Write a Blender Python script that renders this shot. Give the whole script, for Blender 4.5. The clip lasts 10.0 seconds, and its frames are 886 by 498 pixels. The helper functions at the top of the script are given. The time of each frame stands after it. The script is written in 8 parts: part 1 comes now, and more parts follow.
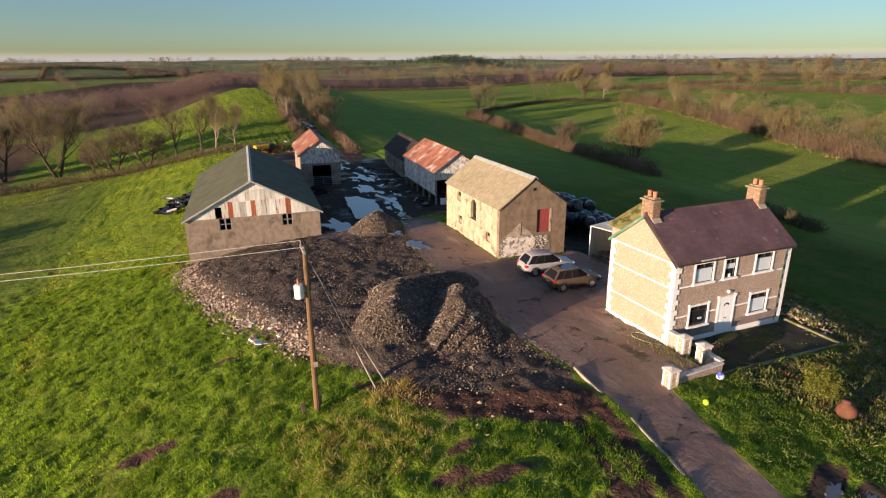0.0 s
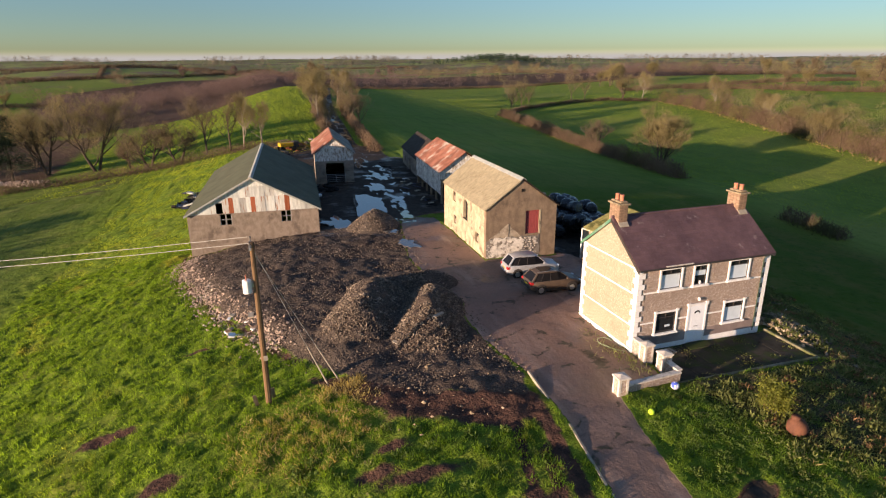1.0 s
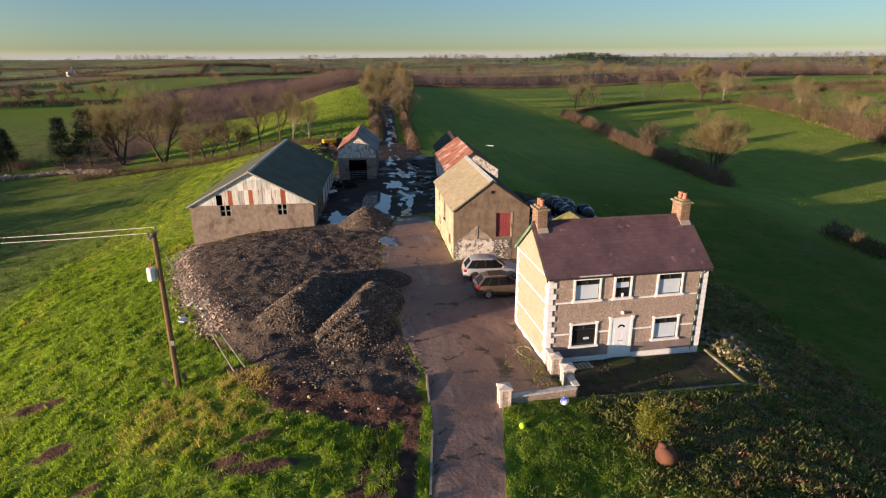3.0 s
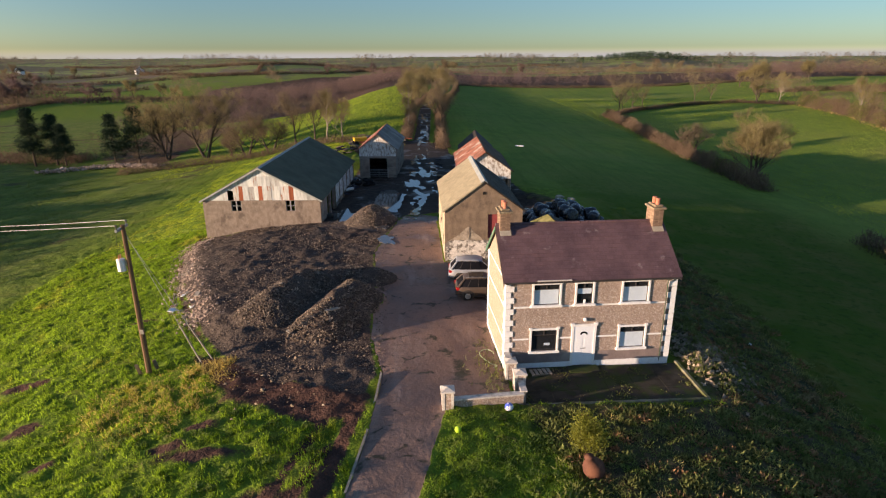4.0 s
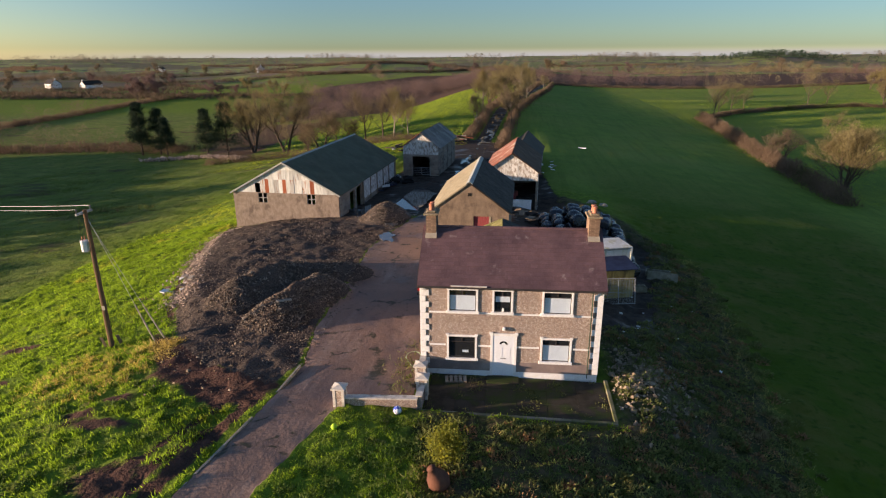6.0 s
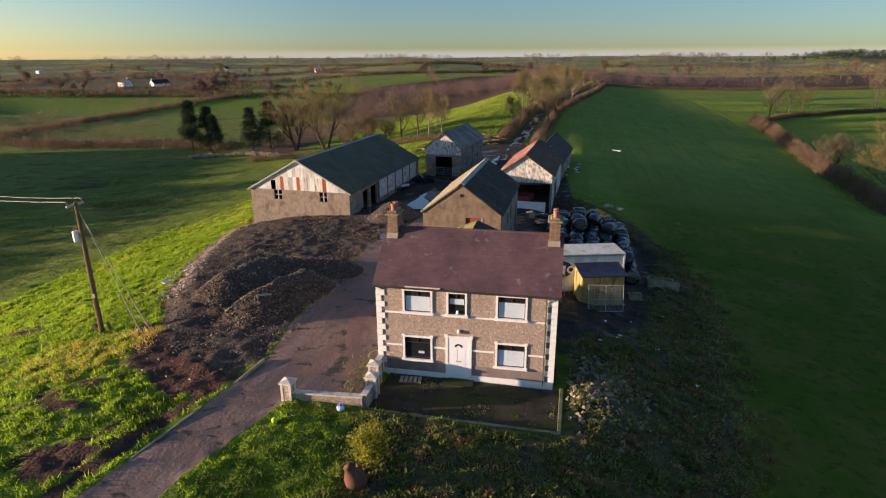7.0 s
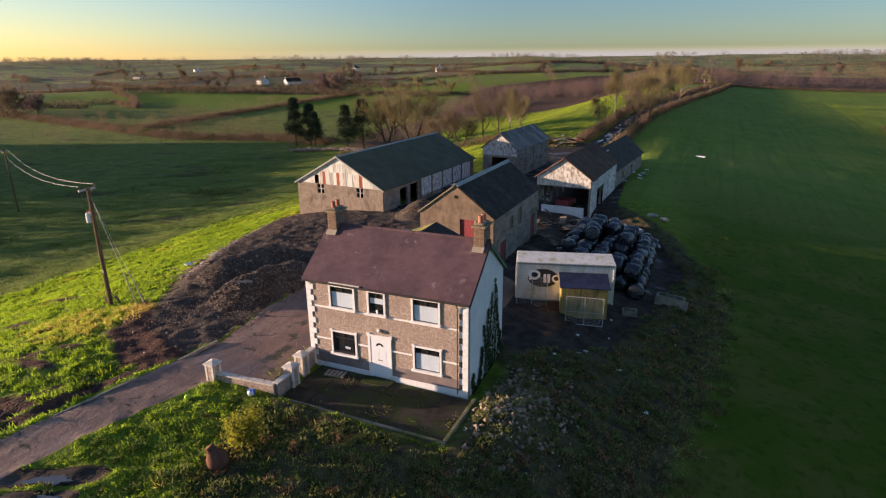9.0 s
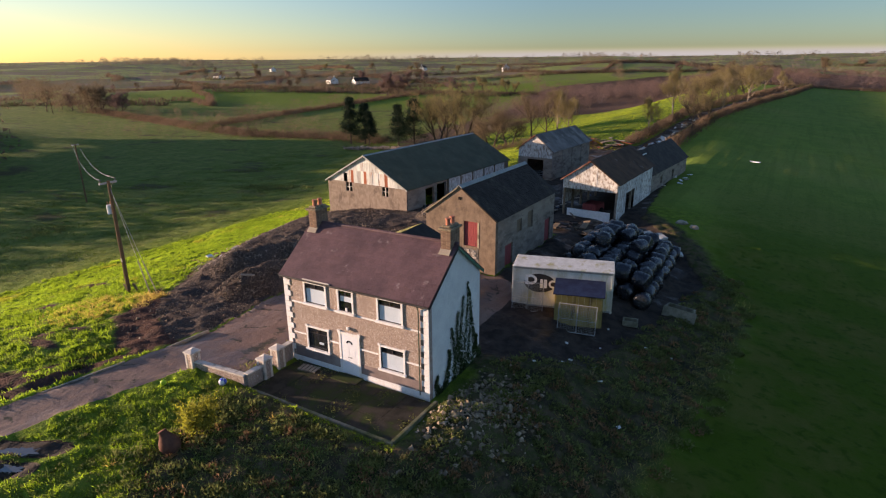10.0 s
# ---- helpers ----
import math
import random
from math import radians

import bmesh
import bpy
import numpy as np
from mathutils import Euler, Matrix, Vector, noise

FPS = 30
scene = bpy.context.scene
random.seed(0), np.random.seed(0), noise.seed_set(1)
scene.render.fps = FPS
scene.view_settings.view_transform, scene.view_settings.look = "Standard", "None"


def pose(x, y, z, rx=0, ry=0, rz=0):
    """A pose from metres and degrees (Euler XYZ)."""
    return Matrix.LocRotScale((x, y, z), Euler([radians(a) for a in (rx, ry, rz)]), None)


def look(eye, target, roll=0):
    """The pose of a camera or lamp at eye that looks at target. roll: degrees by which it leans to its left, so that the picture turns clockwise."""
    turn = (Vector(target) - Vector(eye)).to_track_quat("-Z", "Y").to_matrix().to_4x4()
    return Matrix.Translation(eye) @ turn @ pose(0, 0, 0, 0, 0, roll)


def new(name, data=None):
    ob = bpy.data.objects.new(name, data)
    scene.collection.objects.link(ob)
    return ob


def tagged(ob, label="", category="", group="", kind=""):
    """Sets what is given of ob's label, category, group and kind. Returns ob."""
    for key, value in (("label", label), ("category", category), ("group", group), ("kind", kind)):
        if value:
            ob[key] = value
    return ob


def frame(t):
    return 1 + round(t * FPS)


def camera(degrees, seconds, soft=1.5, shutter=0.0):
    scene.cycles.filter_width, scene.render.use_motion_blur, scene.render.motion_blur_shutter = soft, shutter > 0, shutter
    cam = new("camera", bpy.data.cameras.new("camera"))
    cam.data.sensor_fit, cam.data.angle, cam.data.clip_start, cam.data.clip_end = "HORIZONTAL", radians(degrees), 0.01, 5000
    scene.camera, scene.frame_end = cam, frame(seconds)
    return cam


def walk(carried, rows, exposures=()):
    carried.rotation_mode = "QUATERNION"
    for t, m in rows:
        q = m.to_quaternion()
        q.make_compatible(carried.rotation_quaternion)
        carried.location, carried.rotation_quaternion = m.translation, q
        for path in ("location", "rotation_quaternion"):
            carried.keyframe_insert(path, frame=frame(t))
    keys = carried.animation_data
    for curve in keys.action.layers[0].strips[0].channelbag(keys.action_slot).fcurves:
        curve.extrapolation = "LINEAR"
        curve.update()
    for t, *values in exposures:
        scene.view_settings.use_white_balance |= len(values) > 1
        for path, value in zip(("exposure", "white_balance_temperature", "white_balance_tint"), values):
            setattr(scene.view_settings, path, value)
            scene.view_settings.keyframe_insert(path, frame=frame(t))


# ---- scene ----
cam = camera(74.2, 10.0, soft=1.2)
METRES, EYE, TILT, LEAN, TURN = 44.51, 15.0, 0.0, 0.0, -21.3
ROWS = [
    (0.0, 0.0, 0.0, 0.0, -0.08, -17.98, 0.25),
    (0.5, 0.046, -0.0001, 0.0003, 2.05, -18.03, 0.26),
    (1.0, 0.0968, 0.0023, 0.001, 4.28, -18.06, 0.28),
    (1.5, 0.1439, 0.0069, 0.0014, 6.28, -18.07, 0.29),
    (2.0, 0.195, 0.014, 0.0014, 8.44, -18.1, 0.26),
    (2.5, 0.2419, 0.0224, 0.0013, 10.43, -18.11, 0.26),
    (4.0, 0.3882, 0.0617, 0.002, 17.93, -18.19, 0.24),
    (4.5, 0.4331, 0.0785, 0.0023, 20.54, -18.2, 0.26),
    (5.0, 0.481, 0.0992, 0.0024, 23.29, -18.23, 0.29),
    (5.5, 0.5244, 0.12, 0.0017, 25.77, -18.24, 0.29),
    (7.0, 0.6562, 0.1976, 0.0019, 33.85, -18.19, 0.28),
    (7.5, 0.696, 0.2265, 0.0018, 36.53, -18.17, 0.32),
    (8.0, 0.7374, 0.2597, 0.0016, 39.45, -18.17, 0.38),
    (8.5, 0.7736, 0.2919, 0.0017, 42.33, -18.18, 0.42),
    (9.0, 0.811, 0.3289, 0.0023, 45.72, -18.19, 0.48),
    (9.5, 0.8436, 0.3645, 0.0027, 48.89, -18.17, 0.52),
    (10.0, 0.8763, 0.4051, 0.0033, 52.29, -18.15, 0.56),
]
walk(cam, [(t, pose(0, 0, EYE, TILT, LEAN, TURN) @ pose(METRES * x, METRES * y, METRES * z, 90 + pitch, roll, yaw)) for t, x, y, z, yaw, pitch, roll in ROWS],
     exposures=[(0.0, 1.46, 6600, 18), (6.0, 1.46, 6450, 18), (10.0, 1.54, 6600, 24)])

# ---- light ----
SUN_AZ = (-0.957, -0.29)          # horizontal way towards the sun
SUN_EL = radians(5.9)
world = bpy.data.worlds.new("sky")
scene.world = world
world.use_nodes = True
wn = world.node_tree.nodes
sky = wn.new("ShaderNodeTexSky")
sky.sky_type, sky.sun_disc = 'NISHITA', False
sky.sun_elevation = SUN_EL
sky.sun_rotation = math.atan2(SUN_AZ[0], SUN_AZ[1])
sky.altitude, sky.air_density, sky.dust_density, sky.ozone_density = 50, 0.8, 0.3, 2.2
# a thin grey-olive bank of haze low in the sky, thinning towards the sun


def sky_node(kind, a, b, c=None, d=None):
    """One number worked out for the sky: a smooth step of a from b to c, or a sum of the two."""
    n = wn.new("ShaderNodeMapRange" if kind == 'STEP' else "ShaderNodeMath")
    if kind == 'STEP':
        n.interpolation_type = 'SMOOTHSTEP'
        n.inputs[1].default_value, n.inputs[2].default_value = b, c
    else:
        n.operation = kind
    for k, v in enumerate((a,) if kind == 'STEP' else (a, b)):
        if isinstance(v, (int, float)):
            n.inputs[k].default_value = v
        else:
            world.node_tree.links.new(v, n.inputs[k])
    return n.outputs[0]


sky_way = wn.new("ShaderNodeSeparateXYZ")
world.node_tree.links.new(wn.new("ShaderNodeTexCoord").outputs["Generated"], sky_way.inputs[0])
to_sun = sky_node('ADD', sky_node('MULTIPLY', sky_way.outputs[0], SUN_AZ[0]), sky_node('MULTIPLY', sky_way.outputs[1], SUN_AZ[1]))
veil = sky_node('MULTIPLY', sky_node('STEP', sky_way.outputs[2], 0.26, 0.05), sky_node('STEP', to_sun, 0.85, 0.0))
veil = sky_node('MULTIPLY', veil, sky_node('ADD', 1.0, sky_node('MULTIPLY', sky_node('STEP', sky_way.outputs[2], 0.015, 0.004), -0.45)))
haze = wn.new("ShaderNodeMixRGB")
haze.blend_type = 'MULTIPLY'
haze.inputs[2].default_value = (0.53, 0.60, 0.62, 1)
world.node_tree.links.new(veil, haze.inputs[0])
world.node_tree.links.new(sky.outputs[0], haze.inputs[1])
glow = wn.new("ShaderNodeMixRGB")
glow.blend_type = 'MULTIPLY'
glow.inputs[2].default_value = (0.95, 0.80, 0.52, 1)
world.node_tree.links.new(sky_node('MULTIPLY', sky_node('STEP', to_sun, 0.1, 0.85), sky_node('STEP', sky_way.outputs[2], 0.22, 0.0)), glow.inputs[0])
world.node_tree.links.new(haze.outputs[0], glow.inputs[1])
# a pale strip of mist on the horizon, away from the sun
mist = wn.new("ShaderNodeMixRGB")
mist.inputs[2].default_value = (2.1, 2.05, 1.9, 1)
world.node_tree.links.new(sky_node('MULTIPLY', sky_node('STEP', sky_way.outputs[2], 0.012, 0.001), sky_node('STEP', to_sun, 0.55, 0.0)), mist.inputs[0])
world.node_tree.links.new(glow.outputs[0], mist.inputs[1])
world.node_tree.links.new(mist.outputs[0], wn["Background"].inputs[0])
wn["Background"].inputs[1].default_value = 0.092
sun_data = bpy.data.lights.new("sun", 'SUN')
sun_data.energy, sun_data.angle, sun_data.color = 4.1, radians(0.55), (1.0, 0.77, 0.55)
sun = new("sun", sun_data)
sun.matrix_world = look((-200, -60, 30), Vector((-200, -60, 30)) - Vector((SUN_AZ[0], SUN_AZ[1], math.tan(SUN_EL))))


# ---- materials ----
def nodes_of(name):
    m = bpy.data.materials.new(name)
    m.use_nodes = True
    nt = m.node_tree
    return m, nt, nt.nodes["Principled BSDF"]


def put(nt, kind, **values):
    n = nt.nodes.new(kind)
    for k, v in values.items():
        if k == "op":
            n.operation = v
        elif k == "clamp":
            n.use_clamp = v
        elif k == "blend":
            n.blend_type = v
        elif k == "feature":
            n.feature = v
    return n


def noise_of(nt, vec, scale, detail=4.0, rough=0.6):
    n = nt.nodes.new("ShaderNodeTexNoise")
    n.inputs["Scale"].default_value, n.inputs["Detail"].default_value, n.inputs["Roughness"].default_value = scale, detail, rough
    nt.links.new(vec, n.inputs["Vector"])
    return n.outputs["Fac"]


def ramp(nt, fac, lo, hi):
    n = nt.nodes.new("ShaderNodeMapRange")
    n.interpolation_type = 'SMOOTHSTEP'
    n.inputs["From Min"].default_value, n.inputs["From Max"].default_value = lo, hi
    nt.links.new(fac, n.inputs["Value"])
    return n.outputs[0]


def mix(nt, fac, a, b, blend='MIX'):
    n = nt.nodes.new("ShaderNodeMix")
    n.data_type, n.blend_type = 'RGBA', blend
    for sock, v in ((n.inputs[0], fac), (n.inputs[6], a), (n.inputs[7], b)):
        if hasattr(v, "links"):
            nt.links.new(v, sock)
        elif isinstance(v, (int, float)):
            sock.default_value = v
        else:
            sock.default_value = (*v, 1.0)
    return n.outputs[2]


def calc(nt, op, a, b=0.5, c=0.0):
    n = nt.nodes.new("ShaderNodeMath")
    n.operation = op
    for sock, v in zip(n.inputs, (a, b, c)):
        if hasattr(v, "links"):
            nt.links.new(v, sock)
        else:
            sock.default_value = v
    return n.outputs[0]


def coords(nt, stretch=(1, 1, 1), space="Object"):
    if space == "World":
        src = nt.nodes.new("ShaderNodeNewGeometry").outputs["Position"]
    else:
        src = nt.nodes.new("ShaderNodeTexCoord").outputs["Object"]
    mp = nt.nodes.new("ShaderNodeMapping")
    mp.inputs["Scale"].default_value = stretch
    nt.links.new(src, mp.inputs["Vector"])
    return mp.outputs[0]


def bump(nt, bsdf, height, strength, distance):
    n = nt.nodes.new("ShaderNodeBump")
    n.inputs["Strength"].default_value, n.inputs["Distance"].default_value = strength, distance
    nt.links.new(height, n.inputs["Height"])
    nt.links.new(n.outputs[0], bsdf.inputs["Normal"])


def surf(name, c1, c2, c3=None, scale=1.5, fine=25.0, rough=0.85, metal=0.0, relief=0.3, depth=0.01, stretch=(1, 1, 1), stain=(0.55, 0.7),
         stain_scale=0.5, piece=0.0, island=0.0, space="Object", spread=(0.35, 0.65), gloss=0.0, thru=0.0):
    """A surface of two colours at a middle scale, a third one in stains, a fine grain and relief."""
    m, nt, b = nodes_of(name)
    v = coords(nt, stretch, space)
    n1, n2, n3 = noise_of(nt, v, scale, 5.0), noise_of(nt, v, fine, 3.0), noise_of(nt, v, stain_scale, 6.0, 0.65)
    col = mix(nt, ramp(nt, n1, *spread), c1, c2)
    if c3:
        col = mix(nt, ramp(nt, n3, *stain), col, c3)
    grain = mix(nt, n2, (0.72, 0.72, 0.72), (1.28, 1.28, 1.28))
    col = mix(nt, 1.0, col, grain, 'MULTIPLY')
    if piece or island:
        rnd = nt.nodes.new("ShaderNodeObjectInfo").outputs["Random"] if piece else nt.nodes.new("ShaderNodeNewGeometry").outputs["Random Per Island"]
        k = piece or island
        col = mix(nt, 1.0, col, mix(nt, rnd, (1 - k,) * 3, (1 + k,) * 3), 'MULTIPLY')
    nt.links.new(col, b.inputs["Base Color"])
    r = calc(nt, 'MULTIPLY_ADD', n1, 0.25, rough - 0.125)
    nt.links.new(r, b.inputs["Roughness"])
    b.inputs["Metallic"].default_value = metal
    b.inputs["Specular IOR Level"].default_value = 0.14 + gloss
    if relief:
        bump(nt, b, calc(nt, 'ADD', n2, n1), relief, depth)
    if thru:
        tr, ms = nt.nodes.new("ShaderNodeBsdfTranslucent"), nt.nodes.new("ShaderNodeMixShader")
        nt.links.new(mix(nt, 1.0, col, (1.9, 1.8, 0.9), 'MULTIPLY') if thru >= 0.45 else col, tr.inputs["Color"])
        ms.inputs[0].default_value = thru
        nt.links.new(b.outputs[0], ms.inputs[1])
        nt.links.new(tr.outputs[0], ms.inputs[2])
        nt.links.new(ms.outputs[0], nt.nodes["Material Output"].inputs["Surface"])
    return m


def pebbledash(name, c1, c2, c3, dirt):
    m, nt, b = nodes_of(name)
    v = coords(nt)
    vo = nt.nodes.new("ShaderNodeTexVoronoi")
    vo.inputs["Scale"].default_value = 34.0
    nt.links.new(v, vo.inputs["Vector"])
    sep = nt.nodes.new("ShaderNodeSeparateColor")
    nt.links.new(vo.outputs["Color"], sep.inputs[0])
    col = mix(nt, ramp(nt, sep.outputs[0], 0.2, 0.8), c1, c2)
    col = mix(nt, ramp(nt, sep.outputs[1], 0.72, 0.8), col, c3)
    big = noise_of(nt, v, 0.9, 5.0)
    mid = noise_of(nt, v, 9.0, 4.0)
    col = mix(nt, ramp(nt, mid, 0.35, 0.75), col, dirt)
    col = mix(nt, calc(nt, 'MULTIPLY', ramp(nt, big, 0.5, 0.75), 0.5), col, dirt)
    nt.links.new(col, b.inputs["Base Color"])
    b.inputs["Roughness"].default_value = 0.95
    bump(nt, b, vo.outputs["Distance"], 0.6, 0.02)
    return m


def glass_mat(name, tint):
    m, nt, b = nodes_of(name)
    b.inputs["Base Color"].default_value = (*tint, 1)
    b.inputs["Roughness"].default_value = 0.04
    b.inputs["Transmission Weight"].default_value = 0.0
    b.inputs["Specular IOR Level"].default_value = 0.8
    return m


M = {}
M["scar"] = surf("patched_render", (0.46, 0.375, 0.28), (0.31, 0.25, 0.18), (0.19, 0.15, 0.11), scale=2.2, rough=0.95, relief=0.6, stain=(0.5, 0.68), stain_scale=1.2)
M["lime_rubble"] = surf("lime_washed_rubble", (0.76, 0.69, 0.60), (0.58, 0.52, 0.44), (0.18, 0.145, 0.11), scale=5, fine=14, rough=0.95, relief=0.8, depth=0.03, stain=(0.5, 0.62), stain_scale=2.2)
M["render_white"] = surf("white_render", (0.74, 0.72, 0.67), (0.66, 0.64, 0.60), (0.40, 0.41, 0.38), scale=1.2, rough=0.9, stain=(0.6, 0.8))
M["white_paint"] = surf("white_paint", (0.86, 0.84, 0.81), (0.80, 0.77, 0.73), (0.55, 0.50, 0.43), scale=4, rough=0.7, relief=0.1, stain=(0.62, 0.85), stain_scale=2.0)
M["old_white"] = surf("weathered_white_paint", (0.66, 0.60, 0.52), (0.56, 0.50, 0.43), (0.30, 0.26, 0.20), scale=4, rough=0.85, relief=0.2, stain=(0.5, 0.7), stain_scale=2.0)
M["upvc"] = surf("white_door_skin", (0.83, 0.84, 0.86), (0.80, 0.81, 0.83), rough=0.35, relief=0.0)
M["dash_front"] = pebbledash("brown_pebbledash", (0.47, 0.345, 0.27), (0.32, 0.23, 0.18), (0.62, 0.53, 0.45), (0.25, 0.18, 0.14))
M["dash_side"] = pebbledash("cream_pebbledash", (0.42, 0.335, 0.24), (0.33, 0.255, 0.18), (0.52, 0.44, 0.34), (0.26, 0.19, 0.13))
M["slate"] = surf("purple_slate", (0.140, 0.083, 0.086), (0.100, 0.061, 0.067), (0.27, 0.21, 0.20), scale=0.7, fine=14, rough=0.6, piece=0.09, space="World", stain=(0.59, 0.74), stain_scale=1.3)
M["slate_join"] = surf("purple_slate_joined", (0.140, 0.083, 0.086), (0.100, 0.061, 0.067), (0.27, 0.21, 0.20), scale=0.7, fine=14, rough=0.6, island=0.09, space="World", stain=(0.59, 0.74), stain_scale=1.3)
M["pipe"] = surf("dark_green_pipe", (0.05, 0.085, 0.055), (0.035, 0.06, 0.04), rough=0.6, relief=0.0)
M["mauve"] = surf("mauve_grey_render", (0.27, 0.21, 0.19), (0.22, 0.17, 0.155), (0.33, 0.28, 0.25), scale=1.5, rough=0.9)
M["green_board"] = surf("green_paint", (0.10, 0.22, 0.14), (0.07, 0.16, 0.10), (0.25, 0.27, 0.2), rough=0.6)
M["brick"] = surf("chimney_brick", (0.30, 0.20, 0.13), (0.20, 0.13, 0.09), (0.36, 0.29, 0.20), scale=9, fine=40, rough=0.9, piece=0.25)
M["mortar"] = surf("grey_mortar", (0.42, 0.36, 0.28), (0.34, 0.29, 0.22), rough=0.95)
M["joint"] = surf("sooty_brick_joint", (0.235, 0.17, 0.12), (0.17, 0.12, 0.085), scale=5, rough=0.95)
M["cap"] = surf("lichened_cement", (0.33, 0.26, 0.16), (0.22, 0.17, 0.11), (0.13, 0.11, 0.08), scale=6, fine=30, rough=0.95, relief=0.7, depth=0.02, stain=(0.5, 0.65), stain_scale=2.5)
M["terracotta"] = surf("terracotta", (0.50, 0.20, 0.12), (0.40, 0.15, 0.09), (0.20, 0.13, 0.10), scale=6, rough=0.8)
M["car_glass"] = surf("tinted_car_glass", (0.012, 0.012, 0.014), (0.010, 0.010, 0.012), rough=0.2, relief=0, gloss=-0.06)
M["glass_dark"] = glass_mat("dark_window_glass", (0.02, 0.022, 0.025))
M["frame_dark"] = surf("dark_window_frame", (0.060, 0.052, 0.048), (0.04, 0.035, 0.033), rough=0.5, relief=0.05)
M["blind"] = surf("pale_blind", (0.62, 0.69, 0.75), (0.56, 0.63, 0.69), rough=0.3, relief=0.02, gloss=0.3)
M["cement"] = surf("grey_cement", (0.33, 0.275, 0.215), (0.23, 0.185, 0.145), (0.13, 0.105, 0.085), scale=1.1, rough=0.95, relief=0.4, stretch=(0.5, 0.5, 1.3), stain=(0.5, 0.7), stain_scale=1.3)
M["shed_wall"] = surf("blotched_concrete", (0.285, 0.228, 0.178), (0.215, 0.168, 0.13), (0.145, 0.112, 0.088), scale=2.6, fine=16, rough=0.95, relief=0.5, stretch=(1, 1, 0.7), stain=(0.5, 0.66), stain_scale=0.9)
M["cement_dark"] = surf("wet_cement", (0.22, 0.19, 0.16), (0.15, 0.13, 0.11), (0.09, 0.08, 0.07), scale=1.3, rough=0.9, relief=0.4)
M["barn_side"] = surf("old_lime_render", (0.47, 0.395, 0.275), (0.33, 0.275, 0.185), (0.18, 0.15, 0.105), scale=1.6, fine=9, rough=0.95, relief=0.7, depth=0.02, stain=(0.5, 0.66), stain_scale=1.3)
# the barn's front gable, set about half as bright as barn_side
M["barn_front"] = surf("dark_brown_render", (0.245, 0.178, 0.122), (0.17, 0.124, 0.086), (0.105, 0.08, 0.06), scale=2.2, fine=12, rough=0.95, relief=0.5, stretch=(1, 1, 0.75), stain=(0.54, 0.74), stain_scale=0.8)
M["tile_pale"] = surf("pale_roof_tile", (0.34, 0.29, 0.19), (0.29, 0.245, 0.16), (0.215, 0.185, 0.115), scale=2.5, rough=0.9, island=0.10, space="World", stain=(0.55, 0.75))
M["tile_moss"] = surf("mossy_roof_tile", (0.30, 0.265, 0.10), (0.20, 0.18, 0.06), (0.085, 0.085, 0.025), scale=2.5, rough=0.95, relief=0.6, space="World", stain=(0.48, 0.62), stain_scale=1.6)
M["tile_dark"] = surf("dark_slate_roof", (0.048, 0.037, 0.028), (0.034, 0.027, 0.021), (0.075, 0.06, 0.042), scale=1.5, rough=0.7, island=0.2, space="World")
M["roof_green"] = surf("dark_green_sheet", (0.098, 0.102, 0.064), (0.080, 0.084, 0.054), (0.12, 0.11, 0.07), scale=0.7, rough=0.8, relief=0.05, metal=0.0)
M["ridge_tin"] = surf("pale_ridge_tin", (0.36, 0.37, 0.34), (0.29, 0.30, 0.28), (0.42, 0.38, 0.30), rough=0.6)
M["tin_white"] = surf("weathered_white_tin", (0.60, 0.60, 0.55), (0.46, 0.46, 0.42), (0.33, 0.22, 0.15), scale=1.8, rough=0.7, stretch=(3, 3, 0.5), piece=0.24, stain=(0.60, 0.68), stain_scale=1.3)
M["tin_rust"] = surf("rusted_tin", (0.36, 0.11, 0.05), (0.26, 0.075, 0.035), (0.55, 0.46, 0.36), scale=2.0, rough=0.8, stretch=(3, 3, 0.5), piece=0.2, stain=(0.58, 0.68), stain_scale=1.2)
M["tin_streaked"] = surf("rust_streaked_tin", (0.55, 0.53, 0.48), (0.42, 0.40, 0.36), (0.33, 0.15, 0.08), scale=2.2, rough=0.75, stretch=(4, 4, 0.5), piece=0.2, stain=(0.54, 0.6), stain_scale=1.8)
M["tin_flaky"] = surf("flaking_whitewash_tin", (0.70, 0.68, 0.63), (0.55, 0.53, 0.48), (0.30, 0.25, 0.20), scale=3.0, rough=0.8, stretch=(1.6, 1.6, 0.8), piece=0.15, stain=(0.46, 0.6), stain_scale=2.4)
M["roof_rust"] = surf("red_rust_roof", (0.31, 0.125, 0.08), (0.205, 0.085, 0.055), (0.46, 0.38, 0.31), scale=0.8, rough=0.75, relief=0.15, piece=0.2, space="World", stain=(0.5, 0.66), stain_scale=0.6)
M["roof_brown"] = surf("brown_rust_roof", (0.105, 0.056, 0.030), (0.070, 0.040, 0.024), (0.17, 0.13, 0.10), scale=0.9, rough=0.75, relief=0.15, piece=0.2, space="World", stain=(0.62, 0.7), stain_scale=0.7)
M["roof_grey"] = surf("grey_tin_roof", (0.20, 0.18, 0.155), (0.14, 0.125, 0.11), (0.34, 0.31, 0.27), scale=0.9, rough=0.65, relief=0.15, piece=0.3, space="World", stain=(0.6, 0.7), stain_scale=0.8)
M["timber"] = surf("grey_timber", (0.24, 0.18, 0.12), (0.17, 0.125, 0.085), scale=3, rough=0.9, stretch=(6, 6, 0.6), piece=0.2)
M["pole_wood"] = surf("creosoted_pole", (0.19, 0.115, 0.06), (0.13, 0.08, 0.045), (0.28, 0.19, 0.10), scale=3, rough=0.85, stretch=(8, 8, 0.5))
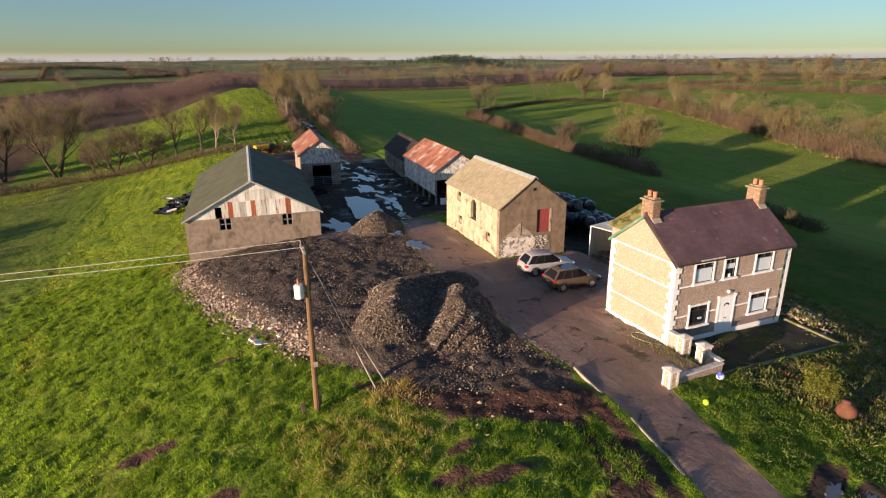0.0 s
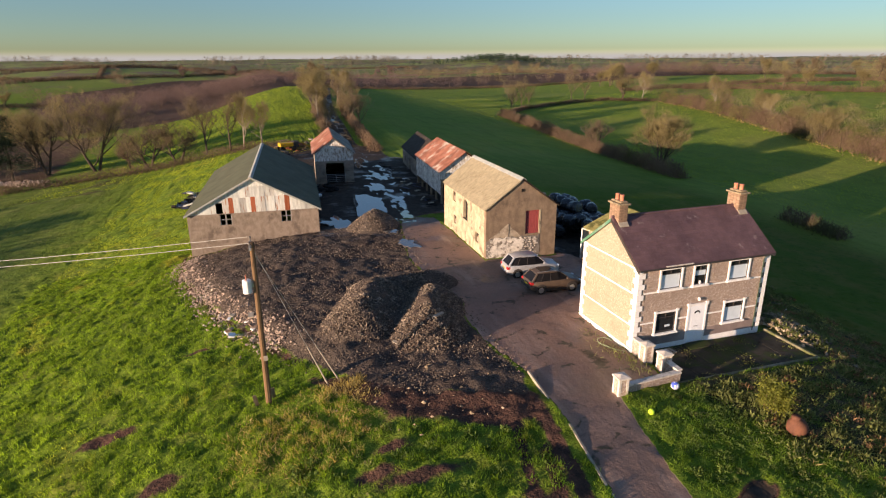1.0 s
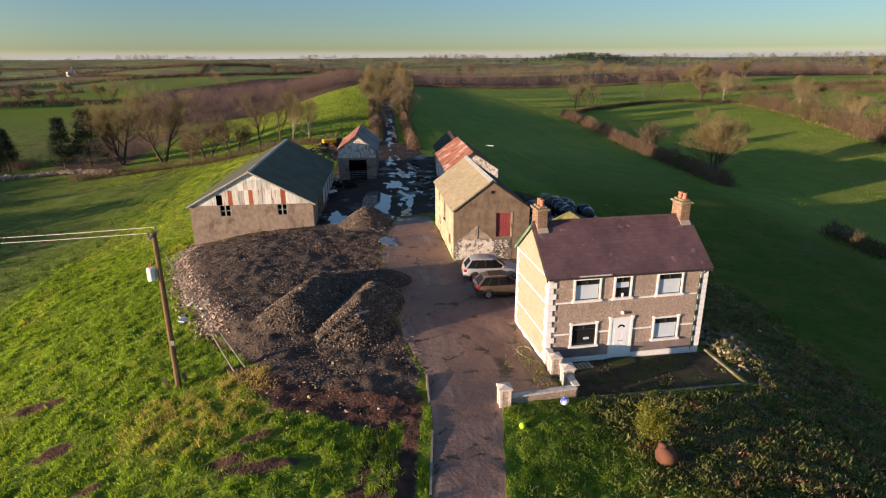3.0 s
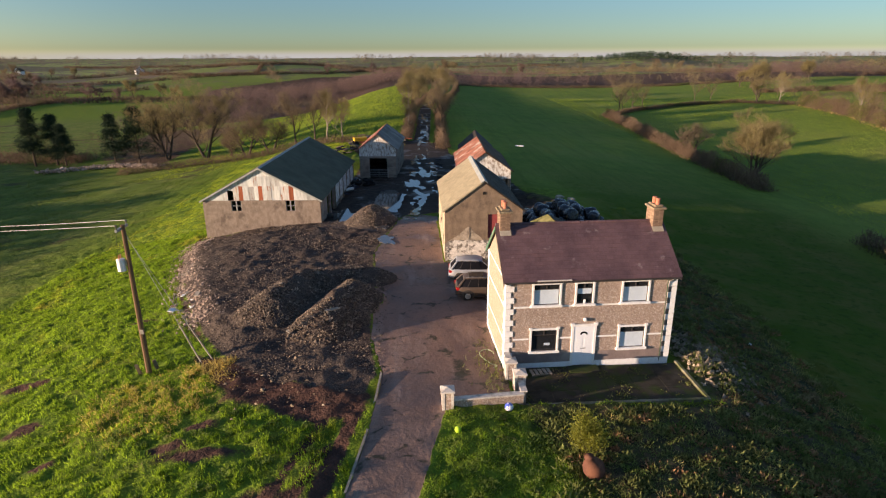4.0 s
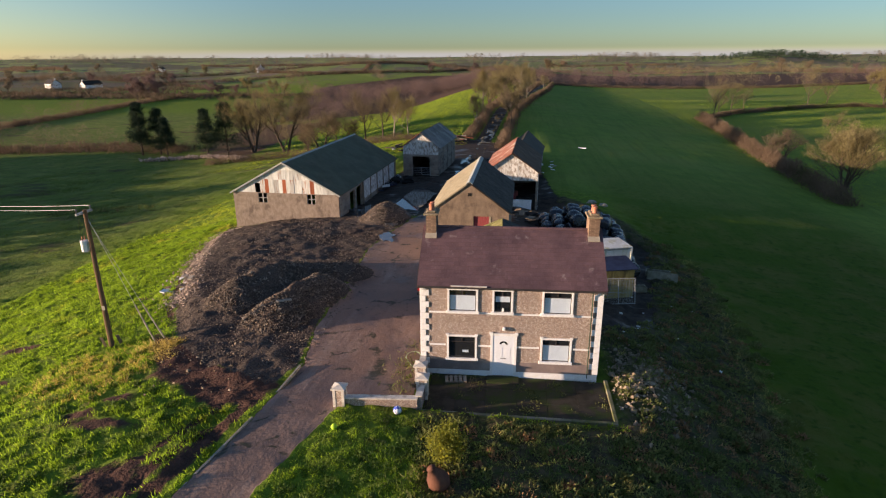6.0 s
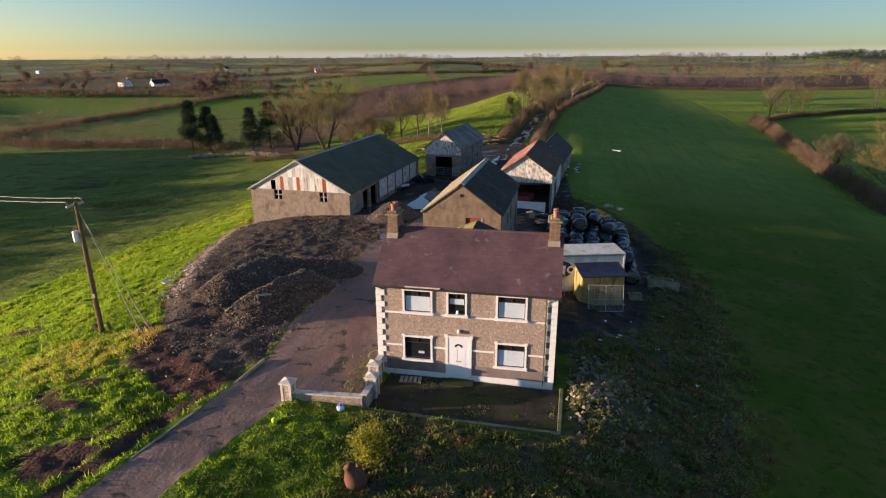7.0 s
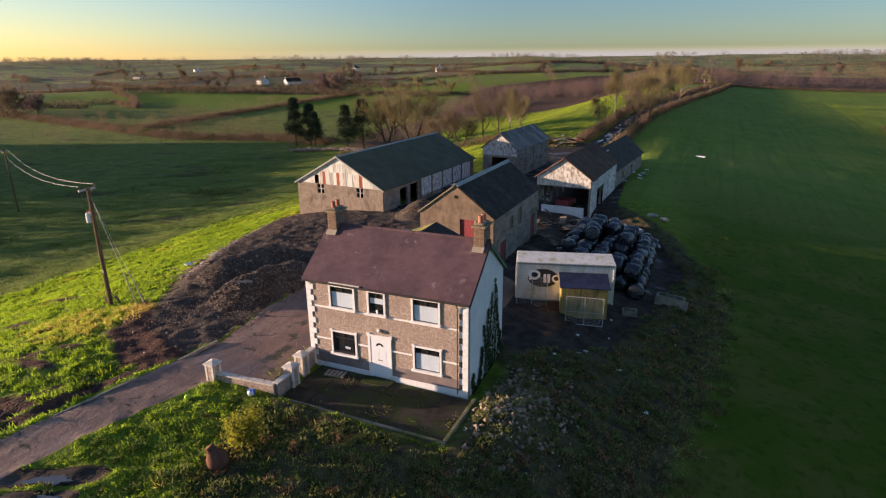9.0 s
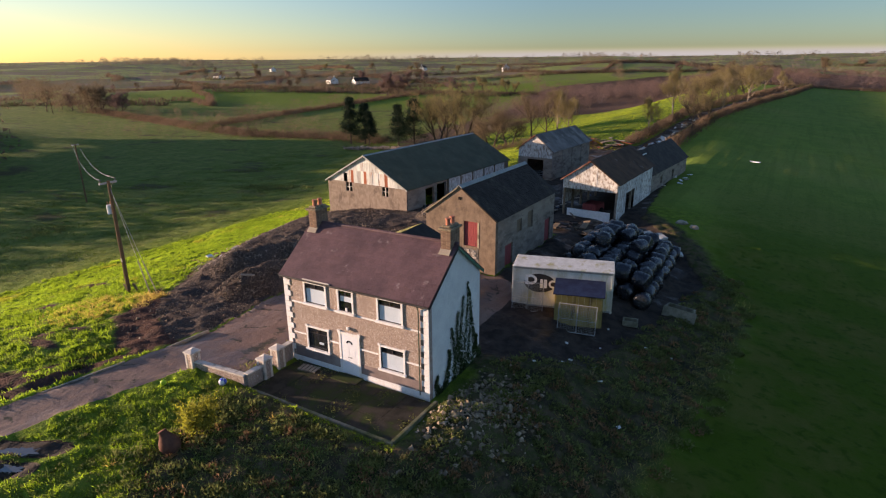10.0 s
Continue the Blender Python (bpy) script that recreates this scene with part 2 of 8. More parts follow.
M["metal_grey"] = surf("galvanised_steel", (0.40, 0.40, 0.39), (0.32, 0.32, 0.31), scale=4, rough=0.5, metal=0.6, relief=0.05)
M["red_door"] = surf("faded_red_door", (0.33, 0.075, 0.07), (0.26, 0.055, 0.055), (0.16, 0.05, 0.05), scale=2.5, rough=0.7, stretch=(4, 4, 0.6))
M["black"] = surf("dark_void_lining", (0.02, 0.018, 0.016), (0.012, 0.011, 0.010), rough=0.95)
M["stone"] = surf("rubble_stone", (0.46, 0.41, 0.35), (0.30, 0.26, 0.22), (0.58, 0.54, 0.48), scale=5, rough=0.9, piece=0.25, space="World")
M["stones_loose"] = surf("loose_stone", (0.45, 0.34, 0.26), (0.31, 0.235, 0.185), (0.58, 0.50, 0.42), scale=4, rough=0.9, island=0.4, space="World")
M["stones_field"] = surf("field_stone", (0.33, 0.25, 0.165), (0.20, 0.15, 0.10), (0.48, 0.39, 0.28), scale=4, rough=0.9, island=0.45, space="World")
M["gravel"] = surf("crushed_stone", (0.20, 0.155, 0.115), (0.115, 0.09, 0.068), (0.27, 0.215, 0.16), scale=3.0, fine=30, rough=0.9, island=0.45, relief=0.6, space="World")
M["concrete"] = surf("mossy_concrete", (0.06, 0.05, 0.036), (0.032, 0.028, 0.02), (0.045, 0.06, 0.018), scale=1.6, rough=0.85, relief=0.4, stain=(0.45, 0.6), stain_scale=0.8)
M["kerb"] = surf("pale_kerb", (0.42, 0.36, 0.28), (0.30, 0.26, 0.20), (0.12, 0.13, 0.06), scale=2.5, rough=0.9, stain=(0.55, 0.7))
M["kerb_moss"] = surf("mossy_edging", (0.30, 0.265, 0.19), (0.20, 0.18, 0.12), (0.10, 0.11, 0.04), scale=2.5, rough=0.9, stain=(0.45, 0.65))
M["wrap"] = surf("black_bale_wrap", (0.020, 0.021, 0.025), (0.012, 0.013, 0.016), scale=3, fine=7, rough=0.26, relief=0.6, depth=0.05, piece=0.2, gloss=0.5)
M["tyre"] = surf("tyre_rubber", (0.022, 0.021, 0.02), (0.014, 0.014, 0.014), (0.06, 0.05, 0.04), rough=0.8)
M["water"], _nt, _b = nodes_of("puddle_water")
_b.inputs["Base Color"].default_value, _b.inputs["Roughness"].default_value, _b.inputs["Specular IOR Level"].default_value = (0.09, 0.085, 0.08, 1), 0.04, 1.0
bump(_nt, _b, noise_of(_nt, coords(_nt, space="World"), 3.0), 0.03, 0.02)
M["bark"] = surf("grey_brown_bark", (0.105, 0.08, 0.058), (0.07, 0.053, 0.038), (0.15, 0.135, 0.10), scale=3, fine=15, rough=0.95, stretch=(3, 3, 0.6))
M["bark_pale"] = surf("pale_birch_bark", (0.27, 0.23, 0.175), (0.19, 0.155, 0.115), (0.10, 0.08, 0.06), scale=2, fine=8, rough=0.9)
M["twig"] = surf("bare_twigs", (0.235, 0.180, 0.108), (0.16, 0.12, 0.075), scale=0.15, rough=0.95, relief=0, island=0.2, space="World", thru=0.38)
M["twig_gold"] = surf("yellowish_twigs", (0.285, 0.235, 0.105), (0.20, 0.162, 0.075), scale=0.1, rough=0.95, relief=0, island=0.2, space="World", thru=0.4)
M["twig_red"] = surf("reddish_birch_twigs", (0.225, 0.152, 0.13), (0.14, 0.096, 0.084), scale=0.02, rough=0.95, relief=0, island=0.08, space="World", thru=0.42)
M["twig_far"] = surf("distant_twigs", (0.235, 0.205, 0.15), (0.155, 0.135, 0.10), scale=0.02, rough=0.95, relief=0, island=0.1, space="World", thru=0.42)
M["needles"] = surf("dark_needles", (0.036, 0.058, 0.030), (0.022, 0.038, 0.021), scale=0.3, rough=0.9, relief=0, island=0.35, space="World")
M["hedge"] = surf("bare_hedge_twigs", (0.205, 0.142, 0.092), (0.135, 0.096, 0.064), (0.10, 0.108, 0.04), scale=0.12, rough=0.95, relief=0, island=0.18, space="World", stain=(0.55, 0.65), stain_scale=0.06, thru=0.38)
M["grass"] = surf("rough_grass_blades", (0.158, 0.245, 0.029), (0.105, 0.170, 0.019), (0.25, 0.24, 0.055), scale=0.35, rough=0.8, relief=0, island=0.35, space="World", stain=(0.55, 0.72), stain_scale=0.25, thru=0.68)
M["far_grass"] = surf("pasture_blades", (0.27, 0.335, 0.045), (0.205, 0.265, 0.034), (0.30, 0.30, 0.075), scale=0.2, rough=0.85, relief=0, island=0.2, space="World", stain=(0.55, 0.72), stain_scale=0.06, thru=0.5)
M["dry_grass"] = surf("dead_straw_grass", (0.42, 0.34, 0.15), (0.32, 0.25, 0.10), scale=0.6, rough=0.85, relief=0, island=0.3, space="World", thru=0.45)
M["weed"] = surf("dark_weeds", (0.21, 0.225, 0.070), (0.14, 0.155, 0.048), (0.30, 0.22, 0.11), scale=0.5, rough=0.9, relief=0, island=0.35, space="World", stain=(0.58, 0.66), stain_scale=0.3, thru=0.4)
M["bracken"] = surf("dead_bracken", (0.36, 0.20, 0.095), (0.24, 0.135, 0.065), (0.16, 0.15, 0.05), scale=0.5, rough=0.9, relief=0, island=0.4, space="World", thru=0.35)
M["vale_grass"] = surf("rough_valley_grass", (0.14, 0.195, 0.036), (0.105, 0.15, 0.028), (0.17, 0.17, 0.055), scale=0.2, rough=0.85, relief=0, island=0.2, space="World", stain=(0.55, 0.7), stain_scale=0.08, thru=0.4)
M["lush"] = surf("olive_garden_grass", (0.165, 0.225, 0.048), (0.115, 0.165, 0.033), (0.25, 0.21, 0.09), scale=0.5, rough=0.85, relief=0, island=0.3, space="World", stain=(0.55, 0.7), stain_scale=0.4, thru=0.4)
M["ivy"] = surf("ivy_leaves", (0.06, 0.09, 0.032), (0.04, 0.062, 0.022), scale=3, rough=0.6, relief=0, island=0.35, thru=0.3)
M["shrub"] = surf("olive_shrub_leaves", (0.17, 0.17, 0.045), (0.105, 0.115, 0.03), scale=3, rough=0.7, relief=0, island=0.35, thru=0.4)

M["shrub_leaf"] = surf("yellow_green_leaves", (0.22, 0.225, 0.045), (0.135, 0.148, 0.03), scale=3, rough=0.7, relief=0, island=0.3, thru=0.5)


# ---- the lie of the land ----
PX = [-5000, -1500, -500, -220, -120, -58, -40, -25, -14, -5, 1, 8, 14, 30, 33, 37.5, 45, 53, 65, 78, 100, 140, 180, 250, 600, 1500, 5000]
PZ = [-14, -14, -14, -12, -10, -8.6, -7.4, -6.0, -4.6, -2.4, -1.1, -0.1, 0.15, 0.15, -0.1, -1.9, -2.9, -3.7, -4.9, -5.6, -5.2, -2.6, 0.0, 3.0, 4, -6, -10]


def smooth(a, b, x):
    s = np.clip((x - a) / (b - a), 0, 1)
    return s * s * (3 - 2 * s)


def profile(x):
    w = 1.2 + 0.06 * np.abs(x - 20)
    return sum(np.interp(x + k * w, PX, PZ) for k in (-1, -0.5, 0, 0.5, 1)) / 5


def seg_distance(x, y, pts):
    """Distance to a line through pts, on arrays."""
    best = np.full(np.shape(x), 1e9)
    for (ax, ay), (bx, by) in zip(pts, pts[1:]):
        dx, dy = bx - ax, by - ay
        s = np.clip(((x - ax) * dx + (y - ay) * dy) / (dx * dx + dy * dy), 0, 1)
        best = np.minimum(best, np.hypot(x - ax - s * dx, y - ay - s * dy))
    return best


def inside(x, y, pts):
    """Signed distance to a closed outline: positive inside."""
    d = seg_distance(x, y, pts + pts[:1])
    hit = np.zeros(np.shape(x), bool)
    for (ax, ay), (bx, by) in zip(pts, pts[1:] + pts[:1]):
        cond = (ay > y) != (by > y)
        with np.errstate(divide='ignore', invalid='ignore'):
            hit ^= cond & (x < (bx - ax) * (y - ay) / (by - ay + 1e-12) + ax)
    return np.where(hit, d, -d)


DRIVE = [(3.0, -70), (11.5, -8), (13.3, 5), (14.6, 13), (15.2, 17), (15.55, 22), (14.8, 26), (14.6, 34), (14.2, 41), (15.2, 47), (16.4, 54), (17.5, 62), (18.5, 75), (18.6, 92),
         (21.8, 92), (21.7, 75), (21.0, 61), (19.62, 50), (19.6, 38.4), (21.0, 38.35), (28, 38.2), (28, 29), (21.5, 27.7), (21.6, 19.2), (18.6, 18.9), (17.2, 13), (16.2, 5), (14.6, -8), (6.1, -70)]
YARD = [(-3.4, 52.8), (-3.3, 48), (-1.1, 41), (0.8, 36), (2.5, 32.6), (4.1, 29.4), (5.9, 26.4), (7.7, 24.0), (10.4, 21.7), (14.8, 19.8), (15.4, 22), (14.8, 26), (14.6, 34), (14.2, 41), (15.2, 47), (14, 53), (8.4, 53)]
MUD = [(8, 50), (15, 47), (16.4, 54), (21, 56), (25.2, 51), (30, 51), (30.6, 62), (29.6, 75), (28.6, 91), (24, 96), (24, 108), (16, 112), (6, 108), (10, 92), (9.4, 75)]
BACK = [(25.4, 29), (31, 27.8), (35, 31), (37, 40), (38.5, 50), (35, 57), (30, 62), (24.5, 60), (25.4, 50)]
REDSOIL = [(5.2, 25.6), (8.6, 20.6), (12.6, 18.0), (14.7, 18.2), (15.0, 20.0), (10.4, 21.9), (7.8, 24.2)]
WEEDY = [(21.8, 18.7), (30.6, 18.6), (31, 27.6), (35, 31), (38, 42), (39.5, 52), (41.8, 44), (40.5, 32), (38.5, 20), (36, 9), (27, 8), (23, 13)]

GARDEN = [(22.0, 18.75), (30.6, 18.75), (30.6, 27.0), (22.0, 27.0)]


def mounds(x, y):
    """The heaps of crushed stone, in metres above the yard."""
    def heap(pts, width, height):
        d = seg_distance(x, y, pts)
        return height * (1 - np.clip(d / width, 0, 1) ** 1.3)
    a = heap([(8.5, 30.0), (9.4, 31.8), (10.2, 33.5)], 2.4, 1.6)
    b = heap([(12.0, 27.6), (12.7, 29.6), (13.3, 31.4)], 2.2, 1.5)
    c = heap([(10.2, 35.0), (12.4, 35.5), (14.5, 34.8)], 1.9, 1.0)
    d = heap([(13.2, 51.3), (13.6, 51.8)], 2.5, 1.65)
    e = heap([(32.3, 21.8), (33.0, 24.2)], 1.9, 0.4)
    return np.maximum(np.maximum(np.maximum(a, b), np.maximum(c, d)), e)


def rise(x, y):
    """Height of the land itself, without heaps and tufts, on arrays."""
    x, y = np.asarray(x, float), np.asarray(y, float)
    p = profile(x)
    easy = np.interp(x, [-5000, 22, 30, 80, 100], [0, 0.15, 0.0, -5.4, -5.2])
    p = p + (easy - p) * smooth(48, 66, y) * smooth(22, 26, x) * smooth(100, 92, x)
    far = smooth(95, 230, y)
    right = smooth(25, 60, x)
    p = np.where(x > 20, p * (1 - 0.75 * far * smooth(260, 60, x)), p)
    p = p + 0.42 * smooth(26, 13, y) * smooth(0, 10, x) * smooth(34, 24, x)
    p = p - 0.85 * smooth(46, 62, y) * smooth(140, 100, y) * smooth(2, 10, x) * smooth(32, 26, x)
    p = p + 1.2 * smooth(110, 170, y) * smooth(420, 300, y) * smooth(-25, 10, x) * smooth(60, 25, x)
    p = p - 0.65 * smooth(-1.0, 1.5, inside(x, y, BACK)) * smooth(26, 28.5, x)
    g = smooth(-0.35, 0.25, inside(x, y, GARDEN))
    p = p * (1 - g) + 0.0 * g
    r = np.hypot(x - 20, y - 30)
    p = p + (-8 - p) * smooth(430, 850, r)
    roll = np.sin(x / 190 + 1.3) * np.cos(y / 230 - 0.6) + 0.6 * np.sin((x + y) / 120 + 0.4) + 0.4 * np.sin((x - 1.7 * y) / 75)
    p = p + 2.6 * roll * smooth(320, 700, r)
    hills = 0.5 + 0.5 * np.sin(np.arctan2(x, y) * 9 + 0.7) * np.cos(np.arctan2(x, y) * 23 + r / 900)
    p = p + smooth(600, 3400, r) * (8 + 11 * hills)
    knoll = np.exp(-(((x - 600) / 150) ** 2 + ((y - 1490) / 120) ** 2))
    knoll2 = np.exp(-(((x + 120) / 150) ** 2 + ((y - 640) / 110) ** 2))
    swell = np.exp(-(((x + 400) / 140) ** 2 + ((y - 320) / 110) ** 2))
    # unseen rise added under the western tree belt so its shadow reaches further
    shade_hill = np.exp(-(((x + 228) / 42) ** 2 + ((y - 64) / 44) ** 2))
    return p + 21 * knoll + 19 * knoll2 + 9 * shade_hill + 4.5 * swell


def plateau(x, y):
    s = inside(x, y, YARD)
    return 0.6 * smooth(-0.3, 1.6, s) * smooth(12, 2, x) * smooth(54, 46, y) * smooth(22, 30, y)


def bare(x, y):
    """How far the turf is worn down to bare soil, on arrays."""
    w = 0.75 * smooth(0.65, 0.15, seg_distance(x, y, [(11.3, 3), (13.0, 10), (13.9, 14.5), (14.6, 19)]))
    w = np.maximum(w, 0.85 * smooth(0.8, 0.3, seg_distance(x, y, [(15.8, 9.4), (19.8, 11.5)])))
    w = np.maximum(w, 0.85 * smooth(0.7, 0.25, seg_distance(x, y, [(18.2, 9.3), (20.0, 10.2)])))
    for sx, sy, sa, sb in ((-4.6, 26.2, 1.9, 0.6), (-1.4, 20.9, 1.3, 0.7), (6.9, 17.0, 1.2, 0.6), (7.9, 18.4, 1.0, 0.55), (8.5, 16.2, 2.2, 0.6), (-0.8, 32.6, 1.4, 0.3), (9.6, 20.8, 2.2, 1.2), (11.6, 12.6, 1.9, 1.5), (1.5, 17.5, 0.9, 0.5)):
        w = np.maximum(w, 0.85 * np.exp(-((x - sx) / sa) ** 2 - ((y - sy) / sb) ** 2))
    return w


def bumpy(x, y, z=0.0):
    return noise.noise(Vector((x, y, z)))


def rough(x, y):
    """Small unevenness of grass and rubble at one place."""
    near = (1.0 if y < 130 else 0.4) * (0.3 if x > 42 or (x > 30 and y > 60) else 1.0)
    return near * (0.15 * bumpy(x * 0.35, y * 0.35) + 0.15 * bumpy(x * 1.0, y * 1.0, 3) + (0.16 if x < 15 else 0.13) * bumpy(x * 2.4, y * 2.4, 7))


def ground(x, y):
    """Height of the finished ground at one place."""
    ax, ay = np.array([x], float), np.array([y], float)
    h = rise(ax, ay) + plateau(ax, ay) + mounds(ax, ay)
    return float(h[0])


def lines(lo, hi, step, end_lo, end_hi, grow=1.13):
    mid = list(np.arange(lo, hi + 1e-6, step))
    a, s = lo, step
    before, after = [], []
    while a > end_lo:
        s *= grow
        a -= s
        before.append(a)
    a, s = hi, step
    while a < end_hi:
        s *= grow
        a += s
        after.append(a)
    return np.array(before[::-1] + mid + after)


GX, GY = lines(-17, 42, 0.27, -4600, 4600, 1.075), lines(8, 60, 0.27, -1500, 4700, 1.06)
gx, gy = np.meshgrid(GX, GY)
fx, fy = gx.ravel(), gy.ravel()
yard_in, drive_in, mud_in, back_in = inside(fx, fy, YARD), inside(fx, fy, DRIVE), inside(fx, fy, MUD), inside(fx, fy, BACK)
heap_h = mounds(fx, fy)
fz = rise(fx, fy) + plateau(fx, fy) + heap_h
flat = smooth(0.6, -0.4, np.maximum(np.maximum(drive_in, mud_in), -9)) * smooth(400, 200, np.hypot(fx - 20, fy - 40))
flat *= smooth(0.2, -0.5, inside(fx, fy, GARDEN))
fz += np.array([rough(a, b) * k if k > 0.01 else 0.0 for a, b, k in zip(fx, fy, flat)])
fz += np.array([k * (0.06 * bumpy(a * 0.9, b * 0.9, 11) + 0.06 * bumpy(a * 1.1 + b * 0.6, b * 0.5 - a * 0.4, 17) + 0.06 * bumpy(a * 3.1, b * 3.1, 13)) if k > 0.01 else 0.0 for a, b, k in zip(fx, fy, smooth(-0.3, 1.0, yard_in))])
fz += np.array([0.20 * h ** 0.5 * bumpy(a * 2.2, b * 2.2, 5) if h > 0.02 else 0.0 for a, b, h in zip(fx, fy, heap_h)])
gravel_w = smooth(-0.5, 0.7, yard_in)
gravel_w = np.maximum(gravel_w, smooth(0.03, 0.3, heap_h) * (fx < 30))
drive_w = smooth(-0.25, 0.25, drive_in) * (1 - smooth(0.05, 0.3, heap_h)) * smooth(60, 48, fy)
mud_w = np.maximum(smooth(-1.2, 1.0, mud_in), smooth(-1.0, 1.4, back_in))
lane_w = smooth(2.1, 1.0, seg_distance(fx, fy, [(19.5, 92), (19.2, 105), (20.3, 125), (22, 165), (30, 240), (40, 330)]))
mud_w = np.maximum(mud_w, lane_w)
mud_w = np.maximum(mud_w, 0.8 * smooth(0.7, 0.2, np.minimum(seg_distance(fx, fy, [(15.8, 9.4), (19.8, 11.5)]), seg_distance(fx, fy, [(18.2, 9.3), (20.0, 10.2)]))))
soil_w = smooth(-1.0, 0.8, inside(fx, fy, REDSOIL))
soil_w = np.maximum(soil_w, 0.75 * smooth(-0.9, -0.3, yard_in) * smooth(0.3, -0.2, yard_in) * smooth(7, 4, fx))
weed_w = smooth(-1.5, 1.5, inside(fx, fy, WEEDY))
weed_w = np.maximum(weed_w, smooth(-3.0, -0.5, back_in) * smooth(26.5, 28, fx))
ruts = np.minimum(seg_distance(fx, fy, [(11.4, 11.5), (12.5, 15.5), (13.4, 19)]), seg_distance(fx, fy, [(12.4, 11.5), (13.5, 16)]))
soil_w = np.maximum(soil_w, 0.75 * smooth(0.45, 0.1, ruts))
soil_w = np.maximum(soil_w, bare(fx, fy))
field_w = np.maximum(smooth(31.5, 40, fx - 0.04 * np.maximum(fy - 40, 0)) * (1 - weed_w), smooth(24, 26, fx) * smooth(64, 70, fy))
nx, ny = len(GX), len(GY)
mesh = bpy.data.meshes.new("ground")
ids = np.arange(nx * ny).reshape(ny, nx)
quads = np.stack([ids[:-1, :-1], ids[:-1, 1:], ids[1:, 1:], ids[1:, :-1]], -1).reshape(-1, 4)
mesh.from_pydata(np.stack([fx, fy, fz], -1).tolist(), [], quads.tolist())
for nm, arr in (("cover", (gravel_w, drive_w, mud_w)), ("growth", (soil_w, weed_w, field_w))):
    at = mesh.attributes.new(nm, 'FLOAT_COLOR', 'POINT')
    at.data.foreach_set("color", np.stack([*arr, np.ones_like(fx)], -1).astype(np.float32).ravel())
HEATH = [(-62, 225), (-30, 235), (0, 290), (14, 345), (350, 345), (420, 480), (100, 520), (-60, 540), (-125, 470), (-108, 370), (-78, 300)]
SCRUB = [(-35, 122), (-38, 150), (-40, 205), (-72, 215), (-66, 170), (-58, 142), (-46, 124)]
at = mesh.attributes.new("heath", 'FLOAT', 'POINT')
at.data.foreach_set("value", np.maximum(smooth(-25, 10, inside(fx, fy, HEATH)), 0.62 * smooth(-5, 3, inside(fx, fy, SCRUB))).astype(np.float32))
# west of x = -55 it reaches further north, dulling that field's colour as shade
at = mesh.attributes.new("vale", 'FLOAT', 'POINT')
at.data.foreach_set("value", (smooth(-15, -24, fx) * smooth(150, 112, fy - 130 * smooth(-55, -85, fx))).astype(np.float32))
# mask of the near meadow that is darkened by colour, as shade
at = mesh.attributes.new("meadow_shade", 'FLOAT', 'POINT')
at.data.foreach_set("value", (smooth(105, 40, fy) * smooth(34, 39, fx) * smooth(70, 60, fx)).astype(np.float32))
mesh.polygons.foreach_set("use_smooth", np.ones(len(mesh.polygons), bool))


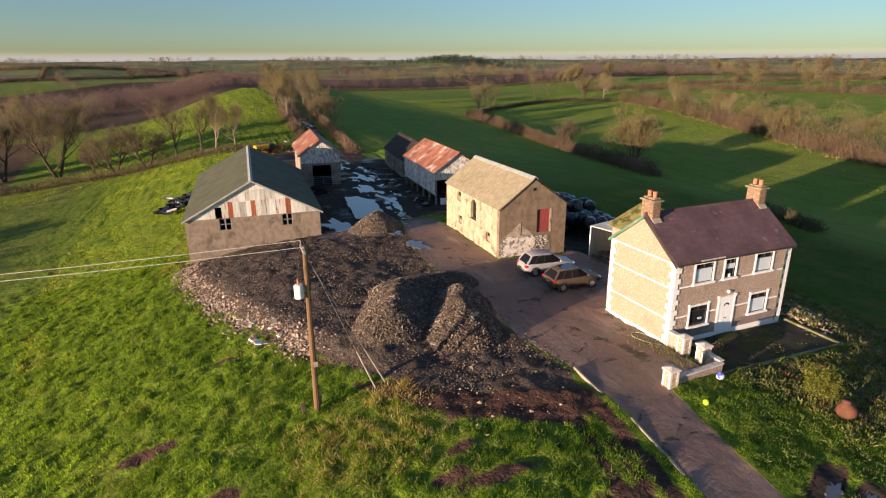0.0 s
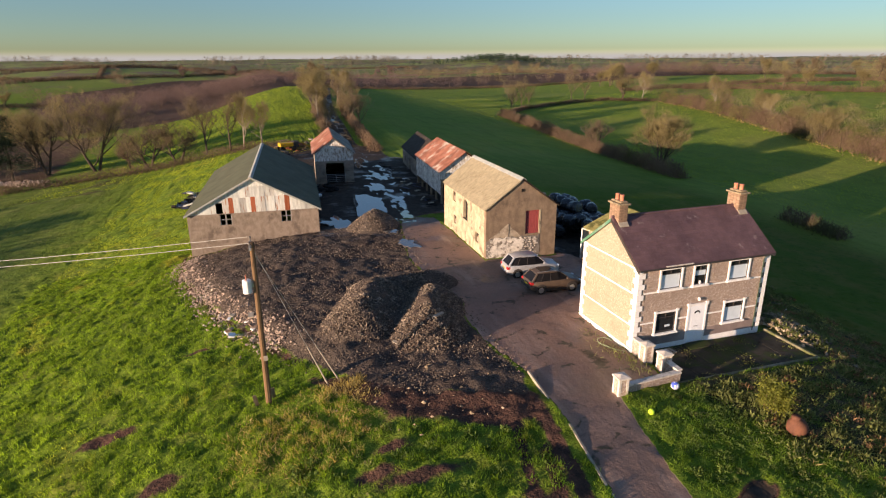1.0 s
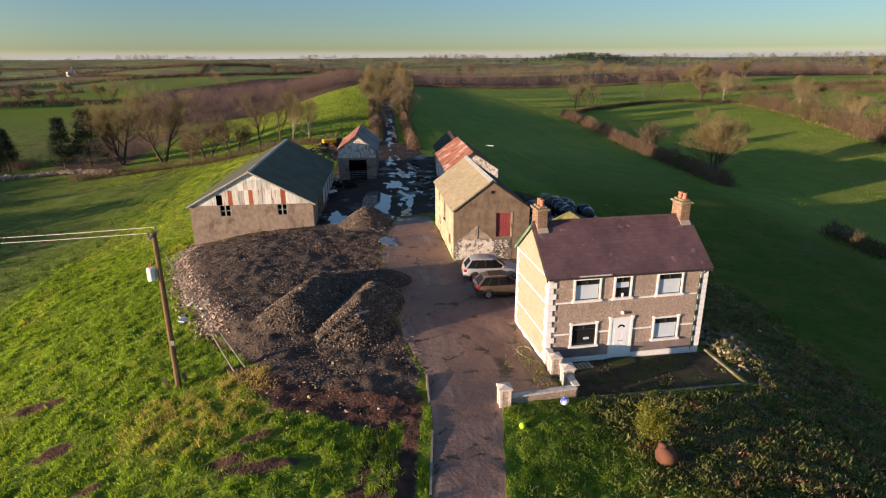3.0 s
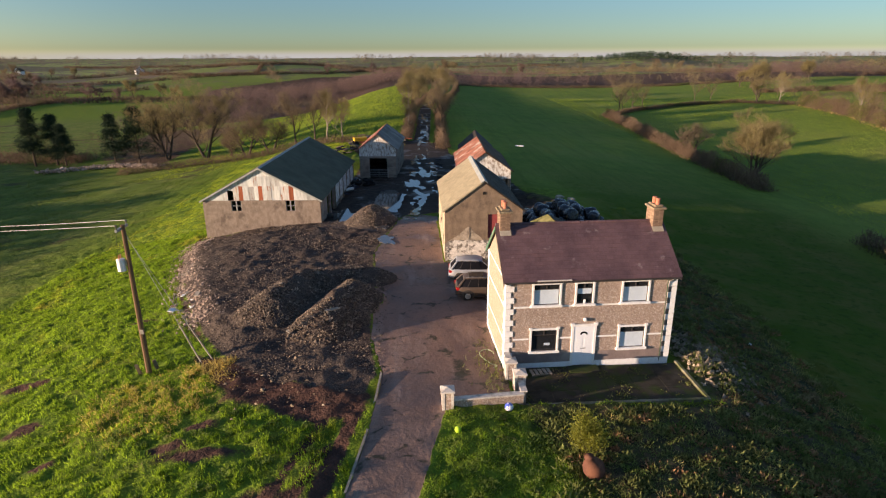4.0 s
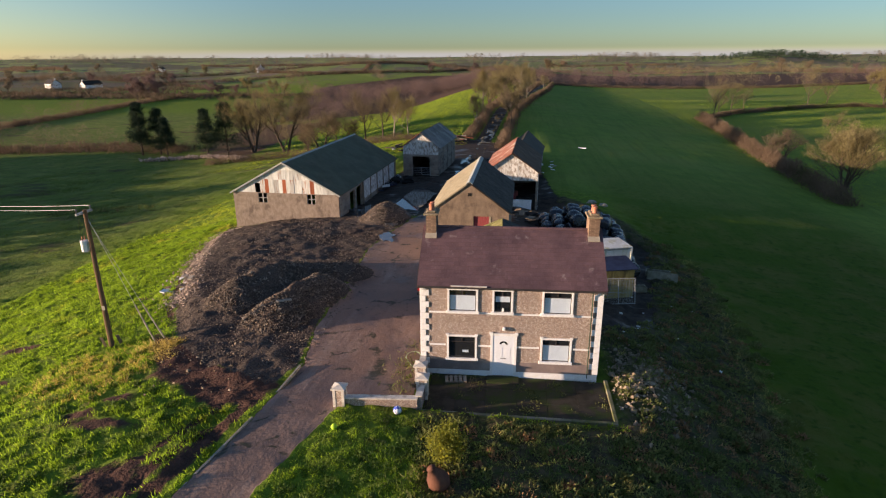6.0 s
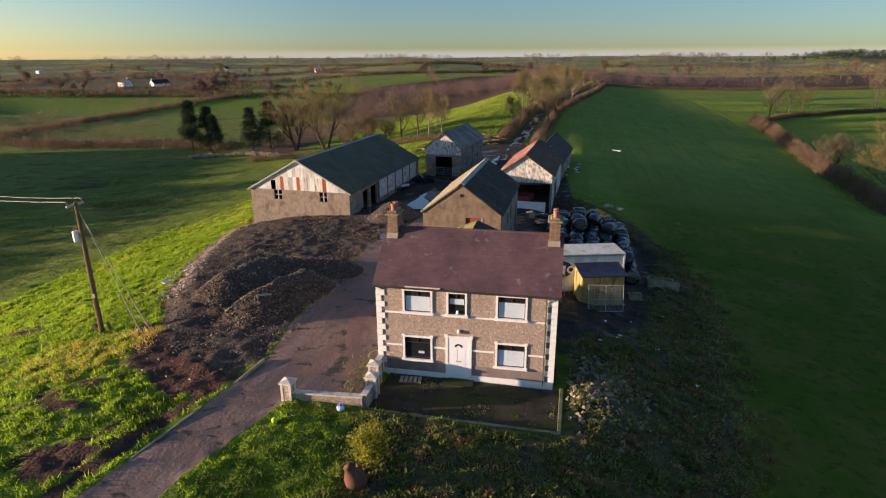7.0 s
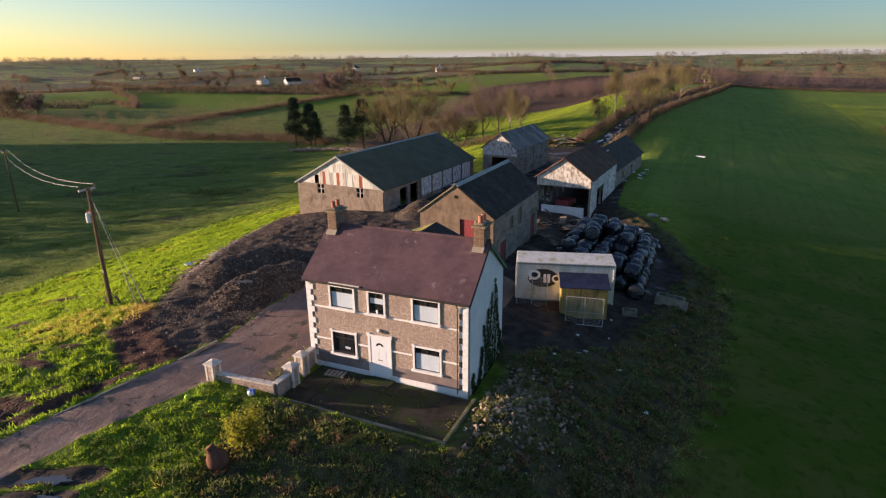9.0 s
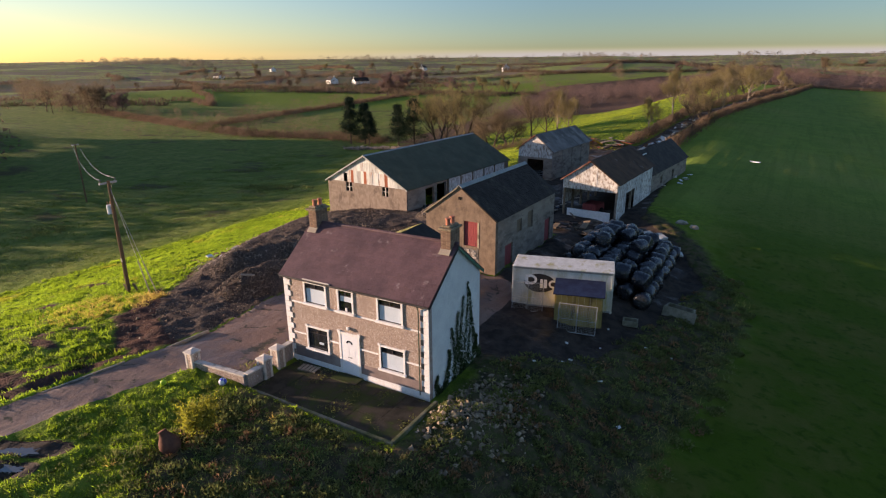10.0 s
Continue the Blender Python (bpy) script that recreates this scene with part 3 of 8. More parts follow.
def ground_material():
    m, nt, b = nodes_of("farm_ground")
    v = coords(nt, space="World")
    at1, at2 = nt.nodes.new("ShaderNodeAttribute"), nt.nodes.new("ShaderNodeAttribute")
    at1.attribute_name, at2.attribute_name = "cover", "growth"
    at3 = nt.nodes.new("ShaderNodeAttribute")
    at3.attribute_name = "heath"
    s1, s2 = nt.nodes.new("ShaderNodeSeparateColor"), nt.nodes.new("ShaderNodeSeparateColor")
    nt.links.new(at1.outputs["Color"], s1.inputs[0])
    nt.links.new(at2.outputs["Color"], s2.inputs[0])
    tuft, clump, patch, wide = noise_of(nt, v, 7.0, 4), noise_of(nt, v, 1.6, 4), noise_of(nt, v, 0.28, 5), noise_of(nt, v, 0.03, 4)
    fine = noise_of(nt, v, 22.0, 3)
    edge = noise_of(nt, v, 1.1, 6, 0.7)
    # rough hill grass
    hill = mix(nt, ramp(nt, clump, 0.3, 0.7), (0.078, 0.126, 0.014), (0.175, 0.252, 0.024))
    hill = mix(nt, calc(nt, 'MULTIPLY', ramp(nt, patch, 0.5, 0.72), 0.8), hill, (0.178, 0.19, 0.033))
    hill = mix(nt, ramp(nt, tuft, 0.5, 0.75), hill, (0.182, 0.212, 0.028))
    vale = nt.nodes.new("ShaderNodeAttribute")
    vale.attribute_name = "vale"
    pale = mix(nt, ramp(nt, patch, 0.4, 0.7), (0.12, 0.165, 0.030), (0.18, 0.205, 0.050))
    pale = mix(nt, ramp(nt, clump, 0.55, 0.75), pale, (0.075, 0.105, 0.02))
    pale = mix(nt, calc(nt, 'MULTIPLY', ramp(nt, noise_of(nt, v, 0.5, 6, 0.7), 0.5, 0.62), 0.7), pale, (0.072, 0.098, 0.022))
    pale = mix(nt, calc(nt, 'MULTIPLY', ramp(nt, noise_of(nt, coords(nt, (0.6, 1.3, 1), "World"), 0.09, 6, 0.65), 0.56, 0.66), 0.8), pale, (0.075, 0.062, 0.032))
    hill = mix(nt, vale.outputs["Fac"], hill, pale)
    hill = mix(nt, calc(nt, 'MULTIPLY', ramp(nt, noise_of(nt, v, 4.0, 5, 0.7), 0.55, 0.7), 0.4), hill, (0.045, 0.08, 0.010))
    # smooth meadow
    meadow = mix(nt, ramp(nt, patch, 0.35, 0.7), (0.135, 0.200, 0.030), (0.18, 0.245, 0.038))
    meadow = mix(nt, ramp(nt, wide, 0.45, 0.7), meadow, (0.205, 0.235, 0.048))
    meadow = mix(nt, calc(nt, 'MULTIPLY', ramp(nt, clump, 0.5, 0.8), 0.5), meadow, (0.052, 0.10, 0.010))
    lanes = noise_of(nt, coords(nt, (0.9, 0.035, 1), "World"), 1.0, 5, 0.7)
    meadow = mix(nt, calc(nt, 'MULTIPLY', ramp(nt, lanes, 0.48, 0.62), 0.3), meadow, (0.080, 0.13, 0.018))
    meadow = mix(nt, calc(nt, 'MULTIPLY', ramp(nt, tuft, 0.5, 0.75), 0.35), meadow, (0.15, 0.20, 0.03))
    # darker greens put the shade of the near meadow into its colour
    meadow_shade = nt.nodes.new("ShaderNodeAttribute")
    meadow_shade.attribute_name = "meadow_shade"
    shaded_grass = mix(nt, ramp(nt, patch, 0.4, 0.65), (0.058, 0.098, 0.007), (0.105, 0.108, 0.020))
    shaded_grass = mix(nt, ramp(nt, clump, 0.5, 0.7), shaded_grass, (0.038, 0.072, 0.005))
    meadow = mix(nt, meadow_shade.outputs["Fac"], meadow, shaded_grass)
    # far country in fields of several tints
    vo = nt.nodes.new("ShaderNodeTexVoronoi")
    vo.inputs["Scale"].default_value = 0.0065
    nt.links.new(v, vo.inputs["Vector"])
    vs = nt.nodes.new("ShaderNodeSeparateColor")
    nt.links.new(vo.outputs["Color"], vs.inputs[0])
    country = mix(nt, vs.outputs[0], (0.15, 0.185, 0.055), (0.30, 0.33, 0.10))
    country = mix(nt, ramp(nt, vs.outputs[1], 0.58, 0.60), country, (0.145, 0.135, 0.065))
    country = mix(nt, ramp(nt, wide, 0.5, 0.58), country, (0.165, 0.135, 0.095))
    ln = nt.nodes.new("ShaderNodeVectorMath")
    ln.operation = 'LENGTH'
    nt.links.new(v, ln.inputs[0])
    far = ramp(nt, ln.outputs["Value"], 470, 620)
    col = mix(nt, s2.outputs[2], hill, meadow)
    col = mix(nt, far, col, country)
    heath = mix(nt, ramp(nt, patch, 0.35, 0.7), (0.075, 0.045, 0.033), (0.11, 0.072, 0.048))
    col = mix(nt, ramp(nt, calc(nt, 'ADD', at3.outputs["Fac"], calc(nt, 'MULTIPLY_ADD', patch, 0.6, -0.3)), 0.4, 0.6), col, heath)

    def edged(w, soft=0.12):
        return ramp(nt, calc(nt, 'ADD', w, calc(nt, 'MULTIPLY_ADD', edge, 0.9, -0.45)), 0.5 - soft, 0.5 + soft)
    weeds = mix(nt, ramp(nt, clump, 0.35, 0.65), (0.060, 0.066, 0.022), (0.12, 0.088, 0.050))
    weeds = mix(nt, ramp(nt, tuft, 0.5, 0.75), weeds, (0.070, 0.100, 0.022))
    weeds = mix(nt, calc(nt, 'MULTIPLY', ramp(nt, edge, 0.5, 0.62), 0.7), weeds, (0.032, 0.026, 0.020))
    col = mix(nt, edged(s2.outputs[1], 0.3), col, weeds)
    soil = mix(nt, ramp(nt, clump, 0.35, 0.7), (0.105, 0.056, 0.040), (0.055, 0.034, 0.027))
    col = mix(nt, edged(s2.outputs[0], 0.15), col, soil)
    mud = mix(nt, ramp(nt, clump, 0.35, 0.7), (0.066, 0.048, 0.036), (0.030, 0.023, 0.018))
    mud_f = edged(s1.outputs[2])
    col = mix(nt, mud_f, col, mud)
    stone = mix(nt, ramp(nt, noise_of(nt, v, 14.0, 4, 0.75), 0.38, 0.62), (0.040, 0.031, 0.026), (0.15, 0.116, 0.09))
    stone = mix(nt, calc(nt, 'MULTIPLY', ramp(nt, patch, 0.45, 0.7), 0.7), stone, (0.062, 0.044, 0.036))
    gr_f = edged(s1.outputs[0])
    col = mix(nt, gr_f, col, stone)
    tar = mix(nt, ramp(nt, patch, 0.35, 0.7), (0.262, 0.165, 0.122), (0.145, 0.092, 0.069))
    tar = mix(nt, ramp(nt, noise_of(nt, coords(nt, (1.2, 0.22, 1), "World"), 0.8, 5), 0.5, 0.7), tar, (0.28, 0.195, 0.15))
    tar = mix(nt, calc(nt, 'MULTIPLY', ramp(nt, edge, 0.55, 0.66), 0.6), tar, (0.10, 0.07, 0.058))
    crack = nt.nodes.new("ShaderNodeTexVoronoi")
    crack.feature = 'DISTANCE_TO_EDGE'
    crack.inputs["Scale"].default_value = 0.28
    warp = nt.nodes.new("ShaderNodeVectorMath")
    warp.operation = 'MULTIPLY_ADD'
    warp.inputs[1].default_value = (1.6, 1.6, 0)
    wn_noise = nt.nodes.new("ShaderNodeTexNoise")
    wn_noise.inputs["Scale"].default_value = 0.9
    nt.links.new(v, wn_noise.inputs["Vector"])
    nt.links.new(wn_noise.outputs["Color"], warp.inputs[0])
    nt.links.new(v, warp.inputs[2])
    nt.links.new(warp.outputs[0], crack.inputs["Vector"])
    tar = mix(nt, calc(nt, 'MULTIPLY', ramp(nt, crack.outputs["Distance"], 0.03, 0.008), ramp(nt, edge, 0.45, 0.6)), tar, (0.05, 0.045, 0.025))
    grit = noise_of(nt, v, 9.0, 5, 0.75)
    tar = mix(nt, calc(nt, 'MULTIPLY', ramp(nt, grit, 0.5, 0.72), 0.45), tar, (0.085, 0.058, 0.048))
    tar_f = edged(s1.outputs[1], 0.06)
    col = mix(nt, tar_f, col, tar)
    col = mix(nt, 1.0, col, mix(nt, fine, (0.75, 0.75, 0.75), (1.25, 1.25, 1.25)), 'MULTIPLY')
    nt.links.new(col, b.inputs["Base Color"])
    nt.links.new(calc(nt, 'MULTIPLY_ADD', calc(nt, 'MAXIMUM', tar_f, calc(nt, 'MULTIPLY', mud_f, 0.35)), 0.26, 0.06), b.inputs["Specular IOR Level"])
    wet = calc(nt, 'MULTIPLY', mud_f, ramp(nt, patch, 0.5, 0.62))
    wet = calc(nt, 'MAXIMUM', wet, calc(nt, 'MULTIPLY', tar_f, calc(nt, 'MULTIPLY_ADD', ramp(nt, patch, 0.45, 0.66), 0.6, 0.25)))
    nt.links.new(calc(nt, 'MULTIPLY_ADD', wet, -0.6, 0.92), b.inputs["Roughness"])
    h = calc(nt, 'ADD', calc(nt, 'MULTIPLY', clump, 1.6), calc(nt, 'MULTIPLY', tuft, 0.7))
    h = calc(nt, 'MULTIPLY', h, calc(nt, 'MULTIPLY_ADD', calc(nt, 'MAXIMUM', tar_f, mud_f), -0.8, 1.0))
    h = calc(nt, 'MULTIPLY', h, calc(nt, 'MULTIPLY_ADD', s2.outputs[2], -0.6, 1.0))
    bump(nt, b, h, 0.8, 0.16)
    return m


M["ground"] = ground_material()
mesh.materials.append(M["ground"])
tagged(new("ground", mesh), "green winter farmland with gravel yard, muddy lane and reddish concrete drive", "ground", kind="structure")


# ---- builders ----
def part(name, bm, material, parent=None, label="", smooth_faces=False, kind=""):
    me = bpy.data.meshes.new(name)
    bm.to_mesh(me)
    bm.free()
    me.materials.append(material)
    if smooth_faces:
        me.polygons.foreach_set("use_smooth", np.ones(len(me.polygons), bool))
    ob = new(name, me)
    if parent is not None:
        ob.parent = parent
    return tagged(ob, label, kind=kind)


def thing(name, m, label, category, group="", kind=""):
    e = new(name)
    e.empty_display_size = 0.3
    e.matrix_world = m
    return tagged(e, label, category, group, kind)


def box(bm, x0, y0, z0, x1, y1, z1, m=None, bev=0.0):
    vs = [bm.verts.new(p) for p in ((x0, y0, z0), (x1, y0, z0), (x1, y1, z0), (x0, y1, z0), (x0, y0, z1), (x1, y0, z1), (x1, y1, z1), (x0, y1, z1))]
    fs = [bm.faces.new([vs[i] for i in f]) for f in ((3, 2, 1, 0), (4, 5, 6, 7), (0, 1, 5, 4), (1, 2, 6, 5), (2, 3, 7, 6), (3, 0, 4, 7))]
    if bev:
        r = bmesh.ops.bevel(bm, geom=list({e for f in fs for e in f.edges}), offset=bev, segments=1, affect='EDGES')
        vs = list({v for f in r['faces'] for v in f.verts} | {v for v in vs if v.is_valid})
    if m is not None:
        bmesh.ops.transform(bm, matrix=m, verts=vs)
    return vs


def boxed(x0, y0, z0, x1, y1, z1, bev=0.0):
    bm = bmesh.new()
    box(bm, x0, y0, z0, x1, y1, z1, bev=bev)
    return bm


def prism(bm, outline, a, b, axis='y'):
    """A flat outline (u, z) drawn out from a to b along an axis."""
    def at(u, z, d):
        return (u, d, z) if axis == 'y' else (d, u, z)
    r0 = [bm.verts.new(at(u, z, a)) for u, z in outline]
    r1 = [bm.verts.new(at(u, z, b)) for u, z in outline]
    n = len(outline)
    bm.faces.new(r0)
    bm.faces.new(r1[::-1])
    for i in range(n):
        bm.faces.new((r0[(i + 1) % n], r0[i], r1[i], r1[(i + 1) % n]))
    bmesh.ops.recalc_face_normals(bm, faces=bm.faces)
    return r0 + r1


def holed(bm, u0, u1, z0, z1, holes, a, b, axis='y'):
    """A wall from u0 to u1 with true rectangular holes (u0, z0, u1, z1), thick from a to b, in one skin."""
    us = sorted({u0, u1, *[min(max(h[k], u0), u1) for h in holes for k in (0, 2)]})
    zs = sorted({z0, z1, *[min(max(h[k], z0), z1) for h in holes for k in (1, 3)]})
    made = {}

    def at(i, j, d):
        if (i, j, d) not in made:
            w = (a, b)[d]
            made[i, j, d] = bm.verts.new((us[i], w, zs[j]) if axis == 'y' else (w, us[i], zs[j]))
        return made[i, j, d]

    def full(i, j):
        if not (0 <= i < len(us) - 1 and 0 <= j < len(zs) - 1):
            return False
        mu, mz = (us[i] + us[i + 1]) / 2, (zs[j] + zs[j + 1]) / 2
        return not any(h[0] < mu < h[2] and h[1] < mz < h[3] for h in holes)
    for i in range(len(us) - 1):
        for j in range(len(zs) - 1):
            if not full(i, j):
                continue
            bm.faces.new([at(*q, 0) for q in ((i, j), (i + 1, j), (i + 1, j + 1), (i, j + 1))])
            bm.faces.new([at(*q, 1) for q in ((i, j + 1), (i + 1, j + 1), (i + 1, j), (i, j))])
            for di, dj, p, q in ((-1, 0, (i, j + 1), (i, j)), (1, 0, (i + 1, j), (i + 1, j + 1)), (0, -1, (i, j), (i + 1, j)), (0, 1, (i + 1, j + 1), (i, j + 1))):
                if not full(i + di, j + dj):
                    bm.faces.new((at(*q, 0), at(*p, 0), at(*p, 1), at(*q, 1)))
    bmesh.ops.recalc_face_normals(bm, faces=bm.faces)


def tube(bm, pts, radii, sides=6, close=True):
    rings = []
    for i, p in enumerate(pts):
        p = Vector(p)
        d = (Vector(pts[min(i + 1, len(pts) - 1)]) - Vector(pts[max(i - 1, 0)])).normalized()
        u = d.orthogonal().normalized()
        w = d.cross(u)
        rings.append([bm.verts.new(p + radii[i] * (math.cos(2 * math.pi * k / sides) * u + math.sin(2 * math.pi * k / sides) * w)) for k in range(sides)])
    for r, s in zip(rings, rings[1:]):
        best = min(range(sides), key=lambda o: sum((r[k].co - s[(k + o) % sides].co).length for k in range(sides)))
        for k in range(sides):
            bm.faces.new((r[k], r[(k + 1) % sides], s[(k + 1 + best) % sides], s[(k + best) % sides]))
    if close:
        bm.faces.new(rings[0][::-1])
        bm.faces.new(rings[-1])
    return rings


def piece_mesh(name, sx, sy, sz, material, bev=0.0):
    bm = boxed(-sx / 2, -sy / 2, -sz / 2, sx / 2, sy / 2, sz / 2, bev)
    me = bpy.data.meshes.new(name)
    bm.to_mesh(me)
    bm.free()
    me.materials.append(material)
    return me


def piece(name, me, parent, m):
    ob = new(name, me)
    ob.parent = parent
    ob.matrix_basis = m
    return ob


def roof_slab(name, parent, material, x0, z0, x1, z1, y0, y1, thick=0.07, label="", sheet=0.0):
    """A slope from the eave (x0, z0) to the ridge (x1, z1), from y0 to y1; with sheet, covered in lapped sheets of that width."""
    d = Vector((x1 - x0, 0, z1 - z0))
    n = Vector((-d.z, 0, d.x)).normalized() * (1 if d.x > 0 else -1)

    def slab(a, b, t, p, q):
        bm = bmesh.new()
        prism(bm, [(v.x, v.z) for v in (a, b, b + n * t, a + n * t)], p, q)
        return bm
    a, b = Vector((x0, 0, z0)), Vector((x1, 0, z1))
    roof = part(name, slab(a, b, thick, y0, y1), material, parent, label)
    rng = random.Random(int(abs(x0 * 77 + y0 * 13)))
    y = y0
    while sheet and y < y1 - 1e-3:
        e = min(y1, y + sheet)
        for k in range(2):
            f0, f1 = (-0.01 + rng.uniform(-0.02, 0.0), 0.53) if k == 0 else (0.5, 1.0)
            off = n * (thick + 0.004 + 0.022 * k + rng.uniform(0, 0.012))
            part("sheet", slab(a + d * f0 + off, a + d * f1 + off, 0.018, y, e - 0.004), material, roof)
        y = e
    return roof


# ---- scattered stuff ----
rs = np.random.RandomState(7)


def heights(x, y):
    return rise(x, y) + plateau(x, y) + mounds(x, y)


def slivers(base, way, length, width):
    """Thin three-cornered blades or twigs: base points, unit ways, lengths and widths."""
    n = len(base)
    side = np.cross(way, rs.normal(size=(n, 3)))
    side /= np.linalg.norm(side, axis=1, keepdims=True) + 1e-9
    v = np.empty((n, 3, 3))
    v[:, 0] = base - side * width[:, None] / 2
    v[:, 1] = base + side * width[:, None] / 2
    v[:, 2] = base + way * length[:, None]
    return v.reshape(-1, 3), np.arange(3 * n).reshape(-1, 3)


def pebbles(centre, size):
    """Small uneven eight-sided stones."""
    n = len(centre)
    axes = np.array([(1, 0, 0), (-1, 0, 0), (0, 1, 0), (0, -1, 0), (0, 0, 1), (0, 0, -1)], float)
    v = axes[None] * rs.uniform(0.55, 1.2, (n, 6, 1)) + rs.normal(size=(n, 6, 3)) * 0.22
    a = rs.uniform(0, 6.28, n)
    c, s = np.cos(a), np.sin(a)
    x, y = v[..., 0] * c[:, None] - v[..., 1] * s[:, None], v[..., 0] * s[:, None] + v[..., 1] * c[:, None]
    v = np.stack([x, y, v[..., 2] * 0.75], -1) * size[:, None, None] + centre[:, None]
    tri = np.array([(0, 2, 4), (2, 1, 4), (1, 3, 4), (3, 0, 4), (2, 0, 5), (1, 2, 5), (3, 1, 5), (0, 3, 5)])
    f = tri[None] + 6 * np.arange(n)[:, None, None]
    return v.reshape(-1, 3), f.reshape(-1, 3)


def stuff(name, chunks, material, label, category, parent=None, kind="stuff"):
    vs, fs, off = [], [], 0
    for v, f in chunks:
        vs.append(v)
        fs.append(f + off)
        off += len(v)
    me = bpy.data.meshes.new(name)
    me.from_pydata(np.concatenate(vs).tolist(), [], np.concatenate(fs).tolist())
    me.materials.append(material)
    ob = new(name, me)
    if parent is not None:
        ob.parent = parent
        return tagged(ob, label, kind=kind)
    return tagged(ob, label, category, kind=kind)


def unit(v):
    return v / (np.linalg.norm(v, axis=1, keepdims=True) + 1e-9)


# ---- trees ----
def tree_meshes(seed, height, spread, trunk_r, bare=0.28, twigs=1500, twig_len=0.7, twig_w=0.045, up=0.35, stems=1, levels=3):
    """Meshes of one leafless tree: the trunk with its limbs, and the crown of fine twigs."""
    rng = random.Random(seed)
    bm = bmesh.new()
    tips = []

    def grow(p, d, length, r, level):
        pts, rad, q = [p.copy()], [r], p.copy()
        steps = 3 if level < 2 else 2
        for k in range(steps):
            d = (d + Vector((rng.uniform(-1, 1), rng.uniform(-1, 1), rng.uniform(-0.5, 1))) * (0.10 if level == 0 else 0.22) + Vector((0, 0, up * 0.15))).normalized()
            q = q + d * (length / steps)
            pts.append(q.copy())
            rad.append(max(r * (1 - 0.75 * (k + 1) / steps), 0.008))
        tube(bm, pts, rad, 7 if level == 0 else 4 if level == 1 else 3, False)
        if level >= 1:
            for k in range(4 if level == 1 else 6):
                f = rng.uniform(0.35, 1.0)
                i = min(int(f * steps), steps - 1)
                tips.append((pts[i].lerp(pts[i + 1], f * steps - i), d))
        if level < levels:
            for k in range((10, 6, 4)[level]):
                f = rng.uniform(bare if level == 0 else 0.3, 1.0)
                i = min(int(f * steps), steps - 1)
                start = pts[i].lerp(pts[i + 1], f * steps - i)
                a = rng.uniform(0, 6.283)
                out = Vector((math.cos(a), math.sin(a), 0)) * spread + Vector((0, 0, rng.uniform(0.25, 0.9)))
                grow(start, (d * (0.2 if level == 0 else 0.5) + out).normalized(), length * (rng.uniform(0.5, 0.8) * (1.15 - 0.5 * f) if level == 0 else rng.uniform(0.42, 0.66)), max(r * 0.45 * (1.1 - 0.5 * f), 0.012), level + 1)

    for s in range(stems):
        a = 6.283 * s / stems
        lean = Vector((math.cos(a) * 0.35, math.sin(a) * 0.35, 1)).normalized() if stems > 1 else Vector((rng.uniform(-.06, .06), rng.uniform(-.06, .06), 1))
        grow(Vector((0.12 * math.cos(a) * (stems > 1), 0.12 * math.sin(a) * (stems > 1), -0.3)), lean, height * 0.62, trunk_r, 0)
    trunk = bpy.data.meshes.new("trunk")
    bm.to_mesh(trunk)
    bm.free()
    loc = np.random.RandomState(seed)
    pick = loc.randint(0, len(tips), twigs)
    base = np.array([tips[i][0][:] for i in pick]) + loc.normal(size=(twigs, 3)) * 0.16
    way = unit(np.array([tips[i][1][:] for i in pick]) * 0.7 + loc.normal(size=(twigs, 3)) * 0.75 + np.array([0, 0, up]))
    v, f = slivers(base, way, loc.uniform(0.5, 1.2, twigs) * twig_len, loc.uniform(0.6, 1.3, twigs) * twig_w)
    crown = bpy.data.meshes.new("crown")
    crown.from_pydata(v.tolist(), [], f.tolist())
    return trunk, crown


def plant(meshes, x, y, scale, turn, name, label, category, group, sink=0.1):
    trunk, crown = meshes
    e = thing(name, pose(x, y, ground(x, y) - sink, 0, 0, turn) @ Matrix.Scale(scale, 4), label, category, group)
    for nm, me in (("trunk", trunk), ("crown", crown)):
        o = new(nm, me)
        o.parent = e
    return e


def tree_kind(seed, bark, twig, *a, **k):
    t, c = tree_meshes(seed, *a, **k)
    t.materials.append(M[bark])
    c.materials.append(M[twig])
    return t, c


BROAD = tree_kind(3, "bark", "twig_gold", 12.0, 0.95, 0.22, twigs=12000, twig_len=0.62, twig_w=0.025, bare=0.13, up=0.4, stems=2)
BROAD2 = tree_kind(11, "bark", "twig_gold", 11.0, 1.0, 0.24, twigs=9500, twig_len=0.72, twig_w=0.028, bare=0.12, up=0.3, stems=2)
SLIM = tree_kind(21, "bark", "twig", 10.0, 0.75, 0.20, twigs=4000, twig_len=0.6, twig_w=0.024, bare=0.35)
SLIM2 = tree_kind(29, "bark_pale", "twig_gold", 10.0, 0.75, 0.20, twigs=6000, twig_len=0.65, twig_w=0.028, bare=0.3)
THORN = tree_kind(35, "bark", "twig", 5.5, 1.2, 0.15, twigs=4500, twig_len=0.5, twig_w=0.022, bare=0.2, stems=2)
BIRCH = tree_kind(23, "bark", "twig_gold", 11.0, 0.7, 0.15, twigs=2200, twig_len=0.55, twig_w=0.022, bare=0.34, up=0.25)
WILLOW = tree_kind(41, "bark", "twig_gold", 7.5, 1.1, 0.16, twigs=11000, twig_len=0.7, twig_w=0.028, bare=0.12, up=0.45, stems=3)

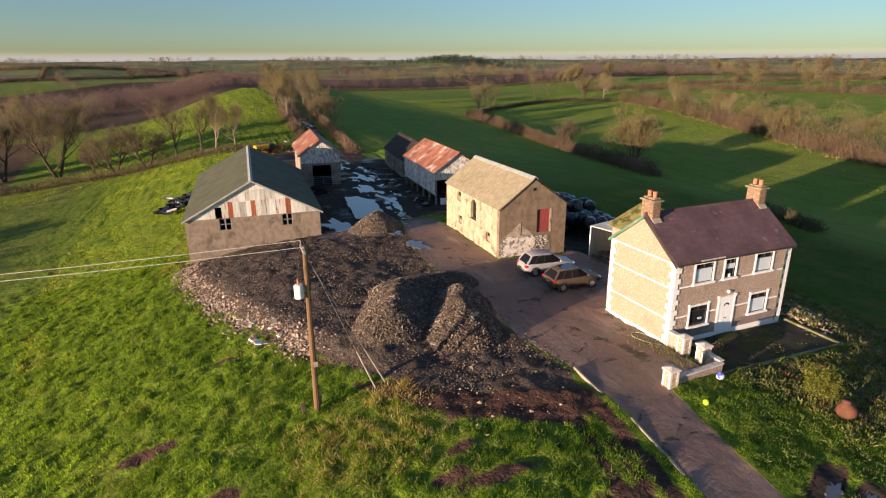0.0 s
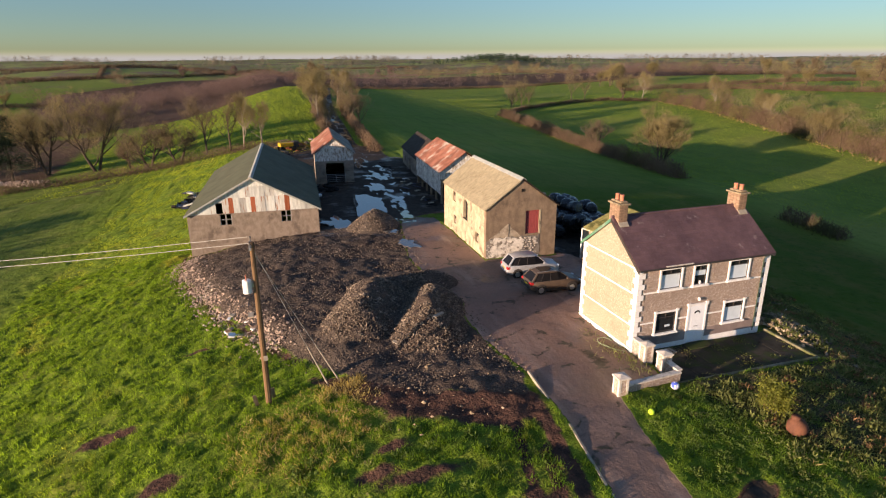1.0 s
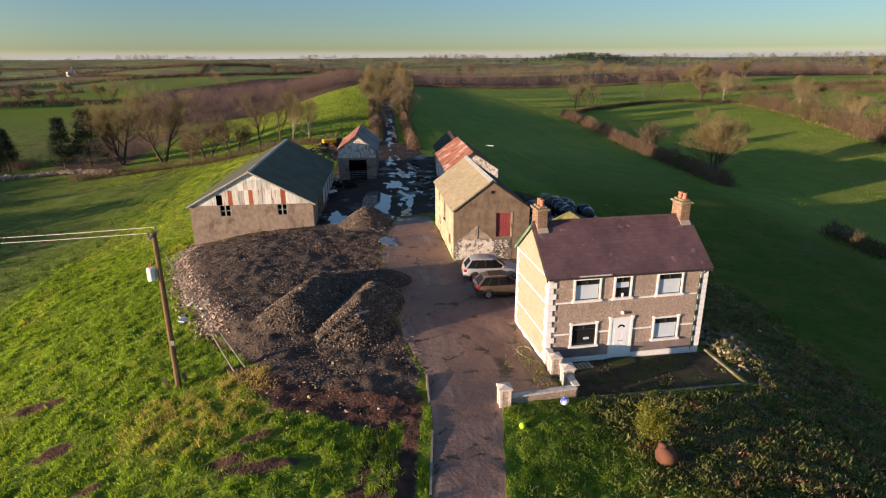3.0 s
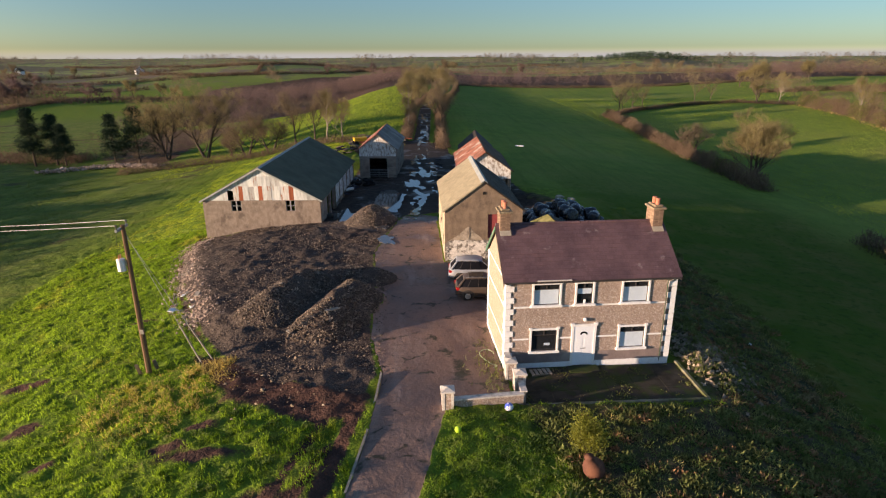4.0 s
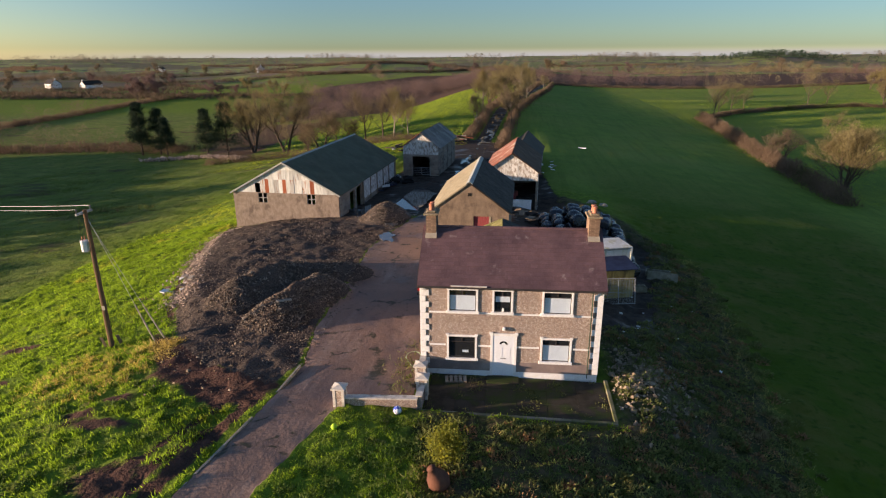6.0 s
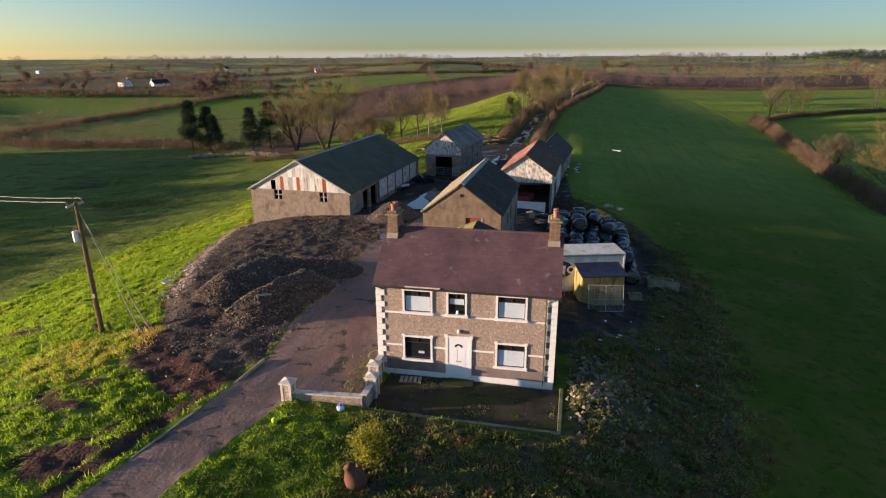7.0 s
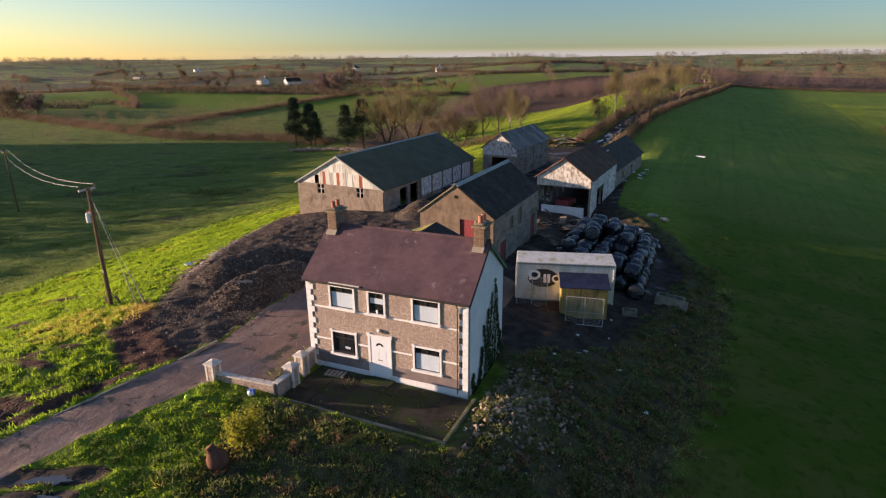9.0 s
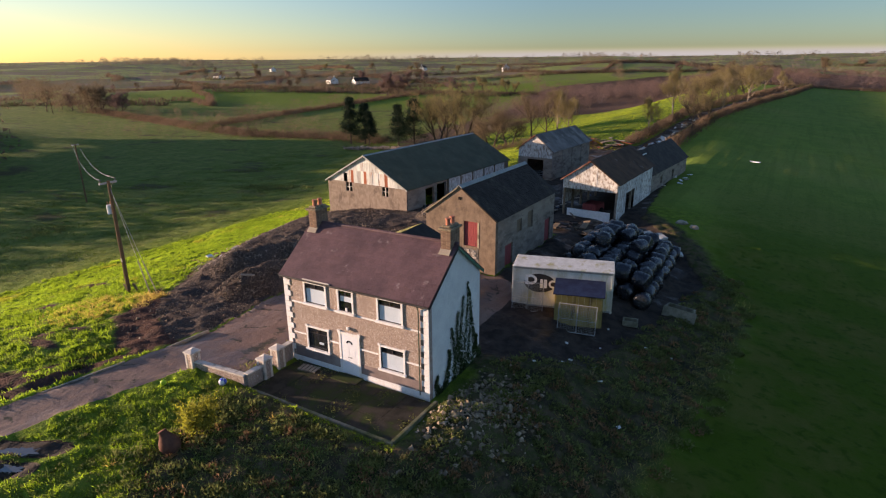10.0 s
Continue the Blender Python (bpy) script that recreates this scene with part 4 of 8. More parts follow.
LBL = {"b": "tall leafless broad-crowned tree with grey-brown twigs in a hedge", "g": "tall leafless tree with sunlit yellowish twigs beside the lane",
       "s": "slim leafless tree with thin upright limbs in a hedgerow", "t": "low crooked leafless thorn tree at a field edge",
       "w": "bushy leafless tree with many stems and golden twigs in a hedge"}
TREES = [
    # the row behind the large shed
    (BROAD, -28.2, 130.5, 1.5, 20, "b"), (BROAD, -38.2, 134.5, 1.4, 250, "b"), (BROAD, -45.0, 150, 1.2, 140, "b"), (THORN, -17.5, 124.5, 1.8, 40, "t"),
    (THORN, -12.0, 122, 1.7, 190, "t"), (SLIM, -6.5, 121.5, 1.2, 70, "s"), (SLIM2, 0.5, 117.5, 1.05, 30, "s"), (SLIM, -2.0, 118.5, 1.1, 200, "s"), (SLIM2, 4.0, 115.5, 0.85, 280, "s"),
    (THORN, -21.5, 127, 1.2, 100, "t"),
    # along the lane
    (SLIM2, 17.0, 124, 0.75, 80, "s"), (SLIM, 24.6, 128, 0.95, 30, "s"), (BROAD2, 24.8, 143, 0.80, 0, "g"), (SLIM2, 17.6, 146, 1.15, 200, "g"), (BROAD2, 18.4, 160, 0.95, 90, "g"), (SLIM2, 26.0, 161, 1.15, 10, "g"),
    (BROAD2, 19.5, 181, 1.05, 160, "g"), (BROAD2, 20.5, 203, 1.2, 250, "g"), (SLIM2, 28.5, 196, 1.1, 60, "g"), (BROAD2, 25.5, 232, 1.25, 30, "g"), (SLIM2, 29.0, 262, 0.9, 300, "g"),
    (SLIM2, 36, 250, 0.7, 90, "g"), (SLIM2, 33.0, 296, 0.75, 210, "g"), (SLIM, 27.0, 176, 0.9, 15, "s"),
    # the hedge across the meadow
    (THORN, 76.6, 116.5, 1.35, 20, "t"), (WILLOW, 77.0, 94.0, 1.55, 60, "w"), (BIRCH, 82.5, 180, 1.15, 5, "s"), (BIRCH, 90.0, 188, 1.05, 77, "s"), (BIRCH, 96, 194, 0.95, 177, "s"), (BIRCH, 85.5, 184, 1.0, 130, "s"),
    (BIRCH, 122, 211, 1.2, 120, "s"), (BIRCH, 128, 212, 1.0, 20, "s"), (BROAD2, 147, 214, 1.0, 220, "g"), (SLIM2, 150, 205, 1.1, 20, "s"), (SLIM2, 144, 158, 1.15, 60, "s"), (BROAD2, 149, 160, 0.75, 100, "g"),
    (WILLOW, 146, 140, 1.1, 10, "w"), (SLIM2, 137, 128, 0.85, 210, "s"), (WILLOW, 124.5, 101, 1.15, 130, "w"), (BROAD2, 131, 85, 0.75, 310, "g"), (WILLOW, 136, 119, 0.9, 200, "w"), (SLIM2, 198, 297, 1.2, 40, "s"),
]
for kindred, x, y, sc, tr, lb in TREES:
    plant(kindred, x, y, sc, tr, "tree", LBL[lb], "tree", "leafless trees in the hedgerows")


FAR_A = tree_kind(51, "bark", "twig", 13.0, 0.9, 0.26, twigs=2600, twig_len=1.25, twig_w=0.085, bare=0.22, up=0.4, levels=2)
FAR_B = tree_kind(57, "bark", "twig_gold", 13.0, 0.8, 0.26, twigs=2600, twig_len=1.25, twig_w=0.085, bare=0.22, up=0.4, levels=2)
FAR_C = tree_kind(63, "bark", "twig_red", 11.0, 1.1, 0.24, twigs=2600, twig_len=1.25, twig_w=0.085, bare=0.18, up=0.3, levels=2)
far_rng = random.Random(77)


def along(pts, n, off):
    """Places strewn along a line of hedge."""
    lens = [math.hypot(b[0] - a[0], b[1] - a[1]) for a, b in zip(pts, pts[1:])]
    for k in range(n):
        d = far_rng.uniform(0, sum(lens))
        for (a, b), ln in zip(zip(pts, pts[1:]), lens):
            if d <= ln:
                yield a[0] + (b[0] - a[0]) * d / ln + far_rng.uniform(-off, off), a[1] + (b[1] - a[1]) * d / ln + far_rng.uniform(-off, off)
                break
            d -= ln


for line, n, kinds, lo, hi in (
        ([(-224, 336), (-211, 340), (-200, 362)], 4, (FAR_C, FAR_C), 1.3, 1.6), ([(-330, 400), (-414, 363), (-560, 330)], 7, (FAR_A, FAR_C), 0.6, 1.0),
        ([(-207, 437), (-196, 400), (-130, 380)], 6, (FAR_B, FAR_C), 0.8, 1.2), ([(-600, 500), (-503, 498), (-360, 500), (-240, 520)], 12, (FAR_A, FAR_C), 0.8, 1.3),
        ([(-330, 178), (-280, 188), (-255, 182)], 7, (FAR_A, FAR_C), 1.0, 1.35), ([(-760, 640), (-500, 700), (-260, 700)], 10, (FAR_A, FAR_B), 0.9, 1.4),
        ([(216, 213), (222, 180), (230, 145)], 5, (FAR_B, FAR_A), 0.6, 0.9), ([(277, 279), (330, 225), (520, 240)], 9, (FAR_A, FAR_B), 0.7, 1.1),
        ([(300, 360), (420, 330), (700, 350)], 9, (FAR_B, FAR_A), 0.7, 1.2), ([(160, 270), (200, 300), (260, 330)], 7, (FAR_B, FAR_B), 0.7, 1.1), ([(-60, 560), (100, 540), (330, 520)], 10, (FAR_A, FAR_C), 0.8, 1.2)):
    for k, (x, y) in enumerate(along(line, n, 4.0)):
        plant(kinds[k % len(kinds)], x, y, far_rng.uniform(lo, hi), far_rng.uniform(0, 360), "tree", "leafless field tree standing far off in a hedge line", "tree", "far field trees")


def conifer(seed, height, width):
    loc = np.random.RandomState(seed)
    n, m = 9500, 60
    cf, ca = np.sort(loc.uniform(0.24, 1.0, m)), loc.uniform(0, 6.283, m)
    cr = width * (1.05 - cf) ** 0.8 * loc.uniform(0.2, 1.0, m)
    k = loc.randint(0, m, n)
    base = np.stack([np.cos(ca) * cr, np.sin(ca) * cr, cf * height * 0.96], -1)[k] + loc.normal(size=(n, 3)) * np.array([0.62, 0.62, 0.34]) * (1.25 - 0.7 * cf[k])[:, None]
    way = unit(base * np.array([1, 1, 0]) + loc.normal(size=(n, 3)) * 0.9)
    v, t = slivers(base, way, loc.uniform(0.25, 0.6, n), loc.uniform(0.05, 0.12, n))
    crown = bpy.data.meshes.new("crown")
    crown.from_pydata(v.tolist(), [], t.tolist())
    crown.materials.append(M["needles"])
    bm = bmesh.new()
    tube(bm, [(0, 0, -0.3), (0.05, 0, height * 0.5), (0, 0.04, height * 0.97)], [0.22, 0.14, 0.02], 7)
    trunk = bpy.data.meshes.new("trunk")
    bm.to_mesh(trunk)
    bm.free()
    trunk.materials.append(M["bark"])
    return trunk, crown


FIR, FIR2 = conifer(5, 10.5, 2.6), conifer(9, 10.5, 3.4)
for k, (me, x, y, sc) in enumerate(((FIR, -48.6, 131.5, 1.12), (FIR2, -43.2, 131.0, 1.25), (FIR, -69.5, 137, 1.3), (FIR2, -65.0, 138, 1.15), (FIR, -62.0, 136, 0.95))):
    plant(me, x, y, sc, 70 * k, "conifer", "dark evergreen conifer standing in rough ground", "tree", "dark conifers in the valley")


# ---- hedges and far woods ----
def hedge_chunks(pts, height, width, per_m, size):
    out = []
    for (ax, ay), (bx, by) in zip(pts, pts[1:]):
        ln = math.hypot(bx - ax, by - ay)
        n = max(4, int(ln * per_m))
        s = rs.uniform(0, 1, n)
        swell = 0.88 + 0.08 * np.sin(s * ln * 0.9 + ax) + 0.16 * np.sin(s * ln * 0.35 + ax) * np.sin(s * ln * 0.13 + ay) + rs.uniform(-0.15, 0.15, n)
        off = rs.normal(size=n) * width * 0.33
        x, y = ax + (bx - ax) * s - (by - ay) / ln * off, ay + (by - ay) * s + (bx - ax) / ln * off
        z = rise(x, y) + rs.uniform(0, 1, n) ** 1.2 * height * np.clip(swell, 0.25, 1.3) * np.exp(-(off / width) ** 2 * 2.5) * 0.85
        way = unit(np.stack([rs.normal(size=n) * 0.45, rs.normal(size=n) * 0.45, rs.uniform(0.3, 1.3, n)], -1))
        out.append(slivers(np.stack([x, y, z], -1), way, rs.uniform(0.5, 1.2, n) * (0.35 + size * 3.5), rs.uniform(0.6, 1.3, n) * size))
    return out


HEDGES = [
    ([(78.5, 178), (77, 148), (74, 116), (71.0, 90), (70.0, 79)], 3.3, 2.4, 330, 0.08),
    ([(66.8, 55), (66.2, 46)], 1.9, 2.0, 260, 0.08),
    ([(79, 177), (93, 192), (120, 207), (138, 211), (150, 196)], 1.5, 1.8, 180, 0.085),
    ([(153, 196), (145, 157), (133, 121), (125, 97), (118, 79), (113, 58), (104, 15)], 4.4, 4.2, 380, 0.11),
    ([(26, 330), (60, 326), (110, 324), (160, 322), (240, 330)], 1.6, 2.2, 90, 0.13),
    ([(16.4, 112), (17.6, 130), (18.4, 160), (24, 210), (31, 260), (37, 325)], 2.0, 2.0, 130, 0.10),
    ([(23.2, 101), (23.6, 112), (25.2, 150), (31, 205), (38, 260), (44, 330)], 1.9, 1.8, 130, 0.10),
    ([(-42, 118), (-24, 120), (-10, 118.5), (4, 113.5), (12, 109)], 1.7, 2.6, 150, 0.075),
    ([(-300, 190), (-209, 168), (-121, 143), (-82, 146), (-60, 142)], 2.8, 6.0, 150, 0.15),
    ([(-158, 150), (-171, 196), (-177, 231), (-185, 276), (-198, 340), (-196, 390)], 2.8, 3.5, 110, 0.17),
    ([(-560, 330), (-414, 363), (-330, 400), (-196, 392), (-100, 380)], 2.4, 3.0, 70, 0.2),
    ([(196, 240), (216, 213), (219, 188), (229, 166), (229, 145), (235, 100)], 3.0, 3.0, 180, 0.12),
    ([(170, 250), (330, 225), (520, 240)], 2.5, 3.0, 70, 0.2),
    ([(300, 360), (420, 330), (700, 350)], 2.5, 3.0, 60, 0.24),
    ([(235, 160), (330, 130), (500, 120)], 3, 3.5, 80, 0.2),
    ([(-240, 600), (-160, 560), (-60, 570), (20, 610)], 3.0, 3.0, 40, 0.3),
    ([(-190, 640), (-120, 630), (-40, 650)], 3.0, 3.0, 40, 0.3),
    ([(-120, 560), (-130, 640), (-100, 700)], 3.0, 3.0, 40, 0.3),
]
chunks = []
for h in HEDGES:
    chunks += hedge_chunks(*h)
for k in range(46):
    a, r = radians(rs.uniform(-72, 62)), math.exp(rs.uniform(math.log(380), math.log(1500)))
    cx, cy, w, ln = 20 + r * math.sin(a), 10 + r * math.cos(a), rs.choice((0.15, 1.75, 2.6)) + rs.normal() * 0.2, rs.uniform(80, 200) * (1 + r / 900)
    if -160 < cx < 380 and 200 < cy < 520:
        continue
    ends = [(cx + math.cos(w) * ln * f + rs.normal() * 6, cy + math.sin(w) * ln * f + rs.normal() * 6) for f in (-0.5, -0.1, 0.25, 0.5)]
    chunks += hedge_chunks(ends, 2.6 + r / 700, 3.0 + r / 500, 9.0, 0.3 + r / 2200)
stuff("hedge", chunks, M["hedge"], "bare brown winter hedgerows between green fields", "hedge")


def wood(x, y, height, width, per, tw, reach=1.0):
    """Many small leafless trees: trunks and loose crowns of twigs, at the given places."""
    n = len(x)
    g = rise(x, y)
    k = np.repeat(np.arange(n), per)
    f = rs.uniform(0.08, 1.0, n * per) ** 0.8
    a = rs.uniform(0, 6.283, n * per)
    shape = np.sin(np.clip((f - 0.12) / 0.88, 0, 1) * math.pi) ** 0.55
    r = width[k] * shape * rs.uniform(0.1, 1.0, n * per) ** 0.6
    base = np.stack([x[k] + np.cos(a) * r, y[k] + np.sin(a) * r, g[k] + f * height[k] * 0.92], -1)
    way = unit(np.stack([np.cos(a) * 0.7, np.sin(a) * 0.7, rs.uniform(-0.2, 0.8, n * per)], -1) + rs.normal(size=(n * per, 3)) * 0.8)
    c = slivers(base, way, height[k] * reach * rs.uniform(0.045, 0.11, n * per), height[k] * tw * rs.uniform(0.6, 1.4, n * per))
    t = slivers(np.stack([x, y, g - 0.5], -1), unit(np.stack([rs.normal(size=n) * .05, rs.normal(size=n) * .05, np.ones(n)], -1)), height * 0.6, height * 0.028)
    return c, t


def scatter(n, x0, x1, y0, y1, keep):
    x, y = rs.uniform(x0, x1, n), rs.uniform(y0, y1, n)
    m = keep(x, y)
    return x[m], y[m]


red, gold, brown, bark, dark, green, distant = [], [], [], [], [], [], []


def add_wood(x, y, h0, h1, per, tw, target, reach=1.0):
    h = rs.uniform(h0, h1, len(x))
    c, t = wood(x, y, h, h * rs.uniform(0.32, 0.5, len(x)), per, tw, reach)
    target.append(c)
    bark.append(t)


# birch wood behind the long meadow
add_wood(*scatter(1500, -30, 360, 340, 480, lambda x, y: y < 410 + 60 * np.sin(x / 60 + 2)), 5, 9, 150, 0.016, red, 1.1)
# woods to the west beyond the bright field
add_wood(*scatter(700, -130, 0, 300, 430, lambda x, y: (inside(x, y, HEATH) > 0) & (np.sin(x / 37 + 1) + np.cos(y / 29) > -0.3)), 5, 9, 260, 0.009, red)
add_wood(*scatter(420, -86, -42, 205, 300, lambda x, y: (x > -88 + 0.12 * (y - 205)) & (np.sin(x / 7) + np.cos(y / 9) > -0.6)), 3, 7, 300, 0.007, red)
add_wood(*scatter(220, -56, -36, 160, 265, lambda x, y: (inside(x, y, SCRUB + [(-30, 250)]) > -30) & (x < -38 + 0.25 * np.maximum(0, y - 215))), 1.2, 3.2, 120, 0.014, brown)
add_wood(*scatter(420, -74, -36, 122, 215, lambda x, y: (inside(x, y, SCRUB) > -2) & (np.sin(x / 4) + np.cos(y / 5) > -0.7)), 1.0, 3.6, 130, 0.013, brown)
# trees along the far right-hand hedge
def belt(n, ax, ay, bx, by, off, h0, h1, per, tw, target):
    t = rs.uniform(0, 1, n)
    add_wood(ax + (bx - ax) * t + rs.normal(size=n) * off, ay + (by - ay) * t + rs.normal(size=n) * off, h0, h1, per, tw, target)


for q in ((126, 97, 155, 196), (107, 35, 126, 97)):
    belt(20, *q, 2.5, 7, 11, 900, 0.0032, gold)
    belt(46, *q, 2.5, 3, 7, 620, 0.0045, brown)
    belt(26, *q, 2.2, 2, 5.5, 620, 0.014, green)
belt(16, 216, 213, 230, 140, 2.5, 5, 10, 500, 0.006, gold)
belt(26, 155, 200, 200, 300, 5, 4, 11, 420, 0.007, brown)
# bushes along the valley hedges
t = rs.uniform(0, 1, 200)
add_wood(-300 + 245 * t + rs.normal(size=200) * 3, 190 - 45 * t + rs.normal(size=200) * 3, 2, 7, 150, 0.013, brown)
t = rs.uniform(0, 1, 120)
add_wood(-160 - 38 * t + rs.normal(size=120) * 3, 160 + 200 * t + rs.normal(size=120) * 4, 2, 9, 160, 0.012, brown)


def rows_of_trees(n, r0, r1, a0, a1, per, tw, target, h0, h1, reach=1.0):
    """Field hedges with trees, in short straight rows over the far country."""
    xs, ys = [], []
    for k in range(n):
        a, r = radians(rs.uniform(a0, a1)), math.exp(rs.uniform(math.log(r0), math.log(r1)))
        cx, cy = 20 + r * math.sin(a), 10 + r * math.cos(a)
        w, ln = rs.choice((0.3, 1.87)) + rs.normal() * 0.25, rs.uniform(60, 190) * (1 + r / 1500)
        m = int(rs.uniform(7, 15))
        s = rs.uniform(-0.5, 0.5, m) * ln
        xs.append(cx + np.cos(w) * s + rs.normal(size=m) * 2)
        ys.append(cy + np.sin(w) * s + rs.normal(size=m) * 2)
    x, y = np.concatenate(xs), np.concatenate(ys)
    k = (inside(x, y, [(-95, 60), (-95, 230), (-30, 345), (345, 345), (240, 60)]) < -15) & (inside(x, y, [(-540, 360), (-190, 392), (-95, 190), (-300, 170), (-560, 200)]) < 0) & (y > 40)
    add_wood(x[k], y[k], h0, h1, per, tw, target, reach)


rows_of_trees(30, 420, 800, -75, -12, 130, 0.03, brown, 4, 12, 1.3)
rows_of_trees(40, 300, 800, 5, 65, 150, 0.028, gold, 4, 12, 1.3)
rows_of_trees(24, 300, 800, 5, 65, 130, 0.03, brown, 3, 11, 1.3)
rows_of_trees(270, 620, 2200, -75, 68, 52, 0.06, distant, 3, 9, 1.2)
rows_of_trees(70, 600, 2000, -10, 65, 60, 0.05, distant, 4, 10, 1.2)
rows_of_trees(330, 1700, 3500, -75, 70, 30, 0.10, distant, 5, 12, 1.3)
# copses that break the skyline
for k in range(70):
    a, r = radians(rs.uniform(-74, 68)), rs.uniform(1500, 3300)
    m = int(rs.uniform(6, 30))
    cx, cy = 20 + r * math.sin(a) + rs.normal(size=m) * 1.9 * m, 10 + r * math.cos(a) + rs.normal(size=m) * 12
    add_wood(cx, cy, 10, 25, 48, 0.06, distant, 1.8)
add_wood(600 + rs.normal(size=260) * 75, 1480 + rs.normal(size=260) * 45, 8, 15, 40, 0.12, dark, 2.0)
add_wood(-150 + rs.normal(size=7) * 9, 640 + rs.normal(size=7) * 8, 7, 11, 160, 0.03, brown)
# tall tree belts added out of view on the valley's western side, to shade it
wx, wy = rs.uniform(-142, -112, 260), rs.uniform(-90, 63, 260)
add_wood(wx, wy, 15.0, 16.2, 70, 0.05, brown)
wx, wy = rs.uniform(-172, -142, 80), rs.uniform(48, 70, 80)
add_wood(wx, wy, 14.5, 16.5, 110, 0.05, brown)
wx, wy = rs.uniform(-232, -195, 210), rs.uniform(20, 98, 210)
add_wood(wx, wy, 13, 16, 110, 0.05, brown)
for cx, cy, n in ((-455, 238, 16), (-335, 196, 14), (-290, 186, 14), (-520, 260, 16)):
    add_wood(cx + rs.normal(size=n) * 12, cy + rs.normal(size=n) * 9, 9, 18, 300, 0.013, brown)
wx, wy = rs.uniform(-190, -105, 60), rs.uniform(120, 150, 60)
add_wood(wx, wy, 2, 5, 160, 0.013, brown)
for nm, ch, mt, lb in (("birch_wood", red, "twig_red", "reddish leafless birch woods beyond the fields"), ("hedgerow_trees", gold, "twig_gold", "sunlit golden leafless trees along far hedges"),
                       ("far_trees", brown, "twig", "brown leafless trees and copses over far country"), ("tree_trunks", bark, "bark", "thin bare trunks of the distant woods"),
                       ("ivy_clad_bushes", green, "shrub", "olive-green ivy-clad bushes in the far hedge"), ("distant_hedgerows", distant, "twig_far", "dull brown hedgerow trees over the distant country"), ("hilltop_trees", dark, "needles", "dark clump of trees on a distant hill")):
    stuff(nm, ch, M[mt], lb, "woodland")


# ---- the farmhouse ----
def window(parent, u0, z0, u1, z1, material_pane, surround=0.095, inner=None):
    """A sash window in the front wall: painted surround, frame, dark glass over a blind."""
    w = new("window")
    w.empty_display_size = 0.2
    w.parent = parent
    s = surround
    bm = bmesh.new()
    box(bm, u0, -0.055, z1 - s, u1, 0.06, z1)
    box(bm, u0 - 0.04, -0.07, z1 - 0.05, u0 + s + 0.02, 0.0, z1 + 0.05)
    box(bm, u1 - s - 0.02, -0.07, z1 - 0.05, u1 + 0.04, 0.0, z1 + 0.05)
    box(bm, u0, -0.05, z0 + 0.06, u0 + s, 0.06, z1 - s)
    box(bm, u1 - s, -0.05, z0 + 0.06, u1, 0.06, z1 - s)
    part("surround", bm, M["white_paint"], w, "raised white-painted plaster surround")
    part("window_sill", boxed(u0 - 0.06, -0.13, z0 - 0.06, u1 + 0.06, 0.1, z0 + 0.06, 0.015), M["white_paint"], w)
    a0, a1, b0, b1 = u0 + s, u1 - s, z0 + 0.06, z1 - s
    bm = bmesh.new()
    f = 0.032
    top = b0 + (b1 - b0) * 0.74
    for q in ((a0, b0, a1, b0 + f), (a0, b1 - f, a1, b1), (a0, b0 + f, a0 + f, b1 - f), (a1 - f, b0 + f, a1, b1 - f), (a0 + f, top, a1 - f, top + f)):
        box(bm, q[0], 0.0, q[1], q[2], 0.06, q[3])
    mid = (a0 + a1) / 2
    box(bm, mid - 0.022, 0.0, top + f, mid + 0.022, 0.06, b1 - f)
    part("window_frame", bm, M["frame_dark"], w, "dark brown window frame")
    part("pane", boxed(a0 + f, 0.035, top + f, a1 - f, 0.042, b1 - f), M["glass_dark"], w)
    part("pane", boxed(a0 + f, 0.035, b0 + f, a1 - f, 0.042, top), material_pane, w)
    return w


